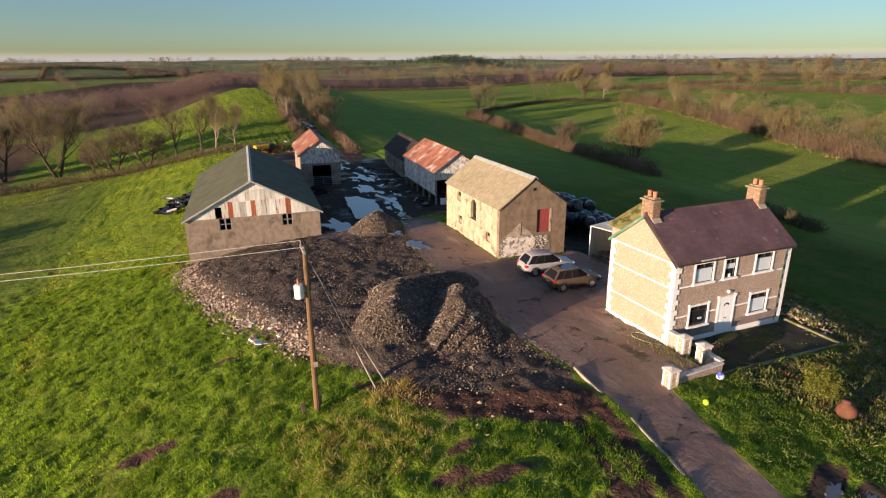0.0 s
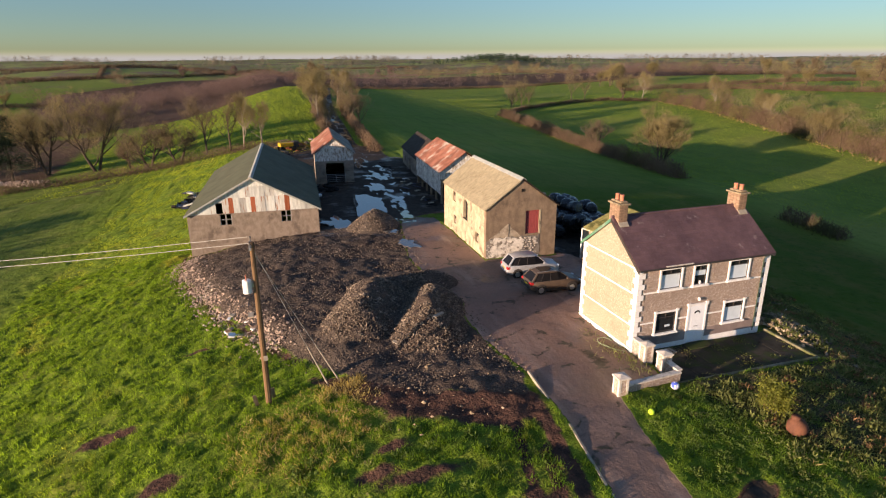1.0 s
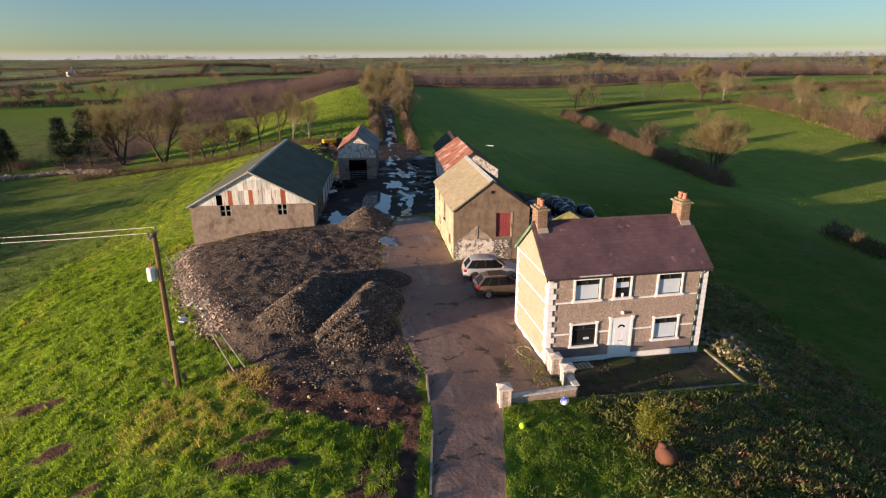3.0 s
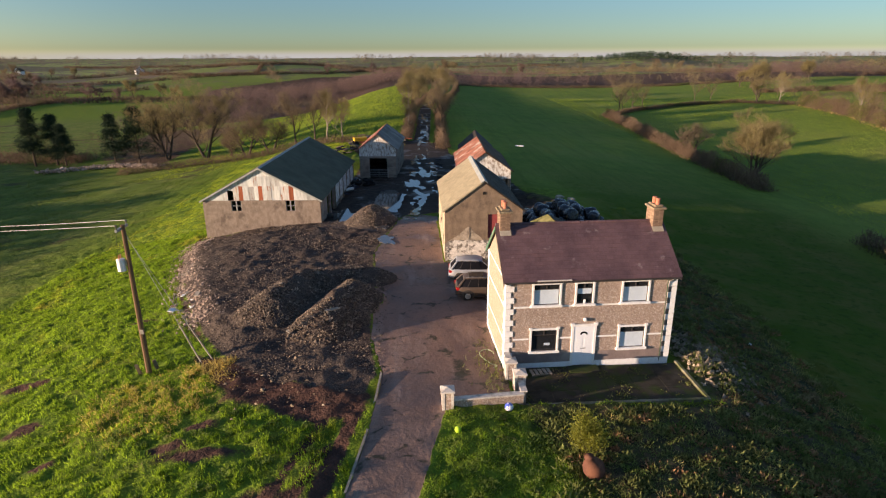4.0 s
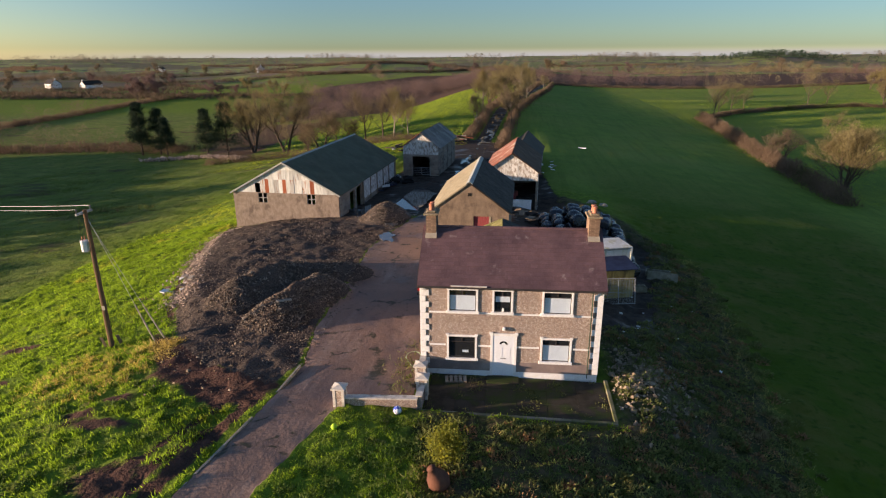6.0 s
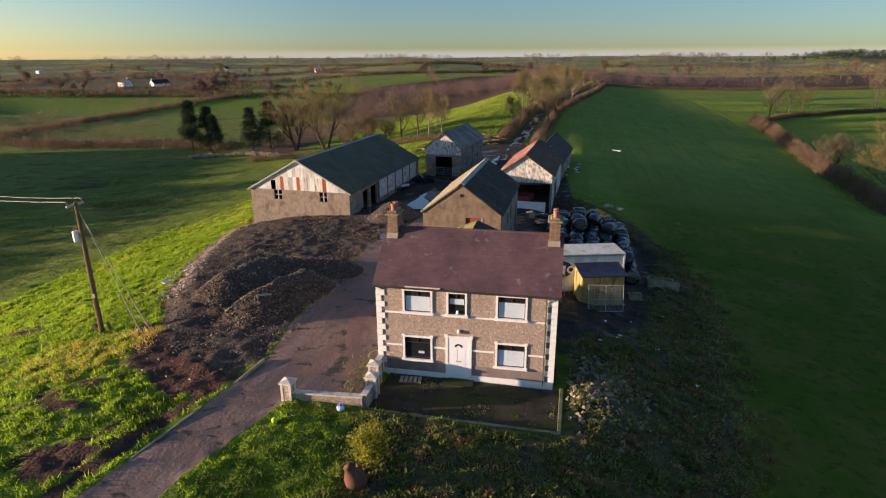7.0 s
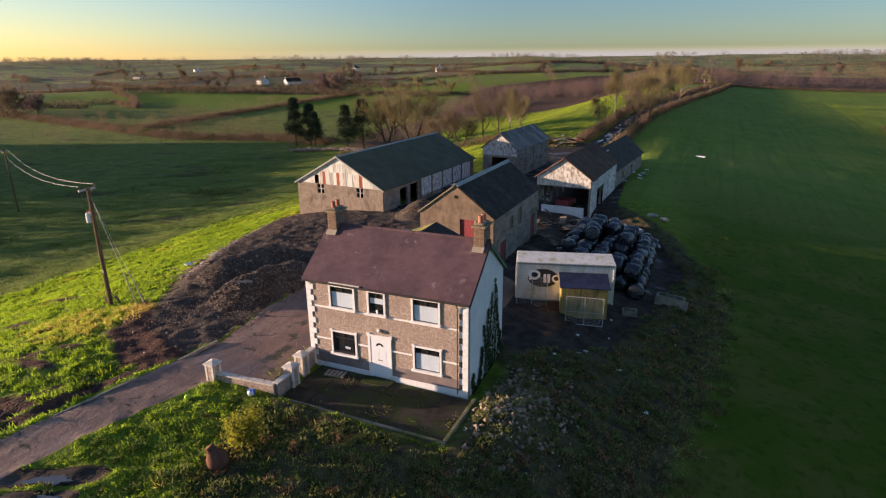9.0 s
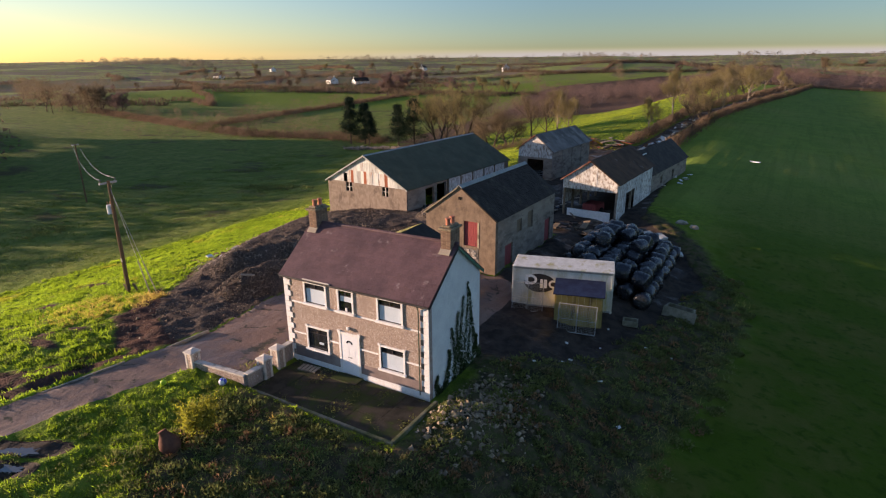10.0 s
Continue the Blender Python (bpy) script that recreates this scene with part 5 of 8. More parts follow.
def farmhouse():
    W, D, E, R = 8.5, 5.15, 4.68, 6.72
    h = thing("farmhouse", pose(21.62, 22.2, 0.2, 0, 0, 1.6), "two-storey pebbledashed farmhouse with white quoins and purple slate roof", "house")
    up = [(1.28, 3.30, 2.73, 4.52), (3.40, 3.30, 4.38, 4.52), (5.72, 3.30, 7.17, 4.52)]
    low = [(1.25, 0.80, 2.71, 2.10), (5.75, 0.80, 7.22, 2.10)]
    door = (3.36, 0.0, 4.62, 2.25)
    holes = [(a + 0.1, b, c - 0.1, d - 0.1) for a, b, c, d in up + low] + [(door[0] + 0.12, 0, door[2] - 0.12, door[3] - 0.12)]
    bm = bmesh.new()
    holed(bm, 0, W, -0.6, E, holes, 0, 0.3)
    part("wall", bm, M["dash_front"], h, "brown pebbledash front wall")
    gab = [(0.3, -0.6), (D, -0.6), (D, E), (D / 2, R - 0.08), (0.0, E), (0.0, E - 0.02), (0.3, E - 0.02)]
    for u0, u1, mt, lb in ((0.0, 0.3, "dash_side", "cream pebbledash gable wall"), (W - 0.3, W, "render_white", "white rendered gable wall, stained")):
        bm = bmesh.new()
        prism(bm, gab, u0, u1, 'x')
        part("wall", bm, M[mt], h, lb)
    part("wall", boxed(0.3, D - 0.3, -0.6, W - 0.3, D, E), M["render_white"], h)
    part("upper_floor", boxed(0.3, 0.3, 2.5, W - 0.3, D - 0.3, 2.7), M["timber"], h)
    # painted bands and plinth
    for z0, z1 in ((1.50, 1.58), (3.22, 3.30)):
        cuts = [(q[0] - 0.06, q[2] + 0.06) for q in (low if z0 < 2 else [])] + ([(door[0], door[2])] if z0 < 2 else [])
        u = 0.41
        for c0, c1 in sorted(cuts) + [(W - 0.41, W)]:
            part("band", boxed(u, -0.03, z0, c0, 0.0, z1), M["white_paint"], h, "white-painted string course")
            u = c1
    for a, b in ((0.0, door[0]), (door[2], W)):
        part("plinth", boxed(a, -0.035, -0.3, b, 0.0, 0.2), M["white_paint"], h, "white-painted plinth with dirt splashes")
        part("smooth_band", boxed(max(a, 0.41), -0.012, 0.2, min(b, W - 0.41), 0.0, 0.72), M["mauve"], h, "smooth mauve-grey render above the plinth")
    for z0, z1 in ((1.42, 1.5), (3.18, 3.26), (4.55, 4.62)):
        part("band", boxed(-0.03, 0.41, z0, 0.0, D - 0.41, z1), M["white_paint"], h, "white band across the gable")
    part("plinth", boxed(-0.035, 0, -0.3, 0.0, D, 0.16), M["white_paint"], h)
    # corner stones
    for u, sgn in ((0.0, 1), (W, -1)):
        for k in range(15):
            z = 0.22 + k * 0.298
            ln = 0.40 if k % 2 else 0.24
            a, b = (u - 0.03, u + ln) if sgn > 0 else (u - ln, u + 0.03)
            part("quoin", boxed(a, -0.04, z, b, 0.0, z + 0.285, 0.008), M["white_paint"], h)
            if sgn < 0 and not k % 2:
                part("quoin", boxed(u - 0.42, -0.035, z + 0.01, u - ln, 0.0, z + 0.275, 0.008), M["cement_dark"], h, "grey unpainted corner stone")
            ln = 0.24 if k % 2 else 0.40
            a, b = (u - 0.04, u) if sgn > 0 else (u, u + 0.04)
            if sgn > 0:
                part("quoin", boxed(a, 0.0, z, b, ln, z + 0.285, 0.008), M["white_paint"], h)
                part("quoin", boxed(a, D - ln, z, b, D, z + 0.285, 0.008), M["white_paint"], h)
    for q in up[:1] + up[2:] + low[1:]:
        window(h, *q, M["blind"])
    for q in (up[1], low[0]):
        window(h, *q, M["glass_dark"])
    part("blind", boxed(up[1][0] + 0.15, 0.029, 3.86, up[1][2] - 0.15, 0.033, 4.14), M["blind"], h, "half-drawn pale blind")
    part("ornament", boxed(3.86, -0.03, 3.37, 3.97, 0.03, 3.56, 0.02), M["white_paint"], h, "small white ornament on the sill")
    part("ornament", boxed(2.0, 0.012, 1.15, 2.3, 0.034, 1.27, 0.02), M["blind"], h, "pale bowl behind the glass")
    # front door
    d = new("front_door")
    d.parent = h
    tagged(d, "white panelled front door with fanlight")
    s = 0.12
    bm = bmesh.new()
    box(bm, door[0], -0.06, -0.1, door[0] + s, 0.08, door[3] - s)
    box(bm, door[2] - s, -0.06, -0.1, door[2], 0.08, door[3] - s)
    box(bm, door[0] - 0.03, -0.07, door[3] - s, door[2] + 0.03, 0.08, door[3])
    box(bm, door[0] - 0.06, -0.08, door[3] - 0.05, door[0] + s, 0.0, door[3] + 0.06)
    box(bm, door[2] - s, -0.08, door[3] - 0.05, door[2] + 0.06, 0.0, door[3] + 0.06)
    part("surround", bm, M["white_paint"], d)
    part("leaf", boxed(door[0] + s, -0.045, 0.0, door[2] - s, 0.08, door[3] - s), M["upvc"], d, "smooth white door leaf")
    mid = (door[0] + door[2]) / 2
    for a, b, z0, z1 in ((mid - 0.34, mid - 0.05, 0.2, 0.85), (mid + 0.05, mid + 0.34, 0.2, 0.85), (mid - 0.34, mid - 0.05, 1.0, 1.55), (mid + 0.05, mid + 0.34, 1.0, 1.55)):
        part("panel", boxed(a, -0.05, z0, b, -0.045, z1, 0.002), M["upvc"], d)
    bm = bmesh.new()
    fan = [(mid + 0.2 * math.cos(a), 1.68 + 0.17 * math.sin(a)) for a in np.linspace(0, math.pi, 9)]
    fan += [(mid + 0.11 * math.cos(a), 1.68 + 0.08 * math.sin(a)) for a in np.linspace(math.pi, 0, 9)]
    prism(bm, fan, -0.052, -0.045)
    part("fanlight", bm, M["glass_dark"], d, "dark arched fanlight")
    part("letterbox", boxed(mid - 0.13, -0.055, 0.9, mid + 0.13, -0.045, 0.95), M["metal_grey"], d)
    part("lamp", boxed(mid - 0.07, -0.14, 2.42, mid + 0.07, 0.0, 2.6, 0.03), M["white_paint"], h, "small white lamp over the door")
    part("doorstep", boxed(door[0] - 0.15, -0.75, -0.5, door[2] + 0.15, -0.06, -0.02, 0.02), M["concrete"], h, "dark mossy concrete doorstep")
    # roof
    y0, z0, y1, z1 = -0.17, E - 0.02, D / 2, R + 0.03
    slope = Vector((0, y1 - y0, z1 - z0))
    ang = math.degrees(math.atan2(slope.z, slope.y))
    bm = bmesh.new()
    for s0, s1 in ((1, 0), (-1, D)):
        q = [(s1 + s0 * y0, z0 - 0.02), (y1, z1 - 0.04), (y1, z1 - 0.11), (s1 + s0 * y0, z0 - 0.09)]
        prism(bm, q, -0.14, W + 0.16, 'x')
    roof = part("roof", bm, M["slate_join"], h, "purple-brown slate roof with worn patches")
    cols, rows = 29, 15
    cw, rl = (W + 0.3) / cols, slope.length / rows
    me = piece_mesh("slate", cw - 0.006, rl + 0.07, 0.014, M["slate"])
    half = piece_mesh("half_slate", cw / 2 - 0.006, rl + 0.07, 0.014, M["slate"])
    rng = random.Random(4)
    joined = []
    base = Vector((-0.14, y0 - 0.02, z0))
    for r in range(rows):
        for c in range(cols + (r % 2)):
            cut = r % 2 and c in (0, cols)
            u = -0.14 + (c + (0.0 if r % 2 else 0.5)) * cw + (cw / 4 if cut and c == 0 else -cw / 4 if cut else 0)
            p = Vector((u, y0, z0)) + slope * ((r + 0.5) / rows) + Vector((0, -slope.z, slope.y)).normalized() * (0.018 + rng.uniform(0, 0.006))
            m = pose(p.x, p.y, p.z, ang - 2.2 + rng.uniform(-0.5, 0.5), rng.uniform(-0.6, 0.6), rng.uniform(-0.8, 0.8))
            if r < 10:
                piece("slate", half if cut else me, roof, m)
            else:
                joined.append((m, 0.5 if cut else 1.0))
    bm = bmesh.new()
    for m, k in joined:
        box(bm, -cw * k / 2 + 0.003, -rl / 2 - 0.035, -0.007, cw * k / 2 - 0.003, rl / 2 + 0.035, 0.007, m)
    part("upper_slating", bm, M["slate_join"], h, kind="stuff")
    bm = bmesh.new()
    for k in range(20):
        a = -0.14 + k * (W + 0.3) / 20
        tube(bm, [(a + 0.01, y1, z1 + 0.0), (a + (W + 0.3) / 20 - 0.01, y1, z1)], [0.09, 0.09], 8)
    part("ridge_tiles", bm, M["slate_join"], h)
    for u in (-0.16, W + 0.11):
        for s0, s1, mt in ((1, 0, "frame_dark"), (-1, D, "green_board")):
            bm = bmesh.new()
            prism(bm, [(s1 + s0 * y0, z0 - 0.22), (y1, z1 - 0.24), (y1, z1 - 0.05), (s1 + s0 * y0, z0 - 0.03)], u, u + 0.05, 'x')
            part("bargeboard", bm, M[mt], h, "green-painted bargeboard" if mt == "green_board" else "")
    bm = bmesh.new()
    tube(bm, [(-0.1, y0 - 0.03, z0 - 0.06), (W + 0.12, y0 - 0.03, z0 - 0.08)], [0.055, 0.055], 8)
    part("gutter", bm, M["frame_dark"], h)
    bm = bmesh.new()
    tube(bm, [(W - 0.5, y0, z0 - 0.1), (W - 0.48, -0.08, z0 - 0.35), (W - 0.48, -0.07, 0.05)], [0.026] * 3, 6)
    part("downpipe", bm, M["pipe"], h, "thin dark green downpipe")
    part("gutter_length", boxed(1.45, y0 - 0.09, z0 + 0.0, 3.15, y0 - 0.02, z0 + 0.06, 0.015), M["old_white"], h, "pale length of board lying along the eaves")
    # chimneys
    for cu in (0.29, W - 0.29):
        ch = new("chimney")
        ch.parent = h
        part("stack", boxed(cu - 0.25, y1 - 0.44, z1 - 0.75, cu + 0.25, y1 + 0.44, z1 + 0.70), M["joint"], ch)
        bricks = piece_mesh("brick", 0.215, 0.1, 0.065, M["brick"])
        part("brickwork_core", boxed(cu - 0.251, y1 - 0.441, z1 + 0.65, cu + 0.251, y1 + 0.441, z1 + 0.701), M["joint"], ch)
        for r in range(13):
            z = z1 - 0.19 + r * 0.075
            o = 0.006 if r % 2 else -0.006
            for k in range(2):
                for yy in (y1 - 0.398, y1 + 0.398):
                    piece("brick", bricks, ch, pose(cu - 0.114 + k * 0.228 + o, yy, z))
            for k in range(4):
                for uu in (cu - 0.208, cu + 0.208):
                    piece("brick", bricks, ch, pose(uu, y1 - 0.335 + k * 0.223 + o, z, 0, 0, 90))
        bm = bmesh.new()
        box(bm, cu - 0.35, y1 - 0.56, z1 + 0.70, cu + 0.35, y1 + 0.56, z1 + 0.80, bev=0.02)
        box(bm, cu - 0.24, y1 - 0.44, z1 + 0.80, cu + 0.24, y1 + 0.44, z1 + 0.91, bev=0.05)
        part("cap", bm, M["cap"], ch, "weathered lichened cement chimney cap")
        for k in (-1, 1):
            bm = bmesh.new()
            tube(bm, [(cu, y1 + 0.2 * k, z1 + 0.9), (cu, y1 + 0.2 * k, z1 + 1.16), (cu, y1 + 0.2 * k, z1 + 1.17), (cu, y1 + 0.2 * k, z1 + 1.23)], [0.115, 0.105, 0.125, 0.12], 12)
            part("chimney_pot", bm, M["terracotta"], ch, "red terracotta pot")
        bm = bmesh.new()
        prism(bm, [(y1 - 0.64, z0 + slope.z * 0.80), (y1 - 0.38, z1 - 0.20), (y1 - 0.38, z1 - 0.14), (y1 - 0.64, z0 + slope.z * 0.80 + 0.04)], cu - 0.28, cu + 0.28, 'x')
        part("flashing", bm, M["mortar"], ch, "grey cement flashing")
    # low return behind the ridge
    bm = bmesh.new()
    prism(bm, [(1.5, 0), (6.2, 0), (6.2, 4.86), (3.85, 5.80), (1.5, 4.86)], D, D + 1.9)
    part("return_wall", bm, M["dash_side"], h, "cream wall of the rear return")
    # mossy roof; the right slope's near-black tile puts its shade into the colour
    for a, b, mt in (((1.2, 4.78), (3.85, 5.92), "tile_moss"), ((6.5, 4.78), (3.85, 5.92), "tile_dark")):
        roof_slab("return_roof", h, M[mt], *a, *b, D - 1.6, D + 2.1, 0.07, "mossy yellowish roof of the rear return" if mt == "tile_moss" else "")
    # ivy on the white gable
    n = 6500
    k = rs.randint(0, 9, n)
    stem_y = np.array([1.6, 2.2, 2.75, 3.1, 3.5, 3.8, 4.2, 0.7, 4.8])[k]
    top = np.array([1.9, 2.9, 3.5, 4.1, 4.7, 4.2, 3.0, 1.0, 1.4])[k]
    f = rs.uniform(0, 1, n) ** 1.25
    yy = stem_y + rs.normal(size=n) * 0.13 * (1.25 - f) + 0.2 * np.sin(f * 4 + stem_y * 3)
    pts = np.stack([np.full(n, W + 0.02) + rs.uniform(0, 0.08, n), yy, -0.2 + f * top], -1)
    way = unit(np.stack([rs.uniform(0.1, 0.6, n), rs.normal(size=n), rs.normal(size=n)], -1))
    stuff("ivy", [slivers(pts, way, rs.uniform(0.05, 0.11, n), rs.uniform(0.04, 0.09, n))], M["ivy"], "dark green ivy climbing the gable", "", h)
    return h


farmhouse()


# ---- garden of the house ----
def garden_wall(name, pts, height, thick, label, base):
    w = thing(name, pose(pts[0][0], pts[0][1], base), label, "wall", kind="structure")
    bm, cp = bmesh.new(), bmesh.new()
    for (ax, ay), (bx, by) in zip(pts, pts[1:]):
        ln = math.hypot(bx - ax, by - ay)
        m = pose(ax - pts[0][0], ay - pts[0][1], 0, 0, 0, math.degrees(math.atan2(by - ay, bx - ax)))
        box(bm, 0, -thick / 2, -0.5, ln, thick / 2, height, m)
        box(cp, -0.02, -thick / 2 - 0.05, height, ln + 0.02, thick / 2 + 0.05, height + 0.07, m)
    part("wall_body", bm, M["dash_front"], w)
    part("coping", cp, M["old_white"], w, "white-painted coping")
    return w


def gate_pier(x, y, base, turn=0.0):
    p = thing("gate_pier", pose(x, y, base, 0, 0, turn), "square pebbledash garden pier with white corners and cap", "pier", "garden wall piers")
    part("shaft", boxed(-0.24, -0.24, -0.5, 0.24, 0.24, 0.85), M["dash_front"], p)
    for a, b in ((-1, -1), (1, -1), (1, 1), (-1, 1)):
        part("corner_strip", boxed(0.195 * a - 0.06, 0.195 * b - 0.06, -0.3, 0.195 * a + 0.06, 0.195 * b + 0.06, 0.84), M["old_white"], p)
    bm = bmesh.new()
    box(bm, -0.31, -0.31, 0.85, 0.31, 0.31, 0.94, bev=0.015)
    r = [bm.verts.new(q) for q in ((-0.28, -0.28, 0.94), (0.28, -0.28, 0.94), (0.28, 0.28, 0.94), (-0.28, 0.28, 0.94))]
    t = bm.verts.new((0, 0, 1.03))
    for k in range(4):
        bm.faces.new((r[k], r[(k + 1) % 4], t))
    part("cap", bm, M["old_white"], p, "weathered white pyramid cap")


gate_pier(18.55, 18.55, 0.42)
gate_pier(22.0, 20.05, 0.28)
gate_pier(21.75, 21.15, 0.28)
garden_wall("garden_wall", [(18.8, 18.58), (21.95, 18.85)], 0.42, 0.2, "low pebbledash garden wall with white coping", 0.36)
garden_wall("garden_wall", [(22.0, 18.9), (22.0, 19.8)], 0.55, 0.2, "short stepped garden wall with white coping", 0.28)
garden_wall("garden_wall", [(21.75, 21.4), (21.72, 22.12)], 0.75, 0.2, "short garden wall joining the house corner", 0.28)
bm = bmesh.new()
for i in range(6):
    for j in range(3):
        a, b = 22.15 + i * 1.38, 18.95 + j * 1.1
        box(bm, a, b, -0.5, a + 1.374, b + 1.094, 0.13 + 0.012 * bumpy(i * 1.7, j * 1.3), bev=0.01)
tagged(part("garden_slab", bm, M["concrete"]), "dark mossy concrete slab in front of the house", "paving", kind="structure")
bm = bmesh.new()
box(bm, 22.1, 18.72, -0.5, 30.6, 18.9, 0.24, bev=0.02)
box(bm, 30.45, 18.9, -0.6, 30.62, 22.35, 0.24, bev=0.02)
tagged(part("garden_kerb", bm, M["kerb_moss"]), "low mossy concrete edging round the garden slab", "kerb", kind="structure")
bm = bmesh.new()
pts = [(13.2, 4.5), (14.55, 13), (15.15, 17), (15.5, 21.8)]
for (ax, ay), (bx, by) in zip(pts, pts[1:]):
    ln = math.hypot(bx - ax, by - ay)
    z = ground((ax + bx) / 2, (ay + by) / 2)
    box(bm, 0, -0.045, -0.2, ln, 0.045, 0.03, pose(ax, ay, z, 0, 0, math.degrees(math.atan2(by - ay, bx - ax))))
tagged(part("drive_edge", bm, M["kerb"]), "pale concrete edge along the drive", "kerb", kind="structure")


# ---- sheds and barns ----
def side_gable(parent, outline, u0, u1, material, label):
    bm = bmesh.new()
    prism(bm, outline, u0, u1)
    return part("gable", bm, M[material], parent, label)


def big_shed():
    W, L, E, R = 11.4, 22.5, 2.45, 5.55
    s = thing("large_shed", pose(-3.0, 53.0, -0.5, 0, 0, -3.2), "long farm shed with rusty tin gable and dark green roof", "shed")
    holes = [(2.75, 1.35, 3.75, 2.35), (8.05, 1.35, 8.95, 2.35)]
    bm = bmesh.new()
    holed(bm, 0, W, -2.2, E - 0.06, holes, 0, 0.22)
    part("wall", bm, M["shed_wall"], s, "grey-brown concrete gable wall")
    for h in holes:
        w = new("window")
        w.parent = s
        bm = bmesh.new()
        mid = (h[0] + h[2]) / 2
        for q in ((h[0], h[1], h[0] + 0.06, h[3]), (h[2] - 0.06, h[1], h[2], h[3]), (mid - 0.06, h[1], mid + 0.06, h[3]), (h[0] + 0.06, 1.82, mid - 0.06, 1.88), (mid + 0.06, 1.82, h[2] - 0.06, 1.88)):
            box(bm, q[0], 0.05, q[1], q[2], 0.11, q[3])
        part("window_frame", bm, M["metal_grey"], w)
    for u in (0, W - 0.22):
        bm = bmesh.new()
        holed(bm, 0.22, L, -2.2, E, [(3.4, -2.2, 5.0, 1.9), (5.6, -2.2, 7.4, 2.0)] if u else [], u, u + 0.22, 'x')
        part("wall", bm, M["cement"], s, "patched concrete side wall")
    for k in range(5):
        part("wall_panel", boxed(W, 8.0 + k * 2.7, 0.2, W + 0.05, 10.5 + k * 2.7, E - 0.25), M["tin_flaky"], s, "pale sheet patched on the wall")
    for k in range(5):
        part("post", boxed(W - 0.02, 7.75 + k * 2.7, -1.0, W + 0.12, 7.95 + k * 2.7, E), M["timber"], s)
    bm = bmesh.new()
    holed(bm, 0, W, -2.2, E, [], L - 0.22, L)
    prism(bm, [(0, E), (W, E), (W / 2, R - 0.1)], L - 0.22, L)
    part("wall", bm, M["cement"], s)
    # tin gable in sheets of its own
    rng = random.Random(12)
    mid = E + 1.35
    cols = [0, 0.72, 1.45, 1.95, 2.5, 3.05, 3.6, 4.0, 4.55, 5.1, 5.5, 5.9, 6.3, 6.75, 7.2, 7.6, 8.0, 8.45, 8.9, 9.5, 10.2, 10.8, W]
    rusty = {(6, 0), (10, 0), (17, 0)}
    faded = {(5, 0), (8, 0), (12, 0), (15, 0), (16, 0), (9, 1), (14, 1)}

    def top(u):
        return E + (R - E - 0.1) * (1 - abs(u - W / 2) / (W / 2))

    def sheet(u0, u1, lo, hi, material, out):
        cut = max(0.0, (lo - E) / (R - E - 0.1) * W / 2)
        a, b = max(u0, cut), min(u1, W - cut)
        if b - a < 0.05:
            return
        reach = (hi - E) / (R - E - 0.1) * W / 2
        us = sorted({a, b, *[u for u in (reach, W / 2, W - reach) if a < u < b]})
        line = [(u, min(hi, top(u))) for u in us[::-1] if min(hi, top(u)) > lo + 1e-3]
        bm = bmesh.new()
        prism(bm, [(a, lo), (b, lo)] + line, 0.03 + out, 0.06 + out)
        part("tin_sheet", bm, M[material], s, "rusted red sheet" if material == "tin_rust" else "")

    for c, (u0, u1) in enumerate(zip(cols, cols[1:])):
        for r, (lo, hi) in enumerate(((E - 0.05, mid), (mid - 0.05, mid + 0.95))):
            if (c, r) == (4, 0):
                sheet(u0, u1, lo + 0.98, hi, "tin_white", 0.0)
                continue
            sheet(u0, u1, lo, hi, "tin_rust" if (c, r) in rusty else "tin_streaked" if (c, r) in faded else "tin_white", rng.uniform(-0.012, 0.012) - 0.02 * (r == 0))
    sheet(0, W, mid + 0.9, R, "tin_white", 0.02)
    ov = 0.25
    k = (R - E) / (W / 2)
    roof_slab("roof", s, M["roof_green"], -ov, E - ov * k, W / 2, R, -0.18, L + 0.2, 0.06, "dark green sheeted roof")
    roof_slab("roof", s, M["roof_green"], W + ov, E - ov * k, W / 2, R, -0.18, L + 0.2, 0.06)
    bm = bmesh.new()
    for sg in (-1, 1):
        prism(bm, [(W / 2, R + 0.09), (W / 2 + sg * 0.2, R + 0.085 - 0.2 * k), (W / 2 + sg * 0.2, R + 0.065 - 0.2 * k), (W / 2, R + 0.07)], -0.2, L + 0.22)
    part("ridge_cap", bm, M["ridge_tin"], s, "pale metal ridge capping")
    bm = bmesh.new()
    for sg, u in ((-1, -ov), (1, W + ov)):
        prism(bm, [(u, E - ov * k - 0.1), (W / 2, R - 0.1), (W / 2, R + 0.06), (u, E - ov * k + 0.06)], -0.22, -0.18)
    part("verge_board", bm, M["ridge_tin"], s, "pale metal verge trim")
    return s


big_shed()


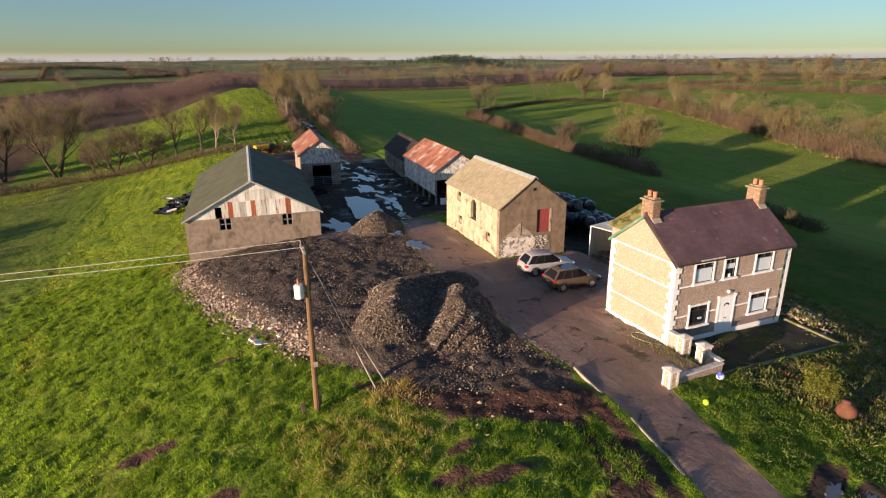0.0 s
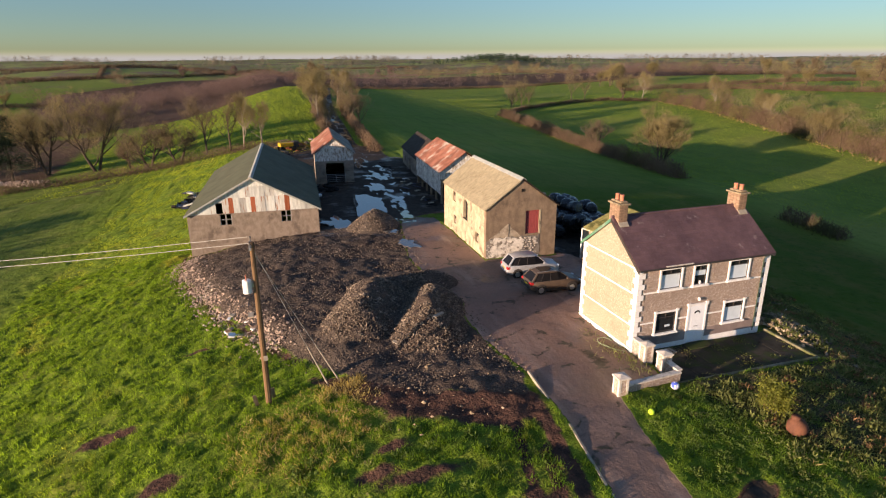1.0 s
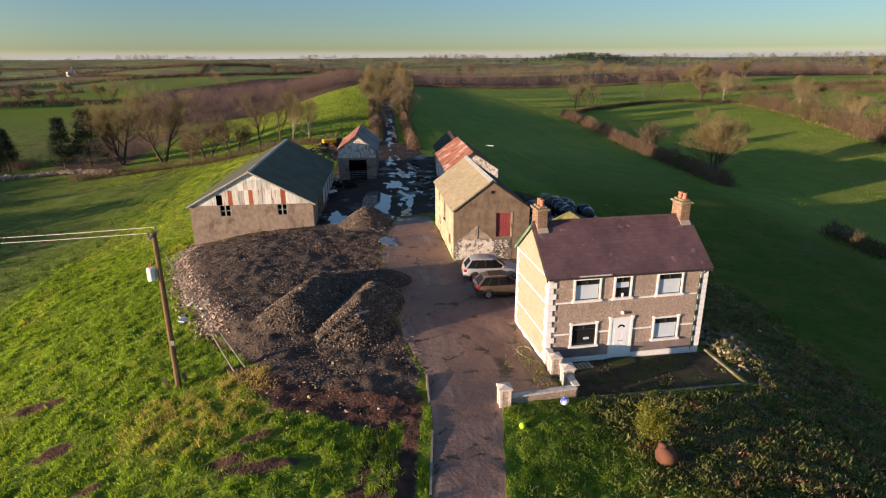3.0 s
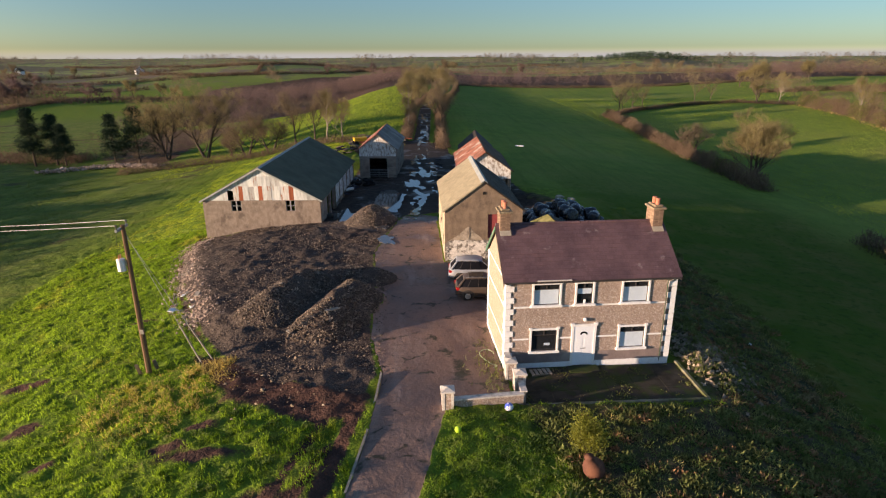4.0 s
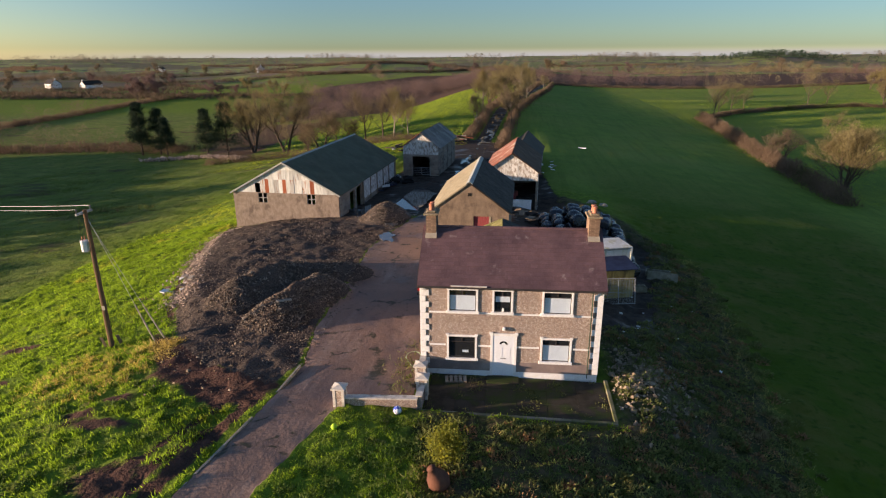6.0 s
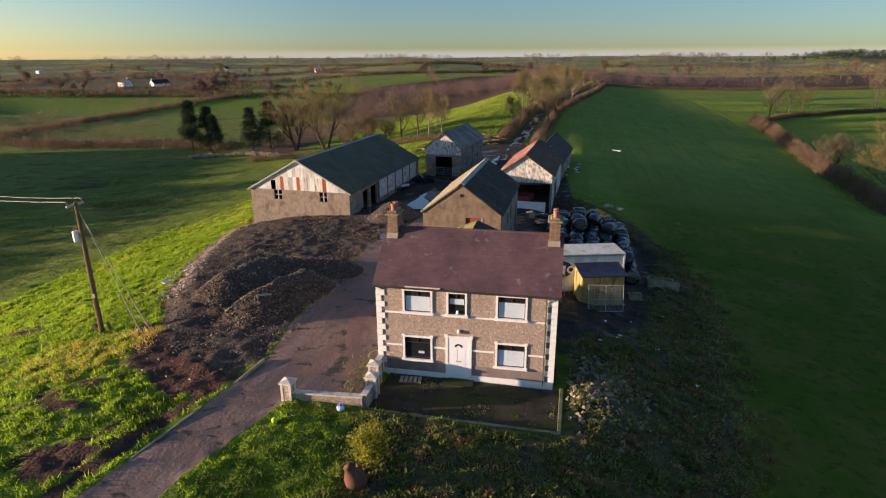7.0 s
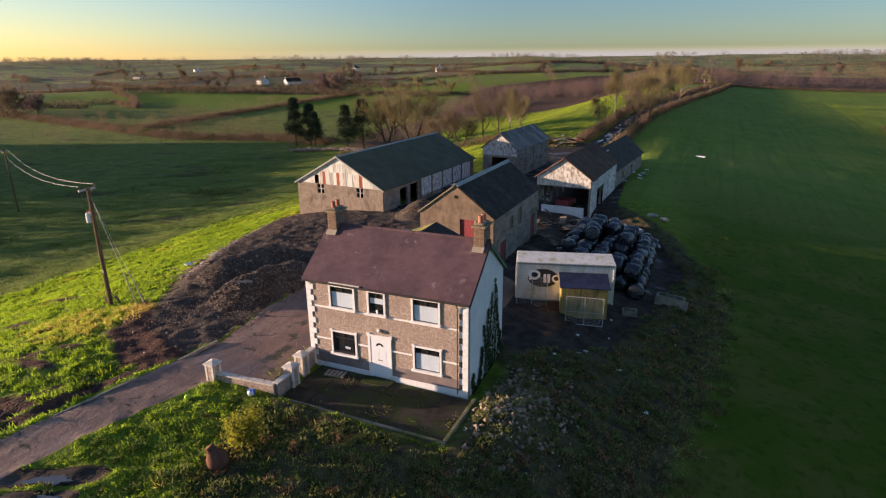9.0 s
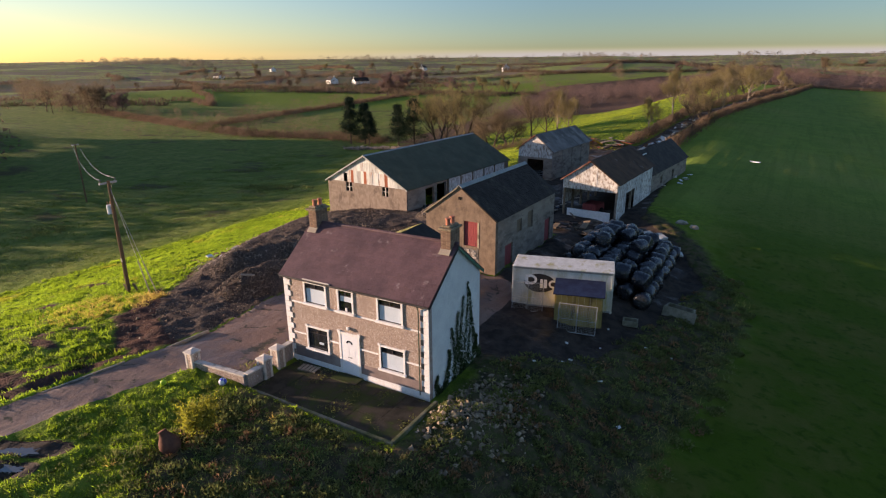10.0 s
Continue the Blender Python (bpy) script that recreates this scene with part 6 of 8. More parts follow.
def stone_barn():
    W, L, E, R = 5.85, 11.2, 3.98, 6.15
    s = thing("stone_barn", pose(19.68, 38.6, 0.15, 0, 0, -0.7), "two-storey rendered stone barn with pale tiled roof and red loft door", "barn")
    door = (3.25, 1.82, 4.40, 3.68)
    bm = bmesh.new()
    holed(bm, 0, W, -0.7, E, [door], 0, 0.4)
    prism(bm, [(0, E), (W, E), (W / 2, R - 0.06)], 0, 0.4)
    part("wall", bm, M["barn_front"], s, "dark brown rendered gable wall")
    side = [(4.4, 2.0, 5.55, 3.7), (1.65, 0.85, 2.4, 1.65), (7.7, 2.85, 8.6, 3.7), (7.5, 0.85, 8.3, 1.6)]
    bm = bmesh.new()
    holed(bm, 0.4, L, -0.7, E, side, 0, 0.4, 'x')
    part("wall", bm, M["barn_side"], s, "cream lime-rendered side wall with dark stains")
    other = [(1.6, -0.7, 2.9, 1.7), (3.6, 2.2, 4.5, 3.2), (5.6, 2.0, 6.6, 3.4), (9.2, -0.7, 10.4, 1.9)]
    bm = bmesh.new()
    holed(bm, 0.4, L, -0.7, E, other, W - 0.4, W, 'x')
    part("wall", bm, M["cement"], s, "grey rendered side wall")
    bm = bmesh.new()
    holed(bm, 0.4, W - 0.4, -0.7, E, [], L - 0.4, L)
    prism(bm, [(0, E), (W, E), (W / 2, R - 0.06)], L - 0.4, L)
    part("wall", bm, M["cement"], s)
    part("loft_floor", boxed(0.4, 0.4, 1.75, W - 0.4, L - 0.4, 1.9), M["timber"], s)
    d = new("loft_door")
    d.parent = s
    tagged(d, "faded red boarded loft door")
    for k in range(6):
        a = door[0] + 0.02 + k * (door[2] - door[0] - 0.04) / 6
        part("board", boxed(a, 0.1, door[1], a + (door[2] - door[0] - 0.04) / 6 - 0.008, 0.14, door[3] - 0.02), M["red_door"], d)
    # pale strip on the wall face paints the sunlit right jamb
    part("reveal", boxed(door[2], -0.02, door[1] - 0.05, door[2] + 0.14, 0.0, door[3] + 0.02), M["barn_side"], s, "pale strip standing for the sunlit door reveal")
    # arched and small openings on the lit side
    for k, h in enumerate(side):
        w = new("window")
        w.parent = s
        if k == 0:
            part("window_sill", boxed(-0.06, h[0] - 0.05, h[1] - 0.1, 0.1, h[2] + 0.05, h[1]), M["cement"], w)
            mid, rad = (h[0] + h[2]) / 2, (h[2] - h[0]) / 2
            bm = bmesh.new()
            prism(bm, [(h[2], h[3]), (h[0], h[3])] + [(mid - rad * math.cos(a), h[3] - 0.6 + 0.58 * math.sin(a)) for a in np.linspace(0, math.pi, 11)], 0.02, 0.22, 'x')
            # added black sheet: the unlit inside of the opening as a dark colour
            part("shutter", boxed(0.24, h[0], h[1], 0.30, h[2], h[3] - 0.02), M["black"], w, "black sheet standing for the dark inside of the arch")
            part("arch_head", bm, M["barn_side"], w, "lime-rendered arched head")
        else:
            bm = bmesh.new()
            for q in ((h[0], h[1], h[0] + 0.06, h[3]), (h[2] - 0.06, h[1], h[2], h[3]), (h[0] + 0.06, (h[1] + h[3]) / 2 - 0.03, h[2] - 0.06, (h[1] + h[3]) / 2 + 0.03), (h[0] + 0.06, h[3] - 0.06, h[2] - 0.06, h[3])):
                box(bm, 0.12, q[0], q[1], 0.18, q[2], q[3])
            part("window_frame", bm, M["timber"], w)
            part("board", boxed(0.13, h[0] + 0.06, h[1], 0.15, h[2] - 0.06, (h[1] + h[3]) / 2), M["cement"], w, "grey boarding over the lower half")
            part("pane", boxed(0.15, h[0] + 0.05, h[1], 0.16, h[2] - 0.05, h[3] - 0.05), M["glass_dark"], w)
    for k, h in enumerate(other):
        part("door" if h[1] < 0 else "shutter", boxed(W - 0.18, h[0], max(h[1], -0.3), W - 0.12, h[2], h[3]), M["red_door"] if k in (0, 3) else M["timber"], s)
    part("vent", boxed(2.82, -0.03, 5.2, 3.05, 0.0, 5.42), M["black"], s, "dark square vent in the gable")
    # bared rubble under the loft door
    bm = bmesh.new()
    rim = random.Random(4)
    lime = [(0.42, -0.4), (3.1, -0.4)] + [(3.1 + rim.uniform(-0.12, 0.1), z) for z in np.arange(0.0, 1.66, 0.17)]
    lime += [(u, 1.66 + rim.uniform(-0.1, 0.1)) for u in np.arange(2.95, 0.6, -0.17)] + [(0.42 + rim.uniform(-0.1, 0.14), z) for z in np.arange(1.56, -0.1, -0.17)]
    prism(bm, lime, -0.045, 0.0)
    patch = part("lime_patch", bm, M["lime_rubble"], s, "patch of bare whitish lime plaster")
    bm = bmesh.new()
    core = [(0.02, -0.4), (4.5, -0.4)] + [(4.5 + rim.uniform(-0.06, 0.05), z) for z in np.arange(0.0, 1.66, 0.15)] + [(u, 1.66 + rim.uniform(-0.07, 0.09)) for u in np.arange(4.4, 0.3, -0.18)] + [(0.02, 1.45)]
    prism(bm, core, -0.018, 0.0)
    part("rubble_core", bm, M["cement_dark"], s, "dark open joints of bared rubble")
    bm = bmesh.new()
    scar = [(0.06, 1.45), (3.2, 1.58), (2.9, 1.72), (2.6, 1.95), (2.3, 2.2), (2.02, 2.5), (1.85, 2.68), (1.7, 2.72), (1.5, 2.55), (1.2, 2.3), (0.9, 2.0), (0.5, 1.78), (0.2, 1.62)]
    prism(bm, [(u + rim.uniform(-0.04, 0.04), z + rim.uniform(-0.04, 0.04)) for u, z in scar], -0.012, 0.0)
    part("scar", bm, M["scar"], s, "gable-shaped scar of a vanished lean-to")
    bm = bmesh.new()
    tube(bm, [(1.83, -0.012, 2.66), (1.86, -0.012, 2.1), (1.78, -0.012, 1.55)], [0.035, 0.03, 0.04], 5)
    part("crack", bm, M["cement_dark"], s)
    me = [piece_mesh("stone", a, 0.1, b, M["stone"], 0.03) for a, b in ((0.24, 0.15), (0.18, 0.13), (0.28, 0.16))]
    rng = random.Random(8)
    for r in range(13):
        for c in range(17):
            u, z = 0.15 + c * 0.265 + (0.13 if r % 2 else 0) + rng.uniform(-0.05, 0.05), -0.2 + r * 0.17 + rng.uniform(-0.03, 0.03)
            roofline = np.interp(u, [0.0, 0.75, 1.25, 1.75, 2.35, 3.25, 4.5], [1.4, 1.75, 2.1, 2.2, 1.65, 1.6, 1.58])
            if z > min(roofline, 1.6) or u > 4.4 or rng.random() < (0.93 if 0.45 < u < 3.05 else 0.1):
                continue
            piece("stone", me[rng.randrange(3)], patch, pose(u, -0.012 + rng.uniform(-0.012, 0.012), z, rng.uniform(-6, 6), rng.uniform(-12, 12), 0) @ Matrix.Scale(rng.uniform(0.6, 1.0), 4))
    # roof
    ov = 0.12
    k = (R - E) / (W / 2)
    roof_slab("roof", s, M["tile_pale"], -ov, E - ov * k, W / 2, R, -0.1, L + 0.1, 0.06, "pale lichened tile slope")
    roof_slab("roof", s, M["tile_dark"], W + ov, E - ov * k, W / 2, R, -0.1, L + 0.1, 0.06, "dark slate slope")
    for sg, mt in ((-1, "tile_pale"), (1, "tile_dark")):
        d0 = Vector((W / 2 + sg * (W / 2 + ov), 0, E - ov * k))
        d1 = Vector((W / 2, 0, R))
        dv = d1 - d0
        n = Vector((sg * abs(dv.z), 0, abs(dv.x))).normalized()
        bm = bmesh.new()
        rows, cols = 15, 52
        for r in range(rows):
            for c in range(cols):
                p = d0 + dv * ((r + 0.5) / rows) + n * (0.075 + rng.uniform(0, 0.012))
                m = pose(p.x, -0.1 + (c + 0.5 + 0.25 * (r % 2)) * (L + 0.1) / cols, p.z, 0, sg * math.degrees(math.atan2(abs(dv.z), abs(dv.x))) * 1.0 - sg * 2.0, 0)
                box(bm, -dv.length / rows / 2 - 0.03, -(L + 0.1) / cols / 2 + 0.008, -0.008, dv.length / rows / 2 + 0.03, (L + 0.1) / cols / 2 - 0.008, 0.008, m)
        part("tiles", bm, M[mt], s, kind="stuff")
    bm = bmesh.new()
    for sg in (-1, 1):
        prism(bm, [(W / 2, R + 0.16), (W / 2 + sg * 0.24, R + 0.15 - 0.24 * k), (W / 2 + sg * 0.24, R + 0.10 - 0.24 * k), (W / 2, R + 0.11)], -0.14, L + 0.14)
    part("ridge_cap", bm, M["ridge_tin"], s, "pale cement ridge capping")
    return s


stone_barn()


def tin_strips(parent, outline_top, u0, u1, z0, y, n, materials, rng, label=""):
    """Upright sheets from z0 up to the line outline_top(u)."""
    for c in range(n):
        a, b = u0 + (u1 - u0) * c / n, u0 + (u1 - u0) * (c + 1) / n
        mid = (u0 + u1) / 2
        us = [b, mid, a] if a < mid - 1e-4 < b - 2e-4 else [b, a]
        bm = bmesh.new()
        o = rng.uniform(-0.012, 0.012)
        prism(bm, [(a, z0), (b, z0)] + [(u, outline_top(u)) for u in us], y + o, y + o + 0.03)
        part("tin_sheet", bm, M[materials[rng.randrange(len(materials))]], parent, label if c == 0 else "")


def small_barn():
    W, L, E, R = 5.0, 13.0, 4.05, 5.95
    s = thing("small_barn", pose(10.35, 76.6, -0.8, 0, 0, -4.0), "narrow tin barn with rusty roof and flaking whitewashed gable", "barn")
    op = (1.35, -0.6, 3.75, 2.75)
    bm = bmesh.new()
    holed(bm, 0, W, -0.6, 3.0, [op], 0, 0.25)
    part("wall", bm, M["cement"], s, "grey block wall round the open doorway")
    tin_strips(s, lambda u: E + (R - E - 0.08) * (1 - abs(u - W / 2) / (W / 2)), 0.02, W - 0.02, 3.0, 0.03, 7, ["tin_flaky"], random.Random(2))
    for u in (0, W - 0.25):
        part("wall", boxed(u, 0.25, -0.6, u + 0.25, L, E), M["cement"], s)
    for k in range(3):
        part("wall_panel", boxed(W, 3.2 + k * 3.3, 0.0, W + 0.05, 6.3 + k * 3.3, E - 0.2), M["cement"], s)
    bm = bmesh.new()
    box(bm, 0.25, L - 0.25, -0.6, W - 0.25, L, E)
    prism(bm, [(0, E), (W, E), (W / 2, R - 0.1)], L - 0.25, L)
    part("wall", bm, M["cement"], s)
    k = (R - E) / (W / 2)
    roof_slab("roof", s, M["roof_rust"], -0.25, E - 0.25 * k, W / 2, R, -0.2, L + 0.1, 0.05, "orange-red rusted tin slope", sheet=0.85)
    roof_slab("roof", s, M["roof_grey"], W + 0.25, E - 0.25 * k, W / 2, R, -0.2, L + 0.1, 0.05, "patched grey tin slope", sheet=0.85)
    g = thing("field_gate", pose(11.7, 76.35, -0.75, 0, 0, -4), "tubular steel gate across the barn doorway", "gate")
    for z in (0.25, 0.5, 0.75, 1.0, 1.2):
        bm = bmesh.new()
        tube(bm, [(0, 0, z), (2.5, 0, z)], [0.028, 0.028], 6)
        part("rail", bm, M["metal_grey"], g)
    for u in (0, 1.25, 2.5):
        bm = bmesh.new()
        tube(bm, [(u, 0, 0.0 if u != 1.25 else 0.25), (u, 0, 1.25)], [0.03, 0.03], 6)
        part("post", bm, M["metal_grey"], g)


small_barn()


def open_shed():
    W, L, E, R = 5.7, 12.8, 4.0, 6.0
    s = thing("open_shed", pose(22.65, 60.3, -0.9, 0, 0, -2.4), "open-fronted shed with white tin sides and rust-red roof", "shed")
    tin_strips(s, lambda u: E + (R - E - 0.1) * (1 - abs(u - W / 2) / (W / 2)), 0.02, W - 0.02, 3.05, 0.0, 8, ["tin_flaky"], random.Random(5), "flaking white tin sheet")
    rng = random.Random(3)
    for c in range(13):
        y = 0.1 + c * 0.98
        bm = boxed(-0.03 + rng.uniform(-0.01, 0.01), y, 1.3, 0.0, y + 0.97, E - 0.05)
        part("tin_sheet", bm, M["tin_flaky"], s)
        if not 3 <= c <= 5:
            part("tin_sheet", boxed(W, y, -0.2, W + 0.03 + rng.uniform(-0.01, 0.01), y + 0.97, E - 0.05), M["tin_flaky"], s)
        else:
            part("tin_sheet", boxed(W, y, 2.5, W + 0.03, y + 0.97, E - 0.05), M["tin_flaky"], s)
    for u in (0.12, W - 0.12):
        for k in range(6):
            part("post", boxed(u - 0.1, 0.12 + k * 2.45, -0.5, u + 0.1, 0.32 + k * 2.45, E - 0.05), M["timber"] if u < 1 else M["cement"], s)
    part("front_wall", boxed(0.6, -0.1, -0.5, W - 0.6, 0.12, 0.95), M["white_paint"], s, "low white-painted front wall")
    part("back_wall", boxed(0, L - 0.25, -0.5, W, L, E), M["cement_dark"], s)
    k = (R - E) / (W / 2)
    roof_slab("roof", s, M["roof_rust"], -0.2, E - 0.2 * k, W / 2, R, -0.25, L + 0.1, 0.05, "rust-red tin slope with pale streaks", sheet=0.95)
    roof_slab("roof", s, M["roof_brown"], W + 0.2, E - 0.2 * k, W / 2, R, -0.25, L + 0.1, 0.05, "dark brown tin slope", sheet=0.95)
    t = thing("farm_machine", pose(25.3, 62.6, -0.9, 0, 0, 80), "red farm implement parked inside the open shed", "machine")
    red = M["red_door"]
    part("hopper", boxed(-1.0, -0.8, 0.55, 1.0, 0.8, 1.25, 0.08), red, t, "bright red hopper")
    part("frame", boxed(-1.5, -0.5, 0.35, 1.6, 0.5, 0.52), red, t)
    for y in (-0.85, 0.85):
        bm = bmesh.new()
        tube(bm, [(0.2, y - 0.1, 0.4), (0.2, y + 0.1, 0.4)], [0.4, 0.4], 14)
        part("wheel", bm, M["tyre"], t)


open_shed()


def dark_shed():
    W, L, E, R = 4.9, 16.0, 2.75, 4.95
    s = thing("stone_shed", pose(23.9, 73.6, -0.9, 0, 0, -4.5), "old stone shed with dark slated roof", "shed")
    bm = bmesh.new()
    holed(bm, 0, L, -0.5, E, [(2.6, -0.5, 3.9, 2.1), (8.5, -0.5, 9.6, 2.0), (13.0, 0.7, 13.9, 1.7)], 0, 0.4, 'x')
    part("wall", bm, M["cement"], s)
    bm = bmesh.new()
    holed(bm, 0, L, -1.8, E, [(4.0, 0.9, 4.8, 1.9), (9.0, 0.9, 9.8, 1.9)], W - 0.4, W, 'x')
    part("wall", bm, M["cement"], s, "pale grey rendered wall")
    for y in (0, L - 0.4):
        bm = bmesh.new()
        prism(bm, [(0.4, -1.5), (W - 0.4, -1.5), (W - 0.4, E), (W / 2, R - 0.3), (0.4, E)], y, y + 0.4)
        part("wall", bm, M["cement"], s)
    k = (R - E) / (W / 2)
    roof_slab("roof", s, M["tile_dark"], -0.2, E - 0.2 * k, W / 2, R, -0.1, L + 0.15, 0.06, "dark slate slope")
    roof_slab("roof", s, M["tile_dark"], W + 0.2, E - 0.2 * k, W / 2, R, -0.1, L + 0.15, 0.06)
    part("skylight", boxed(W / 2 + 0.7, 1.6, R - 0.3, W / 2 + 0.8, 2.9, R - 0.2), M["tin_white"], s)


dark_shed()


# ---- puddles ----
def puddle(x, y, rx, ry, seed, turn=0.0, lift=0.05):
    n, rng = 40, random.Random(seed)
    bm = bmesh.new()
    c, s = math.cos(turn), math.sin(turn)
    z = max(float(rise(np.array([x + a]), np.array([y + b]))[0]) for a in (-rx * .6, 0, rx * .6) for b in (-ry * .6, 0, ry * .6)) + lift
    ring = []
    for k in range(n):
        a = 2 * math.pi * k / n
        r = 1 + 0.75 * bumpy(math.cos(a) * 1.8 + seed * 3.1, math.sin(a) * 1.8, seed)
        r += 0.45 * bumpy(math.cos(a) * 4 + seed, math.sin(a) * 5, seed + 9)
        u, v = rx * r * math.cos(a), ry * r * math.sin(a)
        ring.append(bm.verts.new((x + u * c - v * s, y + u * s + v * c, z)))
    low = [bm.verts.new(v.co - Vector((0, 0, 0.25))) for v in ring]
    bm.faces.new(ring)
    for k in range(n):
        bm.faces.new((ring[k], low[k], low[(k + 1) % n], ring[(k + 1) % n]))
    tagged(part("puddle", bm, M["water"]), "still rain puddle reflecting the sky in the muddy yard", "puddle", "puddles in the yard", "structure")


def pool(pts, label):
    """A larger pool with the given outline, its edges uneven."""
    bm = bmesh.new()
    ring = []
    for (ax, ay), (bx, by) in zip(pts, pts[1:] + pts[:1]):
        for k in range(9):
            u, v = ax + (bx - ax) * k / 9, ay + (by - ay) * k / 9
            ring.append((u + 0.3 * bumpy(u * 1.1, v * 1.1, 2), v + 0.4 * bumpy(u * 1.1, v * 0.9, 6)))
    z = float(np.max(rise(np.array([p[0] for p in ring]), np.array([p[1] for p in ring])))) + 0.02
    bm.faces.new([bm.verts.new((u, v, z)) for u, v in ring])
    bmesh.ops.recalc_face_normals(bm, faces=bm.faces)
    if bm.faces[:][0].normal.z < 0:
        bmesh.ops.reverse_faces(bm, faces=bm.faces)
    tagged(part("puddle", bm, M["water"]), label, "puddle", "puddles in the yard", "structure")


pool([(13.7, 67.0), (15.2, 66.8), (16.6, 64.5), (16.2, 60.0), (15.7, 56.2), (12.7, 56.8), (13.2, 62.0)], "large rain pool reflecting the sky before the sheds")
for k, q in enumerate(((10.4, 54.6, 1.2, 2.2, 0.2), (15.0, 44.5, 0.6, 1.4, 0.3), (14.3, 49.0, 0.5, 1.0, 0.4), (18.6, 10.6, 0.75, 0.26, 0.5), (19.4, 9.9, 0.5, 0.2, 0.4))):
    puddle(*q[:4], k + 2, q[4], 0.05)


def wheel_puddles():
    """Water standing in the wheel tracks of the lane, a ragged broken sheet."""
    line = [(16.6, 52), (17.4, 60), (18.4, 70), (19.2, 82), (19.4, 98), (20.2, 120), (21.5, 150)]
    xs, ys = np.arange(13.5, 23.5, 0.2), np.arange(52, 150, 0.3)
    ax, ay = np.meshgrid(xs, ys)
    d = seg_distance(ax, ay, line)
    wide = np.interp(ay, [52, 62, 68, 84, 95, 150], [1.2, 1.6, 2.6, 2.6, 1.6, 1.0])
    wet = np.zeros(ax.shape)
    for i in range(ax.shape[0]):
        for j in range(ax.shape[1]):
            if d[i, j] < wide[i, j] + 0.3:
                u, v = ax[i, j], ay[i, j]
                wet[i, j] = bumpy(u * 0.55 + 0.1 * v, v * 0.16, 2) + 0.6 * bumpy(u * 1.3, v * 0.5, 5) + 0.25 * bumpy(u * 3.1, v * 1.6, 8) - 0.5 * smooth(0.6, 1.0, d[i, j] / wide[i, j])
    z = rise(ax, ay) + 0.03
    bm = bmesh.new()
    made = {}

    def at(i, j):
        if (i, j) not in made:
            made[i, j] = bm.verts.new((ax[i, j] + 0.08 * bumpy(i * 0.9, j * 0.9, 1), ay[i, j] + 0.1 * bumpy(i * 0.9, j * 0.9, 4), z[i, j]))
        return made[i, j]
    for i in range(ax.shape[0] - 1):
        for j in range(ax.shape[1] - 1):
            if wet[i, j] > 0.12 and d[i, j] < wide[i, j]:
                bm.faces.new((at(i, j), at(i, j + 1), at(i + 1, j + 1), at(i + 1, j)))
    tagged(part("lane_puddles", bm, M["water"]), "broken rain water standing in the wheel tracks of the lane", "puddle", kind="structure")


wheel_puddles()


# ---- the power line ----
def power_pole(x, y, top, label, transformer):
    g = ground(x, y)
    p = thing("power_pole", pose(x, y, g), label, "pole", "wooden power poles")
    h = top - g
    bm = bmesh.new()
    tube(bm, [(0, 0, -0.5), (0.0, 0, h * 0.5), (0, 0, h)], [0.15, 0.13, 0.105], 10)
    part("pole", bm, M["pole_wood"], p, "brown creosoted timber pole")
    bm = bmesh.new()
    box(bm, -0.12, -0.6, h - 0.22, -0.02, 0.6, h - 0.10)
    part("crossarm", bm, M["metal_grey"], p, "pale steel crossarm")
    for y2 in (-0.52, 0.52):
        bm = bmesh.new()
        tube(bm, [(-0.07, y2, h - 0.1), (-0.07, y2, h + 0.02), (-0.07, y2, h + 0.03), (-0.07, y2, h + 0.12)], [0.03, 0.03, 0.06, 0.04], 8)
        part("insulator", bm, M["cement_dark"], p)
    if transformer:
        bm = bmesh.new()
        tube(bm, [(-0.38, -0.02, h - 2.35), (-0.38, -0.02, h - 1.75), (-0.38, -0.02, h - 1.72)], [0.2, 0.2, 0.14], 14)
        part("transformer", bm, M["white_paint"], p, "pale grey cylindrical transformer can")
        part("bracket", boxed(-0.22, -0.06, h - 2.1, -0.1, 0.06, h - 1.85), M["metal_grey"], p)
        for y2 in (-0.1, 0.08):
            bm = bmesh.new()
            tube(bm, [(-0.4, y2, h - 1.72), (-0.4, y2, h - 1.5)], [0.035, 0.02], 6)
            part("bushing", bm, M["terracotta"], p)
            bm = bmesh.new()
            tube(bm, [(-0.4, y2, h - 1.5), (-0.35, y2 * 2, h - 0.9), (-0.08, y2 * 5, h - 0.08)], [0.008] * 3, 4)
            part("lead", bm, M["frame_dark"], p)
        part("sign", boxed(-0.02, -0.16, 2.4, 0.16, -0.145, 2.65), M["kerb"], p)
    return p


power_pole(3.15, 24.5, 7.4, "tall wooden power pole with small transformer at the yard edge", True)
power_pole(-64.0, 57.0, 1.5, "far wooden power pole standing in the valley field", False)


def wire(a, b, sag, r=0.012, label="thin overhead power cable"):
    a, b = Vector(a), Vector(b)
    bm = bmesh.new()
    pts = [a.lerp(b, k / 14) - Vector((0, 0, 4 * sag * (k / 14) * (1 - k / 14))) for k in range(15)]
    tube(bm, pts, [r] * 15, 4)
    tagged(part("cable", bm, M["metal_grey"]), label, "cable", "overhead cables")


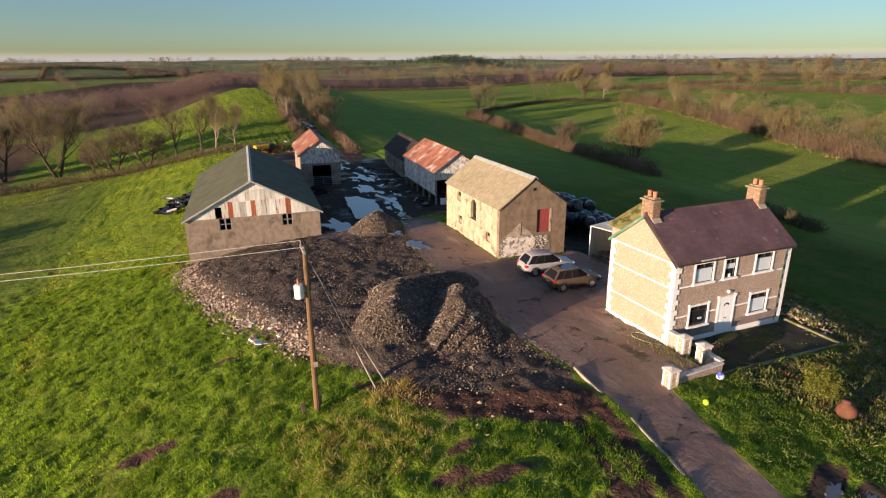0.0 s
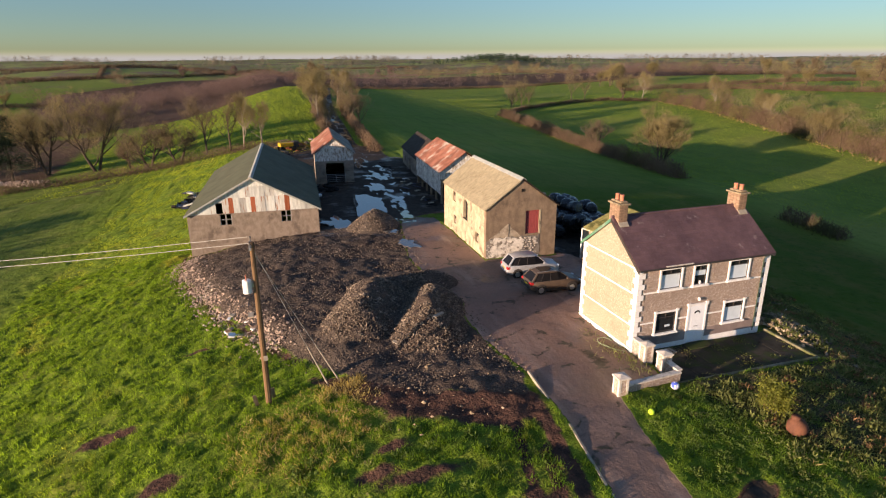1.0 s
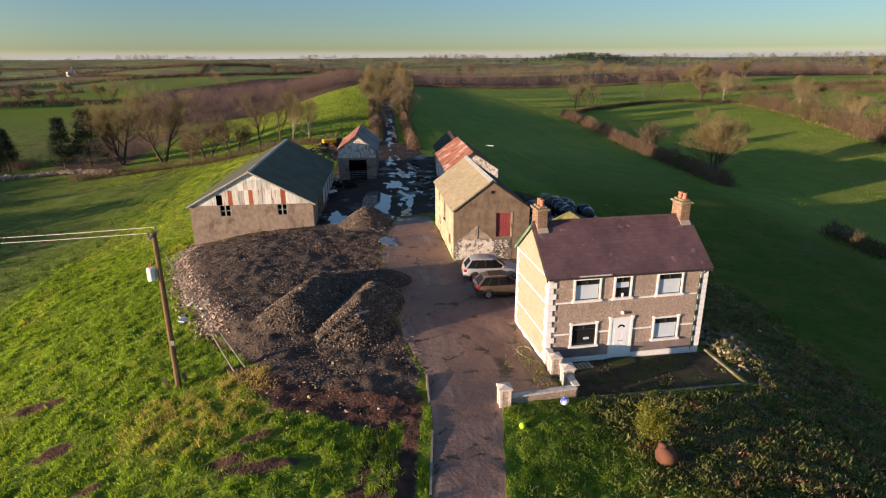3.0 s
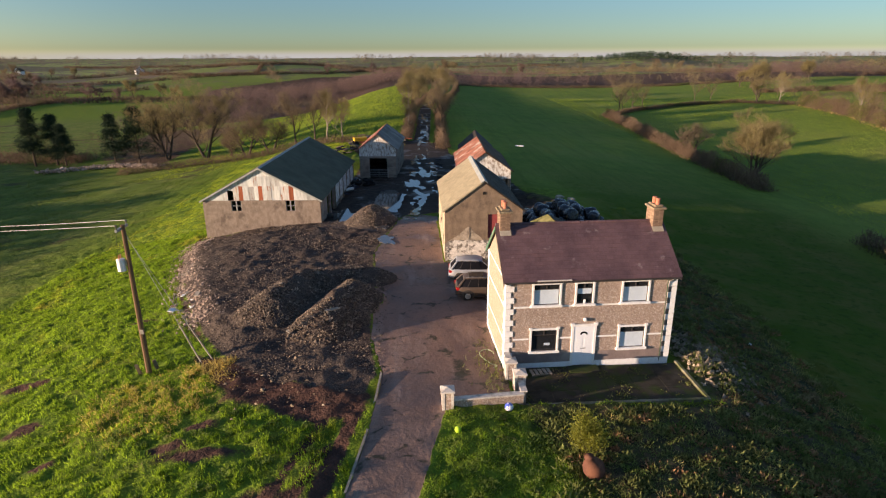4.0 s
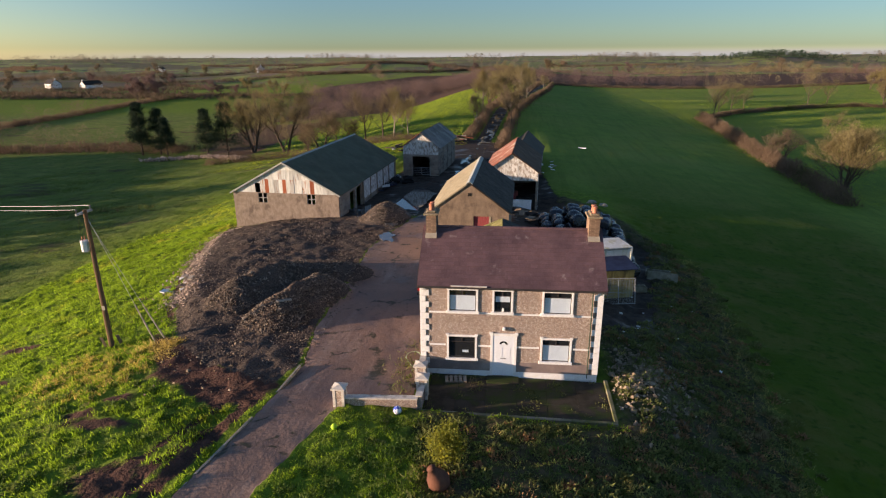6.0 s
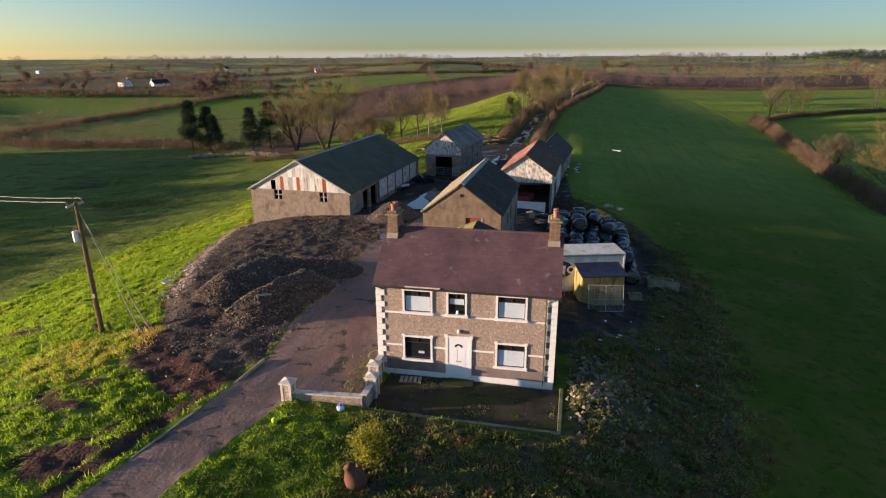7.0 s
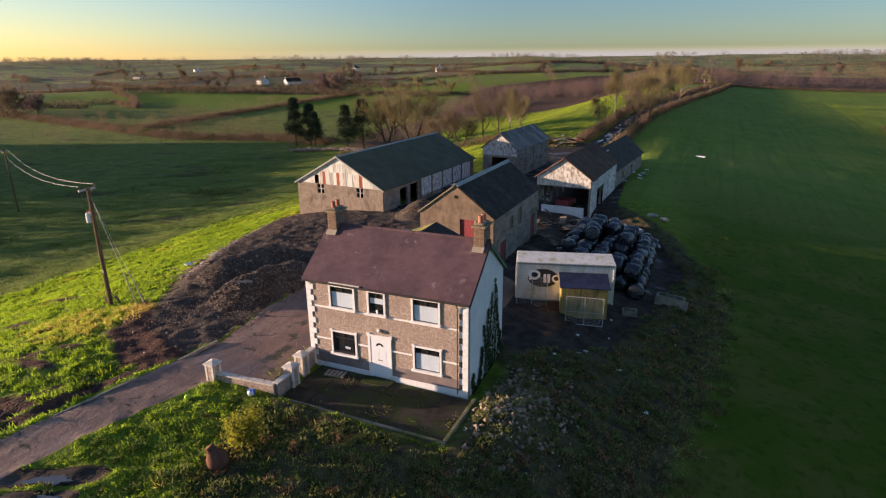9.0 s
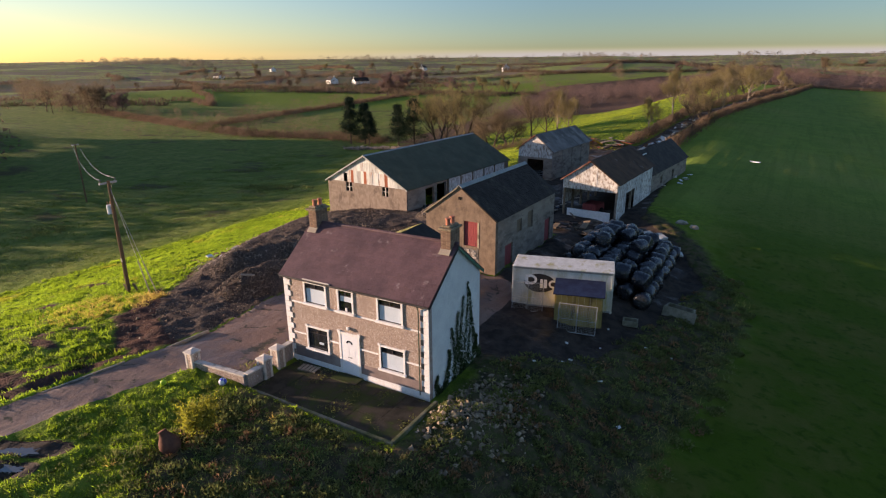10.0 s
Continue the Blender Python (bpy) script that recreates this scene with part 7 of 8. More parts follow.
for y in (-0.52, 0.52):
    wire((3.08, 24.5 + y, 7.5), (-64.07, 57.0 + y, 1.6), 1.3, 0.011)
wire((3.15, 24.5, 7.15), (6.0, 24.35, -0.2), 0.0, 0.011, "taut steel stay wire of the power pole")
wire((3.15, 24.5, 6.95), (6.55, 24.5, -0.1), 0.0, 0.011, "taut steel stay wire of the power pole")
for a, b in (((3.15, 24.5, 7.15), (6.0, 24.35, -0.2)), ((3.15, 24.5, 6.95), (6.55, 24.5, -0.1))):
    bm = bmesh.new()
    tube(bm, [Vector(b).lerp(Vector(a), f) for f in (0.02, 0.30)], [0.045, 0.04], 6)
    tagged(part("stay_guard", bm, M["kerb"]), "pale timber guard strapped round a stay wire", "guard", "stay wire guards")
for k, (x, y, w) in enumerate(((2.6, 24.75, 8), (3.4, 25.0, 25))):
    b = thing("leaning_plank", pose(x, y, ground(x, y) - 0.1, 12, -10, w), "short weathered plank leaning by the pole", "plank")
    part("board", boxed(-0.09, -0.02, 0, 0.09, 0.02, 0.75, 0.005), M["timber"], b)


# ---- cars ----
def car(m, paint, label, height, length):
    c = thing("car", m, label, "car", "parked cars")
    Lh, wd = length / 2, 0.93
    belt = 1.06 if height > 1.7 else 1.02
    stations = [(-Lh, 0.50, 0.80, 0.82), (-Lh + 0.06, 0.38, belt - 0.02, 0.88), (-Lh + 0.5, 0.30, belt + 0.03, wd), (-0.6, 0.28, belt + 0.02, wd), (0.7, 0.28, belt, wd),
                (1.25, 0.28, belt - 0.02, wd), (Lh - 0.45, 0.32, belt - 0.12, 0.90), (Lh - 0.08, 0.36, belt - 0.24, 0.80), (Lh, 0.45, belt - 0.38, 0.70)]
    bm = bmesh.new()
    rings = []
    for x, lo, hi, w in stations:
        mid = (lo + hi) / 2
        half = [(0, lo), (w * 0.86, lo), (w * 0.97, lo + 0.10), (w, mid), (w * 0.985, hi - 0.12), (w * 0.93, hi - 0.02), (w * 0.75, hi + 0.015), (0, hi + 0.03)]
        full = half + [(-y, z) for y, z in half[-2:0:-1]]
        rings.append([bm.verts.new((x, y, z)) for y, z in full])
    n = len(rings[0])
    for r, s in zip(rings, rings[1:]):
        for k in range(n):
            bm.faces.new((r[k], r[(k + 1) % n], s[(k + 1) % n], s[k]))
    bm.faces.new(rings[0][::-1])
    bm.faces.new(rings[-1])
    bmesh.ops.recalc_face_normals(bm, faces=bm.faces)
    body = part("body", bm, paint, c, smooth_faces=True)
    # cabin
    H = height
    low = [(-Lh + 0.12, 0.80), (-Lh + 0.9, 0.875), (0.25, 0.875), (1.20, 0.78)]
    top = [(-Lh + 0.62, 0.58), (-Lh + 1.25, 0.66), (0.0, 0.67), (0.34, 0.60)]
    zt = [H - 0.10, H - 0.01, H - 0.01, H - 0.09]
    bm = bmesh.new()
    lo_v = [[bm.verts.new((x, sg * y, belt)) for x, y in low] for sg in (-1, 1)]
    hi_v = [[bm.verts.new((x, sg * y, z)) for (x, y), z in zip(top, zt)] for sg in (-1, 1)]
    for sd in (0, 1):
        for k in range(3):
            bm.faces.new((lo_v[sd][k], lo_v[sd][k + 1], hi_v[sd][k + 1], hi_v[sd][k]))
    for k in range(3):
        bm.faces.new((hi_v[0][k], hi_v[0][k + 1], hi_v[1][k + 1], hi_v[1][k]))
    bm.faces.new((lo_v[0][0], hi_v[0][0], hi_v[1][0], lo_v[1][0]))
    bm.faces.new((lo_v[0][3], lo_v[1][3], hi_v[1][3], hi_v[0][3]))
    bmesh.ops.recalc_face_normals(bm, faces=bm.faces)
    bmesh.ops.bevel(bm, geom=list(bm.edges), offset=0.035, segments=2, affect='EDGES')
    part("glasshouse", bm, M["car_glass"], c, "dark tinted windows all round")

    def on(sd, k, f, g):
        a = Vector((low[k][0], sd * low[k][1], belt)).lerp(Vector((low[k + 1][0], sd * low[k + 1][1], belt)), f)
        b = Vector((top[k][0], sd * top[k][1], zt[k])).lerp(Vector((top[k + 1][0], sd * top[k + 1][1], zt[k + 1])), f)
        return a.lerp(b, g)
    bm = bmesh.new()
    rows = []
    for (x, y), z in zip([(top[0][0] - 0.06, top[0][1])] + top + [(top[3][0] + 0.05, top[3][1] - 0.02)], [zt[0] - 0.05] + zt + [zt[3] - 0.03]):
        rows.append([bm.verts.new((x, s * (y + 0.03), z + dz)) for s, dz in ((-1, -0.07), (-0.93, 0.012), (-0.5, 0.03), (0.5, 0.03), (0.93, 0.012), (1, -0.07))])
    for r, q in zip(rows, rows[1:]):
        for k in range(5):
            bm.faces.new((r[k], q[k], q[k + 1], r[k + 1]))
    bmesh.ops.recalc_face_normals(bm, faces=bm.faces)
    bmesh.ops.solidify(bm, geom=list(bm.faces), thickness=0.02)
    part("roof", bm, paint, c, smooth_faces=True)
    for sd in (-1, 1):
        for k, f, w in ((0, 0.08, 0.10), (0, 0.93, 0.02), (1, 0.5, 0.02), (2, 0.95, 0.03)):
            bm = bmesh.new()
            tube(bm, [on(sd, k, f, 0.0), on(sd, k, f, 0.97)], [w, w * 0.7], 6)
            part("pillar", bm, paint if k == 2 or f < 0.5 and k == 0 else M["frame_dark"], c)
    if height < 1.72:
        part("sunroof", boxed(-1.2, -0.48, H + 0.0, -0.1, 0.48, H + 0.034, 0.004), M["glass_dark"], c)
    for sd in (-1, 1):
        part("tail_light", boxed(-Lh - 0.012, sd * 0.74 - 0.15, 0.76, -Lh + 0.3, sd * 0.74 + 0.15, 1.0, 0.04), M["lamp_red"], c, "red tail light")
        part("headlight", boxed(Lh - 0.28, sd * 0.62 - 0.15, belt - 0.34, Lh - 0.03, sd * 0.62 + 0.15, belt - 0.20, 0.02), M["blind"], c)
        part("mirror", boxed(0.78, sd * 0.98 - 0.09, belt + 0.02, 0.95, sd * 0.98 + 0.09, belt + 0.18, 0.03), paint, c)
        part("sill", boxed(-1.0, sd * 0.90 - 0.045, 0.26, 1.0, sd * 0.90 + 0.045, 0.36, 0.01), M["frame_dark"], c)
        bm = bmesh.new()
        tube(bm, [(-Lh + 0.6, sd * 0.6, H - 0.0), (-1.0, sd * 0.62, H + 0.045), (0.1, sd * 0.62, H + 0.03)], [0.016] * 3, 5)
        part("roof_rail", bm, M["metal_grey"], c)
        for x in (-Lh + 0.88, Lh - 0.92):
            bm = bmesh.new()
            tube(bm, [(x, sd * 0.945, 0.37), (x, sd * 0.958, 0.37)], [0.45, 0.43], 20)
            part("wheel_arch", bm, M["frame_dark"], c)
            w = new("wheel")
            w.parent = c
            bm = bmesh.new()
            tube(bm, [(x, sd * 0.72, 0.34), (x, sd * 0.75, 0.34), (x, sd * 0.95, 0.34), (x, sd * 0.975, 0.34)], [0.31, 0.35, 0.35, 0.31], 20)
            part("tyre", bm, M["tyre"], w)
            bm = bmesh.new()
            tube(bm, [(x, sd * 0.97, 0.34), (x, sd * 0.985, 0.34)], [0.235, 0.21], 14)
            part("rim", bm, M["metal_grey"], w)
    part("bumper", boxed(-Lh - 0.05, -0.82, 0.42, -Lh + 0.1, 0.82, 0.62, 0.03), M["frame_dark"] if height < 1.72 else paint, c)
    part("number_plate", boxed(-Lh - 0.02, -0.26, 0.70, -Lh + 0.02, 0.26, 0.81), M["plate"], c, "plain yellow rear plate")
    return c


M["paint_silver"] = surf("silver_car_paint", (0.46, 0.455, 0.46), (0.40, 0.395, 0.40), (0.22, 0.19, 0.16), scale=2, rough=0.36, metal=0.35, relief=0.0, stain=(0.62, 0.9), gloss=0.3)
M["paint_bronze"] = surf("bronze_car_paint", (0.13, 0.094, 0.07), (0.11, 0.08, 0.06), (0.09, 0.075, 0.06), scale=2, rough=0.36, metal=0.35, relief=0.0, stain=(0.62, 0.9), gloss=0.3)
M["lamp_red"] = surf("red_lamp_plastic", (0.40, 0.02, 0.02), (0.33, 0.02, 0.02), rough=0.25, relief=0, gloss=0.3)
M["plate"] = surf("yellow_plate", (0.60, 0.45, 0.05), (0.55, 0.41, 0.05), rough=0.4, relief=0)
car(pose(21.73, 34.95, 0.13, 0, 0, -4) @ Matrix.Scale(0.865, 4), M["paint_silver"], "silver estate SUV parked by the stone barn", 1.78, 4.6)
car(pose(21.83, 31.75, 0.15, 0, 0, -1) @ Matrix.Scale(0.86, 4), M["paint_bronze"], "bronze-brown crossover SUV parked beside the house", 1.68, 4.4)


# ---- box body, cage and bales behind the house ----
M["box_white"] = surf("dirty_white_panel", (0.76, 0.73, 0.66), (0.63, 0.60, 0.52), (0.48, 0.42, 0.20), scale=1.3, rough=0.6, stretch=(1.6, 1, 0.4), relief=0.05, stain=(0.5, 0.68), stain_scale=0.9)
M["ply_yellow"] = surf("yellowed_board", (0.40, 0.31, 0.11), (0.30, 0.225, 0.08), (0.17, 0.13, 0.06), scale=1.4, rough=0.7, stretch=(3, 3, 0.6), piece=0.12)
M["blue_sheet"] = surf("dark_blue_sheet", (0.035, 0.045, 0.085), (0.025, 0.03, 0.06), (0.08, 0.08, 0.08), scale=2, rough=0.5, relief=0.3)


def box_body():
    b = thing("lorry_box", pose(28.2, 35.75, -0.62, 0, 0, 16), "old white lorry box body used as a store", "store")
    L, D, H = 6.35, 2.3, 2.75
    part("side_panel", boxed(0, 0, 0.1, L, 0.06, H), M["box_white"], b, "dirty white panel with yellow-green stains")
    part("side_panel", boxed(0, D - 0.06, 0.1, L, D, H), M["box_white"], b)
    part("end_panel", boxed(L - 0.06, 0.06, 0.1, L, D - 0.06, H), M["box_white"], b)
    part("deck", boxed(0, 0.06, 0.1, L - 0.06, D - 0.06, 0.2), M["timber"], b)
    part("roof", boxed(-0.03, -0.03, H, L + 0.03, D + 0.03, H + 0.07, 0.02), M["box_white"], b, "stained whitish sheet roof")
    for z in (0.1, H - 0.1):
        part("rail", boxed(-0.03, -0.03, z, L + 0.03, 0.0, z + 0.1), M["metal_grey"], b)
    for u in (0.0, L - 0.08):
        part("corner_post", boxed(u - 0.02, -0.035, 0.05, u + 0.09, 0.0, H), M["box_white"], b)
    for y in (0.02, D - 0.1):
        part("door_post", boxed(-0.05, y, 0.05, 0.0, y + 0.09, H), M["white_paint"], b)
    part("bearer", boxed(0.5, 0.2, -0.4, 0.7, D - 0.2, 0.1), M["timber"], b)
    part("bearer", boxed(L - 0.9, 0.2, -0.8, L - 0.7, D - 0.2, 0.1), M["timber"], b)
    # faded dark emblem, drawn as plain shapes
    bm = bmesh.new()
    out = [(1.75 + 1.0 * math.cos(a), 1.74 + 0.64 * math.sin(a)) for a in np.linspace(0, 2 * math.pi, 28, endpoint=False)]
    prism(bm, out, -0.012, -0.002)
    part("emblem", bm, M["frame_dark"], b, "dark oval emblem on the panel")
    def pale_ring(cx, cz, a, b, t):
        bm = bmesh.new()
        angles = np.linspace(0, 2 * math.pi, 20, endpoint=False)
        rings = [[bm.verts.new((cx + (a - d) * math.cos(q), y, cz + (b - d) * math.sin(q))) for q in angles] for d, y in ((0, -0.012), (0, -0.026), (t, -0.026), (t, -0.012))]
        for r0, r1 in zip(rings, rings[1:] + rings[:1]):
            for q in range(20):
                bm.faces.new((r0[q], r0[(q + 1) % 20], r1[(q + 1) % 20], r1[q]))
        bmesh.ops.recalc_face_normals(bm, faces=bm.faces)
        part("emblem_ring", bm, M["white_paint"], b_box)
    b_box = b
    pale_ring(1.18, 1.95, 0.40, 0.34, 0.16)
    pale_ring(2.62, 1.72, 0.30, 0.28, 0.13)
    for cx, w0, z0, z1 in ((0.82, 0.18, 1.58, 2.24), (1.78, 0.18, 1.42, 2.02), (2.02, 0.2, 1.42, 2.02)):
        part("emblem_bar", boxed(cx, -0.024, z0, cx + w0, -0.012, z1, 0.004), M["white_paint"], b)
    for k in range(9):
        rng = random.Random(k)
        part("log", boxed(-0.02, 0.25 + (k % 5) * 0.36, 0.2 + (k // 5) * 0.3, 0.9, 0.55 + (k % 5) * 0.36, 0.45 + (k // 5) * 0.3, 0.05), M["timber"], b)
    return b


box_body()


M["panel_frame"] = surf("dull_galvanised_frame", (0.42, 0.42, 0.41), (0.34, 0.34, 0.33), (0.25, 0.2, 0.15), scale=4, rough=0.6, relief=0.05)


def cage():
    c = thing("dog_run", pose(31.5, 34.85, -0.85, 0, 0, 16), "lean-to kennel of yellowed boards with steel mesh panels", "kennel")
    W, D, H = 2.8, 1.7, 2.2
    for k in range(8):
        a = k * W / 8
        part("board", boxed(a, 0.0, 0.0, a + W / 8 - 0.01, 0.05, H - 0.05), M["ply_yellow"], c)
    for k in range(4):
        part("board", boxed(W, 0.05 + k * D / 4, 0.0, W + 0.05, 0.05 + (k + 1) * D / 4 - 0.01, H), M["ply_yellow"], c)
        part("board", boxed(-0.05, 0.05 + k * D / 4, 0.0, 0.0, 0.05 + (k + 1) * D / 4 - 0.01, H), M["ply_yellow"], c)
    bm = bmesh.new()
    prism(bm, [(-0.3, H - 0.08), (D, H + 0.22), (D, H + 0.27), (-0.3, H - 0.03)], -0.15, W + 0.15, 'x')
    part("roof", bm, M["blue_sheet"], c, "sagging dark blue sheet roof")

    def panel(m, w, h, label):
        p = thing("mesh_panel", m, label, "panel", "steel mesh panels")
        for q in ((0, 0, w, 0.04), (0, h - 0.04, w, h), (0, 0.04, 0.04, h - 0.04), (w - 0.04, 0.04, w, h - 0.04), (w / 2 - 0.02, 0.04, w / 2 + 0.02, h - 0.04), (0.04, h * 0.45, w / 2 - 0.02, h * 0.45 + 0.03), (w / 2 + 0.02, h * 0.45, w - 0.04, h * 0.45 + 0.03)):
            part("bar", boxed(q[0], -0.015, q[1], q[2], 0.015, q[3]), M["panel_frame"], p)
        bm = bmesh.new()
        for k in range(1, int(w / 0.1)):
            box(bm, k * 0.1 - 0.004, -0.004, 0.04, k * 0.1 + 0.004, 0.004, h - 0.04)
        for k in range(1, int(h / 0.1)):
            box(bm, 0.04, -0.004, k * 0.1 - 0.004, w - 0.04, 0.004, k * 0.1 + 0.004)
        part("mesh", bm, M["metal_grey"], p)
    panel(pose(31.95, 34.05, -0.85, -14, 0, 10), 2.3, 1.75, "white framed steel mesh panel leaning on the kennel")
    panel(pose(28.45, 35.1, -0.62, -8, 0, 14), 2.0, 1.95, "white framed steel mesh panel leaning on the box")


cage()


def bale_mesh():
    bm = bmesh.new()
    n = 18
    prof = [(0.0, 0.55), (0.35, 0.57), (0.5, 0.545), (0.585, 0.47), (0.62, 0.3), (0.625, 0.0), (0.62, -0.3), (0.585, -0.47), (0.5, -0.545), (0.35, -0.57), (0.0, -0.55)]
    rings = []
    for r, x in prof[1:-1]:
        rings.append([bm.verts.new((x + 0.025 * bumpy(k * 0.9, r * 4, x * 3), r * (1 + 0.06 * bumpy(k * 0.7, x * 3, 2)) * math.cos(2 * math.pi * k / n),
                                    r * (1 + 0.06 * bumpy(k * 0.7, x * 3, 2)) * math.sin(2 * math.pi * k / n) * 0.97)) for k in range(n)])
    for a, b in zip(rings, rings[1:]):
        for k in range(n):
            bm.faces.new((a[k], a[(k + 1) % n], b[(k + 1) % n], b[k]))
    bm.faces.new(rings[0][::-1])
    bm.faces.new(rings[-1])
    bmesh.ops.recalc_face_normals(bm, faces=bm.faces)
    me = bpy.data.meshes.new("bale")
    bm.to_mesh(me)
    bm.free()
    me.materials.append(M["wrap"])
    me.polygons.foreach_set("use_smooth", np.ones(len(me.polygons), bool))
    return me


BALE = bale_mesh()
rng = random.Random(17)
for layer, (x0, x1, y0, y1) in enumerate(((28.4, 36.8, 41.4, 54.0), (29.2, 36.0, 42.2, 52.8), (30.6, 35.0, 45.0, 51.0))):
    ny, nx2 = int((y1 - y0) / 1.26), int((x1 - x0) / 1.24)
    for j in range(ny):
        for i in range(nx2):
            x, y = x0 + (i + 0.5) * 1.24 + rng.uniform(-0.12, 0.12), y0 + (j + 0.5) * 1.26 + rng.uniform(-0.12, 0.12)
            if (layer == 2 and rng.random() < 0.4) or (layer == 1 and rng.random() < 0.1) or x < 28.4 + 0.9 * max(0.0, 44.5 - y):
                continue
            if layer == 0 and 1 <= i < nx2 - 1 and 1 <= j < ny - 1 and rng.random() < 0.75:
                continue
            gz = ground(x, y)
            z = gz + 0.58 + layer * 0.9 + rng.uniform(-0.08, 0.06)
            o = new("silage_bale", BALE)
            o.matrix_world = pose(x, y, z, rng.uniform(0, 360), rng.uniform(-12, 12), rng.choice((0, 90, 90, 70, 110)) + rng.uniform(-20, 20)) @ Matrix.Scale(rng.uniform(0.93, 1.06), 4)
            tagged(o, "black plastic-wrapped round silage bale stacked in a heap", "bale", "heap of silage bales")


# ---- odds and ends ----
def trough(x, y, turn, L, W, H, label):
    t = thing("trough", pose(x, y, ground(x, y) - 0.05, 0, 0, turn), label, "trough", "concrete troughs")
    bm = bmesh.new()
    box(bm, 0, 0, 0, L, 0.09, H, bev=0.01)
    box(bm, 0, W - 0.09, 0, L, W, H, bev=0.01)
    box(bm, 0, 0.09, 0, 0.09, W - 0.09, H)
    box(bm, L - 0.09, 0.09, 0, L, W - 0.09, H)
    box(bm, 0.09, 0.09, 0, L - 0.09, W - 0.09, 0.12)
    part("basin", bm, M["kerb_moss"], t)


trough(34.9, 38.2, 10, 0.95, 0.65, 0.38, "small square mossy concrete trough in the weeds")
trough(36.6, 42.9, -14, 1.9, 0.8, 0.5, "long cracked concrete trough beside the bales")
p = thing("concrete_panel", pose(36.6, 42.2, ground(37.5, 42.2) - 0.12, 68, 0, -16), "broken grey concrete panel leaning by the trough", "panel")
part("slab", boxed(0, 0, 0, 2.3, 0.75, 0.1, 0.02), M["kerb_moss"], p)
M["rust_pot"] = surf("rusty_brown_clay", (0.16, 0.07, 0.042), (0.11, 0.05, 0.034), (0.20, 0.12, 0.08), scale=3, rough=0.85)
p = thing("fire_pot", pose(23.72, 13.75, ground(23.72, 13.75) - 0.06, 6, -26, 0) @ Matrix.Scale(1.25, 4), "squat rust-brown clay garden stove leaning in weeds", "pot")
bm = bmesh.new()
tube(bm, [(0, 0, 0), (0, 0, 0.1), (0, 0, 0.28), (0, 0, 0.46), (0.01, 0, 0.6), (0.02, 0, 0.74), (0.02, 0, 0.78)], [0.20, 0.29, 0.33, 0.28, 0.18, 0.12, 0.14], 16)
part("bowl", bm, M["rust_pot"], p, smooth_faces=True)
M["ball_blue"] = surf("blue_white_plastic", (0.08, 0.13, 0.55), (0.07, 0.10, 0.45), (0.75, 0.75, 0.78), scale=2, rough=0.3, relief=0, stain=(0.5, 0.52), stain_scale=3)
M["ball_lime"] = surf("lime_plastic", (0.42, 0.62, 0.04), (0.38, 0.56, 0.04), rough=0.4, relief=0)
for x, y, r, mt, lb in ((21.2, 18.15, 0.19, "ball_blue", "blue and white play ball in the grass"), (18.85, 16.65, 0.14, "ball_lime", "small lime-green ball in the grass")):
    bm = bmesh.new()
    bmesh.ops.create_uvsphere(bm, u_segments=16, v_segments=10, radius=r)
    o = tagged(part("ball", bm, M[mt], smooth_faces=True), lb, "ball")
    o.location = (x, y, ground(x, y) + r * 0.9)
bm = bmesh.new()
tube(bm, [(20.95 + 0.38 * math.cos(a), 23.6 + 0.5 * math.sin(a) - 0.55 * max(a - 4, 0), ground(20.9, 23.6) + 0.05) for a in np.linspace(0, 7.5, 26)], [0.022] * 26, 6)
M["hose"] = surf("pale_green_hose", (0.35, 0.42, 0.28), (0.28, 0.35, 0.22), rough=0.5, relief=0)
tagged(part("garden_hose", bm, M["hose"]), "pale green garden hose coiled by the gable", "hose")
p = thing("pallet", pose(22.9, 21.3, 0.14, 0, 0, 8), "small pale wooden pallet on the garden slab", "pallet")
for k in range(5):
    part("slat", boxed(k * 0.22, 0, 0.08, k * 0.22 + 0.15, 0.55, 0.10), M["kerb"], p)
for y in (0.02, 0.45):
    part("bearer", boxed(0, y, 0, 1.03, y + 0.08, 0.08), M["timber"], p)
for x, y, w, ln in ((0.2, 36.2, -32, 1.25), (12.2, 27.1, 40, 0.9), (9.9, 27.3, -50, 0.5)):
    b = thing("plank", pose(x, y, ground(x, y) + 0.06, 8, 6, w), "pale loose plank lying on the gravel", "plank")
    part("board", boxed(0, -0.1, 0, ln, 0.1, 0.05, 0.005), M["kerb"], b)

for x, y, w, ln in ((34.4, 61.6, 20, 1.1), (35.6, 61.1, -35, 0.95)):
    bm = bmesh.new()
    bmesh.ops.create_icosphere(bm, subdivisions=3, radius=0.5)
    for v in bm.verts:
        v.co *= 1 + 0.45 * bumpy(v.co.x * 3 + x, v.co.y * 3, v.co.z * 4)
        v.co = Vector((v.co.x * ln, v.co.y * 0.6, max(v.co.z * 0.5, -0.12)))
    b = tagged(part("feed_bag", bm, M["kerb"], smooth_faces=True), "crumpled pale feed bag lying in weeds by the bales", "bag", "feed bags")
    b.matrix_world = pose(x, y, ground(x, y) + 0.1, 0, 0, w)


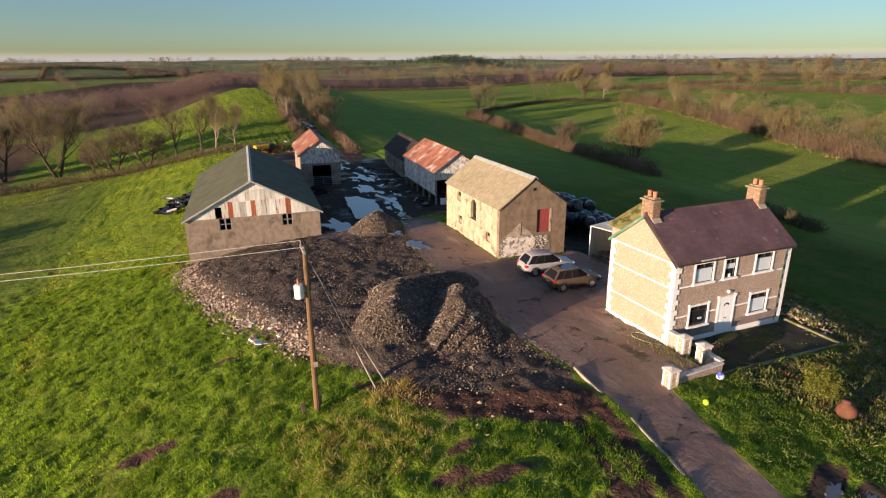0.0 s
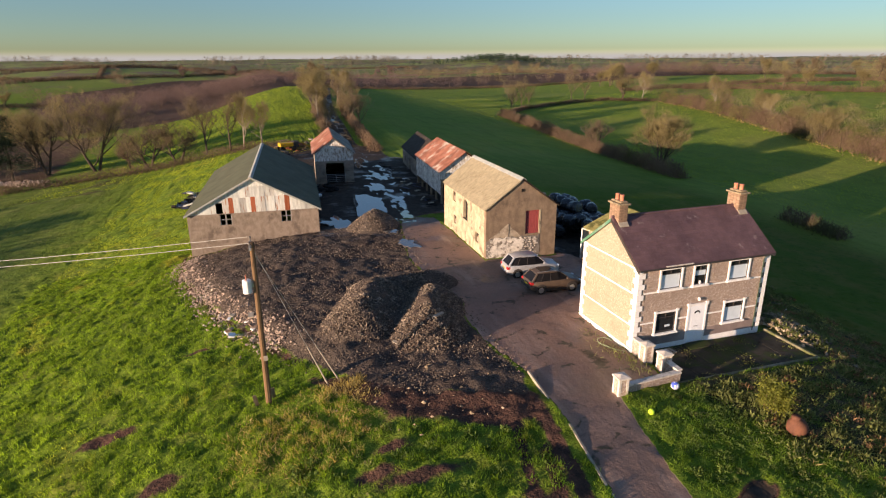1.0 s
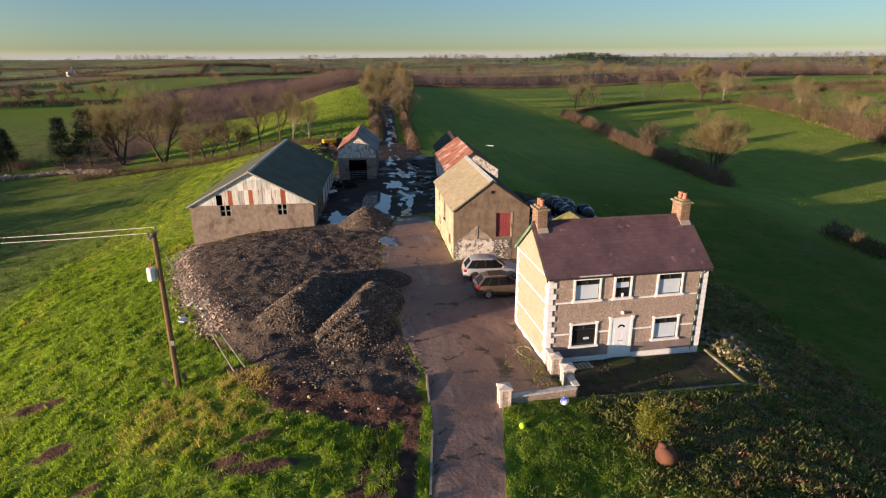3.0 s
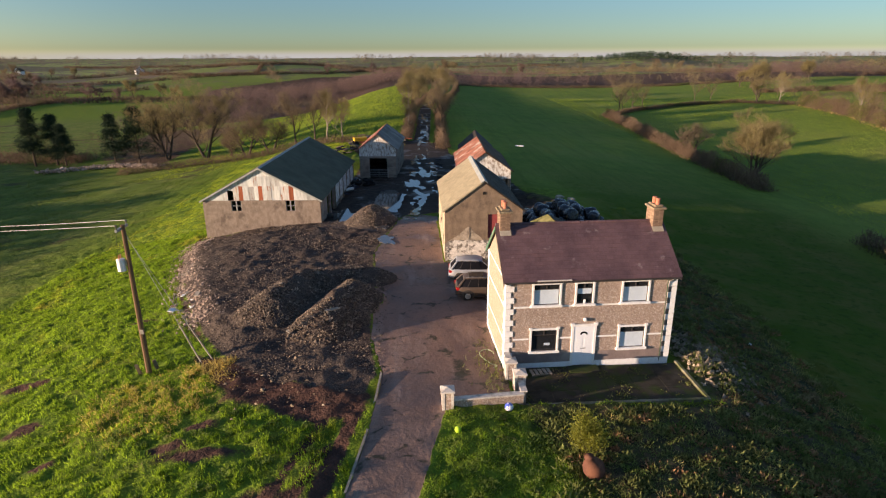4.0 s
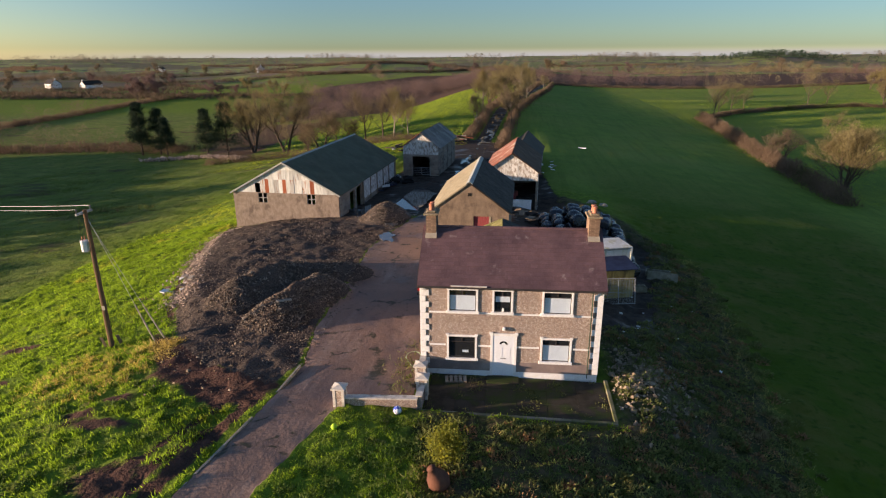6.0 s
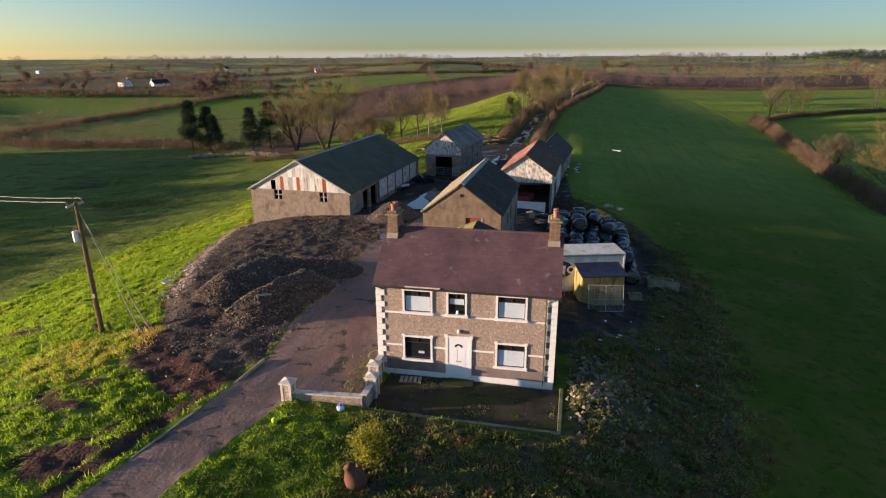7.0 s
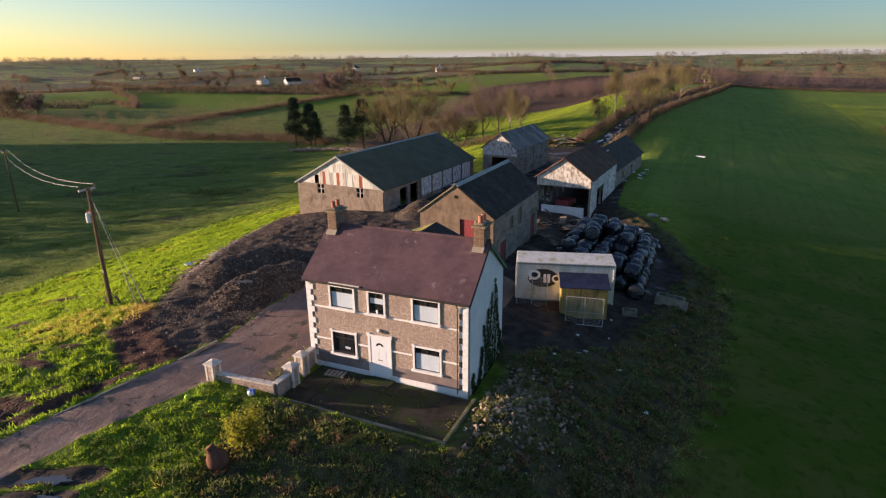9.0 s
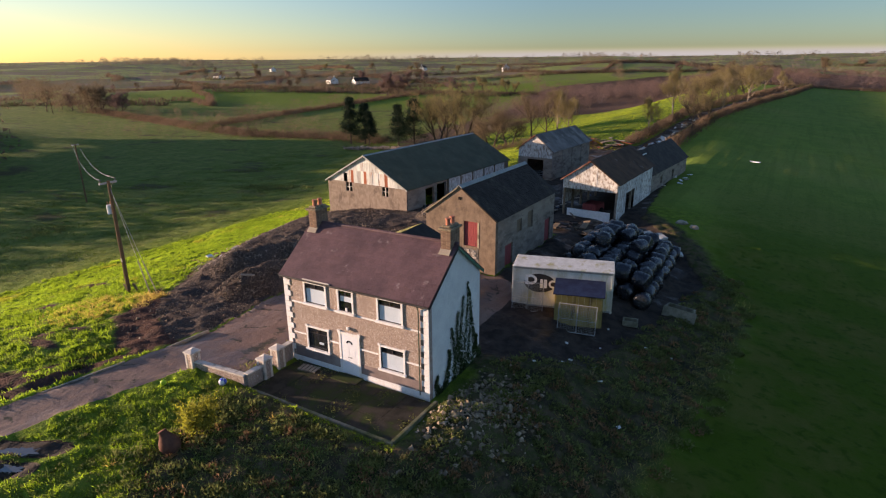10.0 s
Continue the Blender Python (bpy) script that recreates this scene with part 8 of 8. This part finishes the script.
def tyre_thing(x, y, z, tilt, turn, sc=1.0):
    bm = bmesh.new()
    n, prof = 16, [(0.20, 0.09), (0.30, 0.115), (0.345, 0.09), (0.36, 0.0), (0.345, -0.09), (0.30, -0.115), (0.20, -0.09)]
    rings = [[bm.verts.new((r * math.cos(2 * math.pi * k / n), r * math.sin(2 * math.pi * k / n), h)) for r, h in prof] for k in range(n)]
    for k in range(n):
        a, b = rings[k], rings[(k + 1) % n]
        for i in range(len(prof) - 1):
            bm.faces.new((a[i], b[i], b[i + 1], a[i + 1]))
    bmesh.ops.recalc_face_normals(bm, faces=bm.faces)
    o = tagged(part("old_tyre", bm, M["tyre"], smooth_faces=True), "worn black tyre thrown on a pile", "tyre", "pile of old tyres")
    o.matrix_world = pose(x, y, z, tilt, 0, turn) @ Matrix.Scale(sc, 4)


rng = random.Random(31)
for k in range(34):
    f = rng.random()
    x, y = -6.6 + 3.4 * f + rng.uniform(-0.8, 0.8), 76.5 + 5.0 * f + rng.uniform(-1.2, 1.2)
    tyre_thing(x, y, ground(x, y) + rng.choice((0.12, 0.3, 0.5)), rng.uniform(-30, 30), rng.uniform(0, 360), rng.uniform(1.0, 1.5))
for k in range(16):
    x, y = 12.0 + rng.uniform(-1.8, 1.8), 72.5 + rng.uniform(-1.2, 1.2)
    tyre_thing(x - 1.5, y, ground(x, y) + rng.choice((0.12, 0.35)), rng.uniform(-25, 25), rng.uniform(0, 360), rng.uniform(1.0, 1.5))
M["digger_yellow"] = surf("yellow_machine_paint", (0.55, 0.33, 0.02), (0.48, 0.28, 0.02), (0.2, 0.12, 0.05), scale=2, rough=0.5, stain=(0.6, 0.75))
p = thing("scrap_machine", pose(8.3, 108.5, ground(8.3, 108.5), 0, 0, 15), "abandoned yellow digger parts among scrap", "machine")
part("hood", boxed(-1.6, -0.7, 0.8, 0.9, 0.7, 1.5, 0.12), M["digger_yellow"], p)
part("cab", boxed(0.9, -0.65, 0.6, 1.9, 0.65, 1.7, 0.1), M["frame_dark"], p)
bm = bmesh.new()
tube(bm, [(1.6, 0.3, 0.7), (2.8, 0.3, 1.2), (4.2, 0.2, 0.4)], [0.22, 0.25, 0.18], 6)
part("arm", bm, M["digger_yellow"], p)
for x in (-1.2, 0.9):
    for y in (-0.8, 0.8):
        bm = bmesh.new()
        tube(bm, [(x, y - 0.15, 0.45), (x, y + 0.15, 0.45)], [0.48, 0.48], 14)
        part("wheel", bm, M["tyre"], p)


def lying(n, x0, x1, y0, y1, lift, l0, l1, r0, r1, mats, name, label, category, group):
    g = random.Random(int(n + x0 * 10))
    for k in range(n):
        x, y = g.uniform(x0, x1), g.uniform(y0, y1)
        e = thing(name, pose(x, y, ground(x, y) + g.uniform(0.02, lift), g.uniform(-12, 12), g.uniform(-12, 12), g.uniform(0, 360)), label, category, group)
        ln, r = g.uniform(l0, l1), g.uniform(r0, r1)
        part("piece", boxed(-ln / 2, -r, 0, ln / 2, r, g.uniform(0.05, 0.2) * min(1.0, 3 * r), 0.004), M[g.choice(mats)], e)


lying(46, 5.0, 16.5, 106.5, 113.5, 1.3, 0.8, 3.2, 0.08, 0.35, ["timber", "frame_dark", "tin_rust", "kerb"], "scrap_piece", "scrap timber or metal dumped in a heap", "scrap", "scrap heap behind the sheds")
lying(26, 3.5, 9.0, 98, 104, 0.9, 0.5, 1.8, 0.1, 0.4, ["timber", "frame_dark", "tyre", "tin_white"], "scrap_piece", "scrap timber or metal dumped in a heap", "scrap", "scrap heap behind the sheds")
lying(22, 23.5, 29.0, 52.5, 58.5, 0.35, 0.4, 1.6, 0.08, 0.35, ["timber", "frame_dark", "kerb", "tyre"], "yard_litter", "odd board or lump lying behind the barn", "litter", "litter behind the barn")
lying(16, 29.0, 36.0, 52.5, 57.5, 0.4, 0.6, 1.8, 0.2, 0.6, ["kerb", "frame_dark", "tin_white", "wrap"], "yard_litter", "torn sheet or slab lying by the bales", "litter", "litter by the bales")
lying(12, 32.0, 38.5, 22.0, 38.0, 0.05, 0.1, 0.3, 0.04, 0.12, ["white_paint", "box_white"], "paper_scrap", "scrap of white plastic lying in weeds", "litter", "white litter in the weeds")
lying(8, 23.0, 27.5, 53.0, 60.0, 0.2, 0.8, 2.0, 0.05, 0.1, ["timber", "kerb"], "yard_litter", "odd board or lump lying behind the barn", "litter", "litter behind the barn")
lying(7, 29.5, 31.5, 77.0, 86.0, 0.2, 0.3, 0.9, 0.1, 0.3, ["white_paint", "kerb"], "paper_scrap", "scrap of white plastic lying by the shed", "litter", "white litter by the shed")
lying(16, 0.6, 2.6, 32.8, 36.6, 0.25, 0.25, 0.8, 0.08, 0.2, ["white_paint", "kerb", "brick"], "rubble_lump", "pale broken masonry on the rubble bank", "rubble", "rubble along the yard bank")
lying(1, 37.5, 37.7, 104.5, 104.7, 0.1, 1.6, 1.6, 0.22, 0.22, ["white_paint"], "white_sheet", "white plastic sheet lying in the meadow", "sheet", "")

lying(34, 20.6, 22.6, 60.0, 92.0, 0.12, 0.3, 1.4, 0.06, 0.3, ["timber", "frame_dark", "tyre", "kerb", "blue_sheet", "white_paint"], "yard_litter", "odd scrap lying along the muddy lane", "litter", "litter along the lane")
lying(26, -6.5, -3.4, 74.0, 83.0, 0.7, 0.4, 1.5, 0.15, 0.5, ["wrap", "wrap", "tyre", "box_white", "blue_sheet"], "plastic_scrap", "torn black and white plastic heaped by the shed", "litter", "plastic heap beside the shed")
lying(22, 9.2, 10.6, 66.0, 75.0, 0.5, 0.4, 1.4, 0.1, 0.4, ["frame_dark", "tyre", "wrap", "blue_sheet", "white_paint"], "plastic_scrap", "torn plastic and scrap between the sheds", "litter", "scrap between the sheds")
# ---- gravel, rubble, grass ----
n = 76000
x, y = rs.uniform(-3.5, 15.6, n), rs.uniform(22, 53, n)
hm = mounds(x, y)
keep = ((inside(x, y, YARD) > -0.4 + 0.8 * rs.uniform(-1, 1, n)) & (rs.uniform(0, 1, n) < np.where(hm > 0.05, 1.0, 0.3)))
x, y = x[keep], y[keep]
stuff("crushed_stone", [pebbles(np.stack([x, y, heights(x, y) + 0.02], -1), 0.025 + np.where(hm[keep] > 0.05, 0.075, 0.04) * rs.uniform(0, 1, len(x)) ** 1.6)], M["gravel"], "grey-brown crushed stone over the yard and heaps", "gravel")
t = rs.uniform(0.02, 0.95, 6400)
rim = np.array(YARD[:6])
i = np.minimum((t * 5).astype(int), 4)
f = t * 5 - i
x = rim[i, 0] * (1 - f) + rim[i + 1, 0] * f + rs.normal(size=6400) * 0.6 + 0.1
y = rim[i, 1] * (1 - f) + rim[i + 1, 1] * f + rs.normal(size=6400) * 0.6 + 0.1
stuff("rubble", [pebbles(np.stack([x, y, heights(x, y) + 0.05], -1), 0.025 + 0.12 * rs.uniform(0, 1, 6400) ** 5)], M["stones_loose"], "pale broken stone and rubble along the yard bank", "rubble")
n = 150
x, y = 11.5 + rs.normal(size=n) * 2.2, 21.5 + rs.normal(size=n) * 1.5
k = inside(x, y, DRIVE) < -0.2
x, y = x[k], y[k]
stuff("soil_stones", [pebbles(np.stack([x, y, heights(x, y) + 0.04], -1), 0.03 + 0.09 * rs.uniform(0, 1, len(x)) ** 3)], M["stones_field"], "scattered stones on bare red soil", "rubble")
n = 1300
x, y = 32.6 + rs.normal(size=n) * 1.05, 22.9 + rs.normal(size=n) * 1.5
k = x > 30.75
x, y = x[k], y[k]
stuff("fallen_stone", [pebbles(np.stack([x, y, heights(x, y) + 0.05], -1), 0.04 + 0.17 * rs.uniform(0, 1, len(x)) ** 3.0)], M["stones_field"], "heap of loose field stones beside the house", "rubble")


n = 700
t = rs.uniform(0, 1, n)
x, y = np.interp(t, [0, 0.5, 1], [-63, -48, -36]) + rs.normal(size=n) * 0.9, np.interp(t, [0, 0.5, 1], [127, 129.5, 122.5]) + rs.normal(size=n) * 0.8
stuff("tumbled_wall", [pebbles(np.stack([x, y, heights(x, y) + rs.uniform(0.1, 0.7, n)], -1), rs.uniform(0.12, 0.42, n))], M["stones_loose"], "tumbled pale stone field wall on the valley floor", "rubble")


def tufts(n, x0, x1, y0, y1, keep, h, w, blades, lean=0.5):
    x, y = rs.uniform(x0, x1, n), rs.uniform(y0, y1, n)
    m = keep(x, y)
    x, y = x[m], y[m]
    k = np.repeat(np.arange(len(x)), blades)
    big = rs.uniform(0.5, 1.4, len(x))
    bx, by = x[k] + rs.normal(size=len(k)) * 0.09, y[k] + rs.normal(size=len(k)) * 0.09
    lump = np.array([rough(a, b) for a, b in zip(x, y)])
    bz = heights(bx, by) + lump[k] - 0.06
    way = unit(np.stack([rs.normal(size=len(k)) * lean, rs.normal(size=len(k)) * lean, np.ones(len(k))], -1))
    return slivers(np.stack([bx, by, bz], -1), way, h * big[k] * rs.uniform(0.6, 1.3, len(k)), w * rs.uniform(0.6, 1.4, len(k)))


def on_grass(x, y):
    return (inside(x, y, YARD) < -0.3) & (inside(x, y, DRIVE) < -0.15) & (inside(x, y, MUD) < -0.5) & (inside(x, y, BACK) < -0.3) & (bare(x, y) < 0.3 + 0.25 * rs.uniform(-1, 1, len(x)))


def clumpy(x, y):
    """Tufts stand mostly on the tops of the tussocks."""
    top = np.array([bumpy(a * 2.4, b * 2.4, 7) for a, b in zip(x, y)])
    wide = np.sin(x * 1.3 + 2 * np.sin(y * 0.7)) * np.sin(y * 1.7 + 1.5 * np.sin(x * 0.9))
    return top + 0.15 * wide > rs.uniform(-0.25, 0.3, len(x))


stuff("grass_tufts", [tufts(130000, -17, 15.5, 7, 58, lambda x, y: on_grass(x, y) & clumpy(x, y) & (inside(x, y, REDSOIL) < -0.3), 0.21, 0.04, 6),
                      tufts(14000, 16, 31, 6, 18.5, lambda x, y: on_grass(x, y) & clumpy(x, y) & (inside(x, y, WEEDY) < 0.5), 0.17, 0.035, 7, 0.8)],
      M["grass"], "rough green grass tufts on the slope", "grass")
stuff("dry_grass", [tufts(12000, 1, 13, 14, 25.5, lambda x, y: on_grass(x, y) & clumpy(x, y) & (np.hypot(x - 4.8, (y - 21.3) * 1.1) < rs.uniform(0, 4.2, len(x))), 0.26, 0.03, 10, 0.9),
                    tufts(150, 5.6, 7.6, 23.3, 24.6, lambda x, y: np.sin(x * 5) * np.sin(y * 7) > -0.3, 0.36, 0.035, 9, 0.9),
                    tufts(700, 22, 38, 10, 30, lambda x, y: on_grass(x, y) & (np.sin(x * 1.9) * np.sin(y * 1.4) > 0.6) & (inside(x, y, [(21.5, 18.5), (30.7, 18.5), (30.7, 28), (21.5, 28)]) < 0), 0.33, 0.024, 18, 0.95),
                    tufts(9000, 36, 43, 8, 50, lambda x, y: seg_distance(x, y, [(41.2, 48), (40.4, 38), (39.2, 26), (37.5, 14), (36.5, 8)]) < rs.uniform(0, 0.9, len(x)), 0.3, 0.022, 4, 0.9),
                    tufts(5000, 100, 155, 30, 200, lambda x, y: seg_distance(x, y, [(150.3, 195), (142, 157), (130, 121), (122, 97), (115, 79)]) < 1.0, 0.55, 0.12, 8, 0.8)],
      M["dry_grass"], "straw-coloured dead grass clumps", "grass")
stuff("weeds", [tufts(1500, -50, -26, 70, 82, lambda x, y: np.hypot((x + 38) / 11, (y - 76) / 2.6) < rs.uniform(0, 1.15, len(x)), 0.6, 0.09, 7, 0.8), tufts(900, -54, -40, 36, 48, lambda x, y: np.hypot((x + 47) / 5, (y - 42) / 4) < rs.uniform(0, 1.15, len(x)), 0.5, 0.08, 6, 0.8), tufts(9000, 20, 42, 8, 56, lambda x, y: (inside(x, y, WEEDY) > rs.uniform(-1.5, 0.8, len(x))) & (inside(x, y, [(21.5, 18.6), (30.7, 18.6), (30.7, 28), (21.5, 28)]) < -0.3) & clumpy(x, y), 0.26, 0.035, 11, 1.0)],
      M["weed"], "tangled dark weeds and brambles on waste ground", "weeds")


def pasture(n, x0, x1, y0, y1, keep, h, w):
    """Sparse upright blades over wide fields."""
    x, y = rs.uniform(x0, x1, n), rs.uniform(y0, y1, n)
    m = keep(x, y)
    x, y = x[m], y[m]
    way = unit(np.stack([rs.normal(size=len(x)) * 0.6, rs.normal(size=len(x)) * 0.6, np.ones(len(x))], -1))
    return slivers(np.stack([x, y, rise(x, y) - 0.05], -1), way, h * rs.uniform(0.5, 1.4, len(x)), w * rs.uniform(0.5, 1.4, len(x)))


stuff("pasture_grass", [pasture(130000, -34, 24, 106, 330, lambda x, y: (seg_distance(x, y, [(19.2, 100), (20.3, 125), (22, 165), (30, 240), (40, 330)]) > 3) & (inside(x, y, HEATH) < -8), 0.17, 0.14),
                        pasture(60000, -16, 6, 56, 112, lambda x, y: on_grass(x, y), 0.15, 0.09),
                        pasture(130000, 72, 180, 50, 240, lambda x, y: seg_distance(x, y, [(83, 190), (81, 160), (80, 138), (77, 106), (73, 84), (70, 66)]) > 2, 0.17, 0.13),
                        pasture(45000, 50, 330, 130, 345, lambda x, y: (y > 245) | (x > 182), 0.2, 0.16)],
      M["far_grass"], "short pasture grass over the sloping fields", "grass")


stuff("valley_grass", [pasture(120000, -75, -14, 10, 120, lambda x, y: np.sin(x * 0.35 + np.sin(y * 0.2)) * np.sin(y * 0.3) > rs.uniform(-1.2, 0.5, len(x)), 0.17, 0.11)],
      M["vale_grass"], "pale rough grass and rushes over the valley side", "grass")


def lumps(n, x0, x1, y0, y1, keep, r0, r1, leaves, size):
    """Low domes of tangled leaves."""
    x, y = rs.uniform(x0, x1, n), rs.uniform(y0, y1, n)
    m = keep(x, y)
    x, y = x[m], y[m]
    r = rs.uniform(r0, r1, len(x))
    k = np.repeat(np.arange(len(x)), leaves)
    a, e = rs.uniform(0, 6.283, len(k)), np.arcsin(rs.uniform(0, 1, len(k)))
    rr = r[k] * rs.uniform(0.65, 1.1, len(k))
    p = np.stack([x[k] + rr * np.cos(a) * np.cos(e), y[k] + rr * np.sin(a) * np.cos(e), (heights(x, y))[k] - 0.05 + 0.42 * rr * np.sin(e)], -1)
    way = unit(np.stack([np.cos(a) * np.cos(e), np.sin(a) * np.cos(e), np.sin(e) + 0.4], -1) + rs.normal(size=(len(k), 3)) * 0.7)
    return slivers(p, way, size * rs.uniform(0.6, 1.5, len(k)), size * rs.uniform(0.4, 0.8, len(k)))


def waste(x, y):
    return (inside(x, y, WEEDY) > rs.uniform(-1.5, 0.8, len(x))) & (inside(x, y, [(21.5, 18.4), (30.8, 18.4), (30.8, 28), (21.5, 28)]) < -0.4)


def garden_front(x, y):
    return on_grass(x, y) & (inside(x, y, [(21.5, 18.2), (30.8, 18.2), (30.8, 28), (21.5, 28)]) < -0.5) & (inside(x, y, DRIVE) < -0.6)


n = 9000
x, y = rs.uniform(22.1, 30.5, n), rs.uniform(18.9, 22.2, n)
mossy = np.array([bumpy(a * 0.8, b * 1.1, 21) + 0.6 * bumpy(a * 2.3, b * 2.3, 23) for a, b in zip(x, y)])
k = mossy > rs.uniform(0.15, 0.9, n)
x, y = x[k], y[k]
stuff("moss", [slivers(np.stack([x, y, np.full(len(x), 0.135)], -1), unit(rs.normal(size=(len(x), 3)) + np.array([0, 0, 0.7])), rs.uniform(0.04, 0.12, len(x)), rs.uniform(0.03, 0.07, len(x)))],
      M["weed"], "patches of moss and small weeds on the slab", "moss")
stuff("brambles", [lumps(2400, 22, 42, 8, 56, waste, 0.15, 0.5, 60, 0.15), lumps(110, 16.5, 34, 6, 18.4, garden_front, 0.15, 0.45, 70, 0.08)],
      M["weed"], "low mounds of dark bramble and weeds", "weeds")
stuff("bracken", [lumps(800, 23, 41, 8, 54, waste, 0.12, 0.42, 55, 0.14), lumps(40, 22, 36, 6, 18.2, garden_front, 0.15, 0.4, 60, 0.11)],
      M["bracken"], "clumps of dead red-brown bracken", "weeds")
stuff("lush_grass", [lumps(620, 16.5, 36, 5, 18.6, garden_front, 0.12, 0.4, 60, 0.085), tufts(7000, 16.5, 36, 5, 18.6, lambda x, y: garden_front(x, y) & clumpy(x, y), 0.2, 0.03, 7, 0.9), lumps(140, 4, 14.2, 9, 20, lambda x, y: on_grass(x, y) & (inside(x, y, REDSOIL) < 0), 0.12, 0.4, 60, 0.12)],
      M["lush"], "lush clumps of long green grass", "grass")


def shrub(x, y, h, w, label):
    s = thing("shrub", pose(x, y, ground(x, y) - 0.05), label, "shrub")
    g = random.Random(5)
    bm = bmesh.new()
    tips = []
    for k in range(14):
        a = g.uniform(0, 6.28)
        p = [Vector((0.08 * math.cos(a), 0.08 * math.sin(a), 0)), Vector((w * 0.3 * math.cos(a), w * 0.3 * math.sin(a), h * 0.5)), Vector((w * 0.5 * math.cos(a) * g.uniform(.4, 1), w * 0.5 * math.sin(a) * g.uniform(.4, 1), h * g.uniform(0.75, 1.0)))]
        tube(bm, p, [0.025, 0.015, 0.006], 4, False)
        tips += p[1:] + [p[1].lerp(p[2], 0.5)]
    part("stems", bm, M["bark"], s)
    n = 3600
    tp = np.array([q[:] for q in tips])[rs.randint(0, len(tips), n)] + rs.normal(size=(n, 3)) * np.array([0.2, 0.2, 0.2]) * w * 0.7
    tp[:, 2] = np.maximum(tp[:, 2], 0.05)
    stuff("leaves", [slivers(tp, unit(rs.normal(size=(n, 3))), rs.uniform(0.07, 0.14, n), rs.uniform(0.04, 0.08, n))], M["shrub_leaf"], "small yellow-green leaves", "", s)


shrub(23.65, 15.05, 1.3, 1.25, "yellow-green leafy shrub in the rough front garden")
n = 420
x, y = 20.9 + rs.normal(size=n) * 0.4, 21.8 + rs.normal(size=n) * 1.6
k = (x < 21.5) & (y > 19.1)
stuff("wall_weeds", [slivers(np.stack([x[k], y[k], heights(x[k], y[k])], -1), unit(rs.normal(size=(k.sum(), 3)) * 0.6 + np.array([0, 0, 0.8])), rs.uniform(0.08, 0.3, k.sum()), rs.uniform(0.03, 0.06, k.sum()))],
      M["weed"], "small weeds growing along the gable foot", "weeds")


# ---- far houses ----
def far_house(x, y, turn, L, W, H, roof_mat):
    z = float(rise(np.array([x]), np.array([y]))[0])
    h = thing("far_house", pose(x, y, z, 0, 0, turn), "small white far-off house with dark pitched roof", "house", "far houses")
    bm = bmesh.new()
    prism(bm, [(0, -2), (W, -2), (W, H), (W / 2, H + W * 0.36), (0, H)], 0, L)
    part("wall", bm, M["render_white"], h)
    for a in ((-0.4, H - 0.25), (W + 0.4, H - 0.25)):
        roof_slab("roof", h, M[roof_mat], *a, W / 2, H + W * 0.4, -0.3, L + 0.3, 0.15)
    for k in range(3):
        part("window", boxed(-0.05, L * (0.2 + 0.28 * k), 1.0, 0.0, L * (0.2 + 0.28 * k) + 1.2, 2.2), M["glass_dark"], h)
    part("chimney", boxed(W / 2 - 0.4, 0.2, H + W * 0.3, W / 2 + 0.4, 1.0, H + W * 0.4 + 1.0), M["render_white"], h)


for q in ((-370, 470, 60, 14, 8, 4), (-350, 478, -20, 16, 8, 3), (-260, 640, 30, 12, 8, 4.5), (-600, 520, 80, 14, 8, 4), (560, 620, 40, 14, 8, 4), (-480, 800, 10, 14, 8, 4), (-760, 760, 60, 14, 8, 4)):
    far_house(*q, "tile_dark")
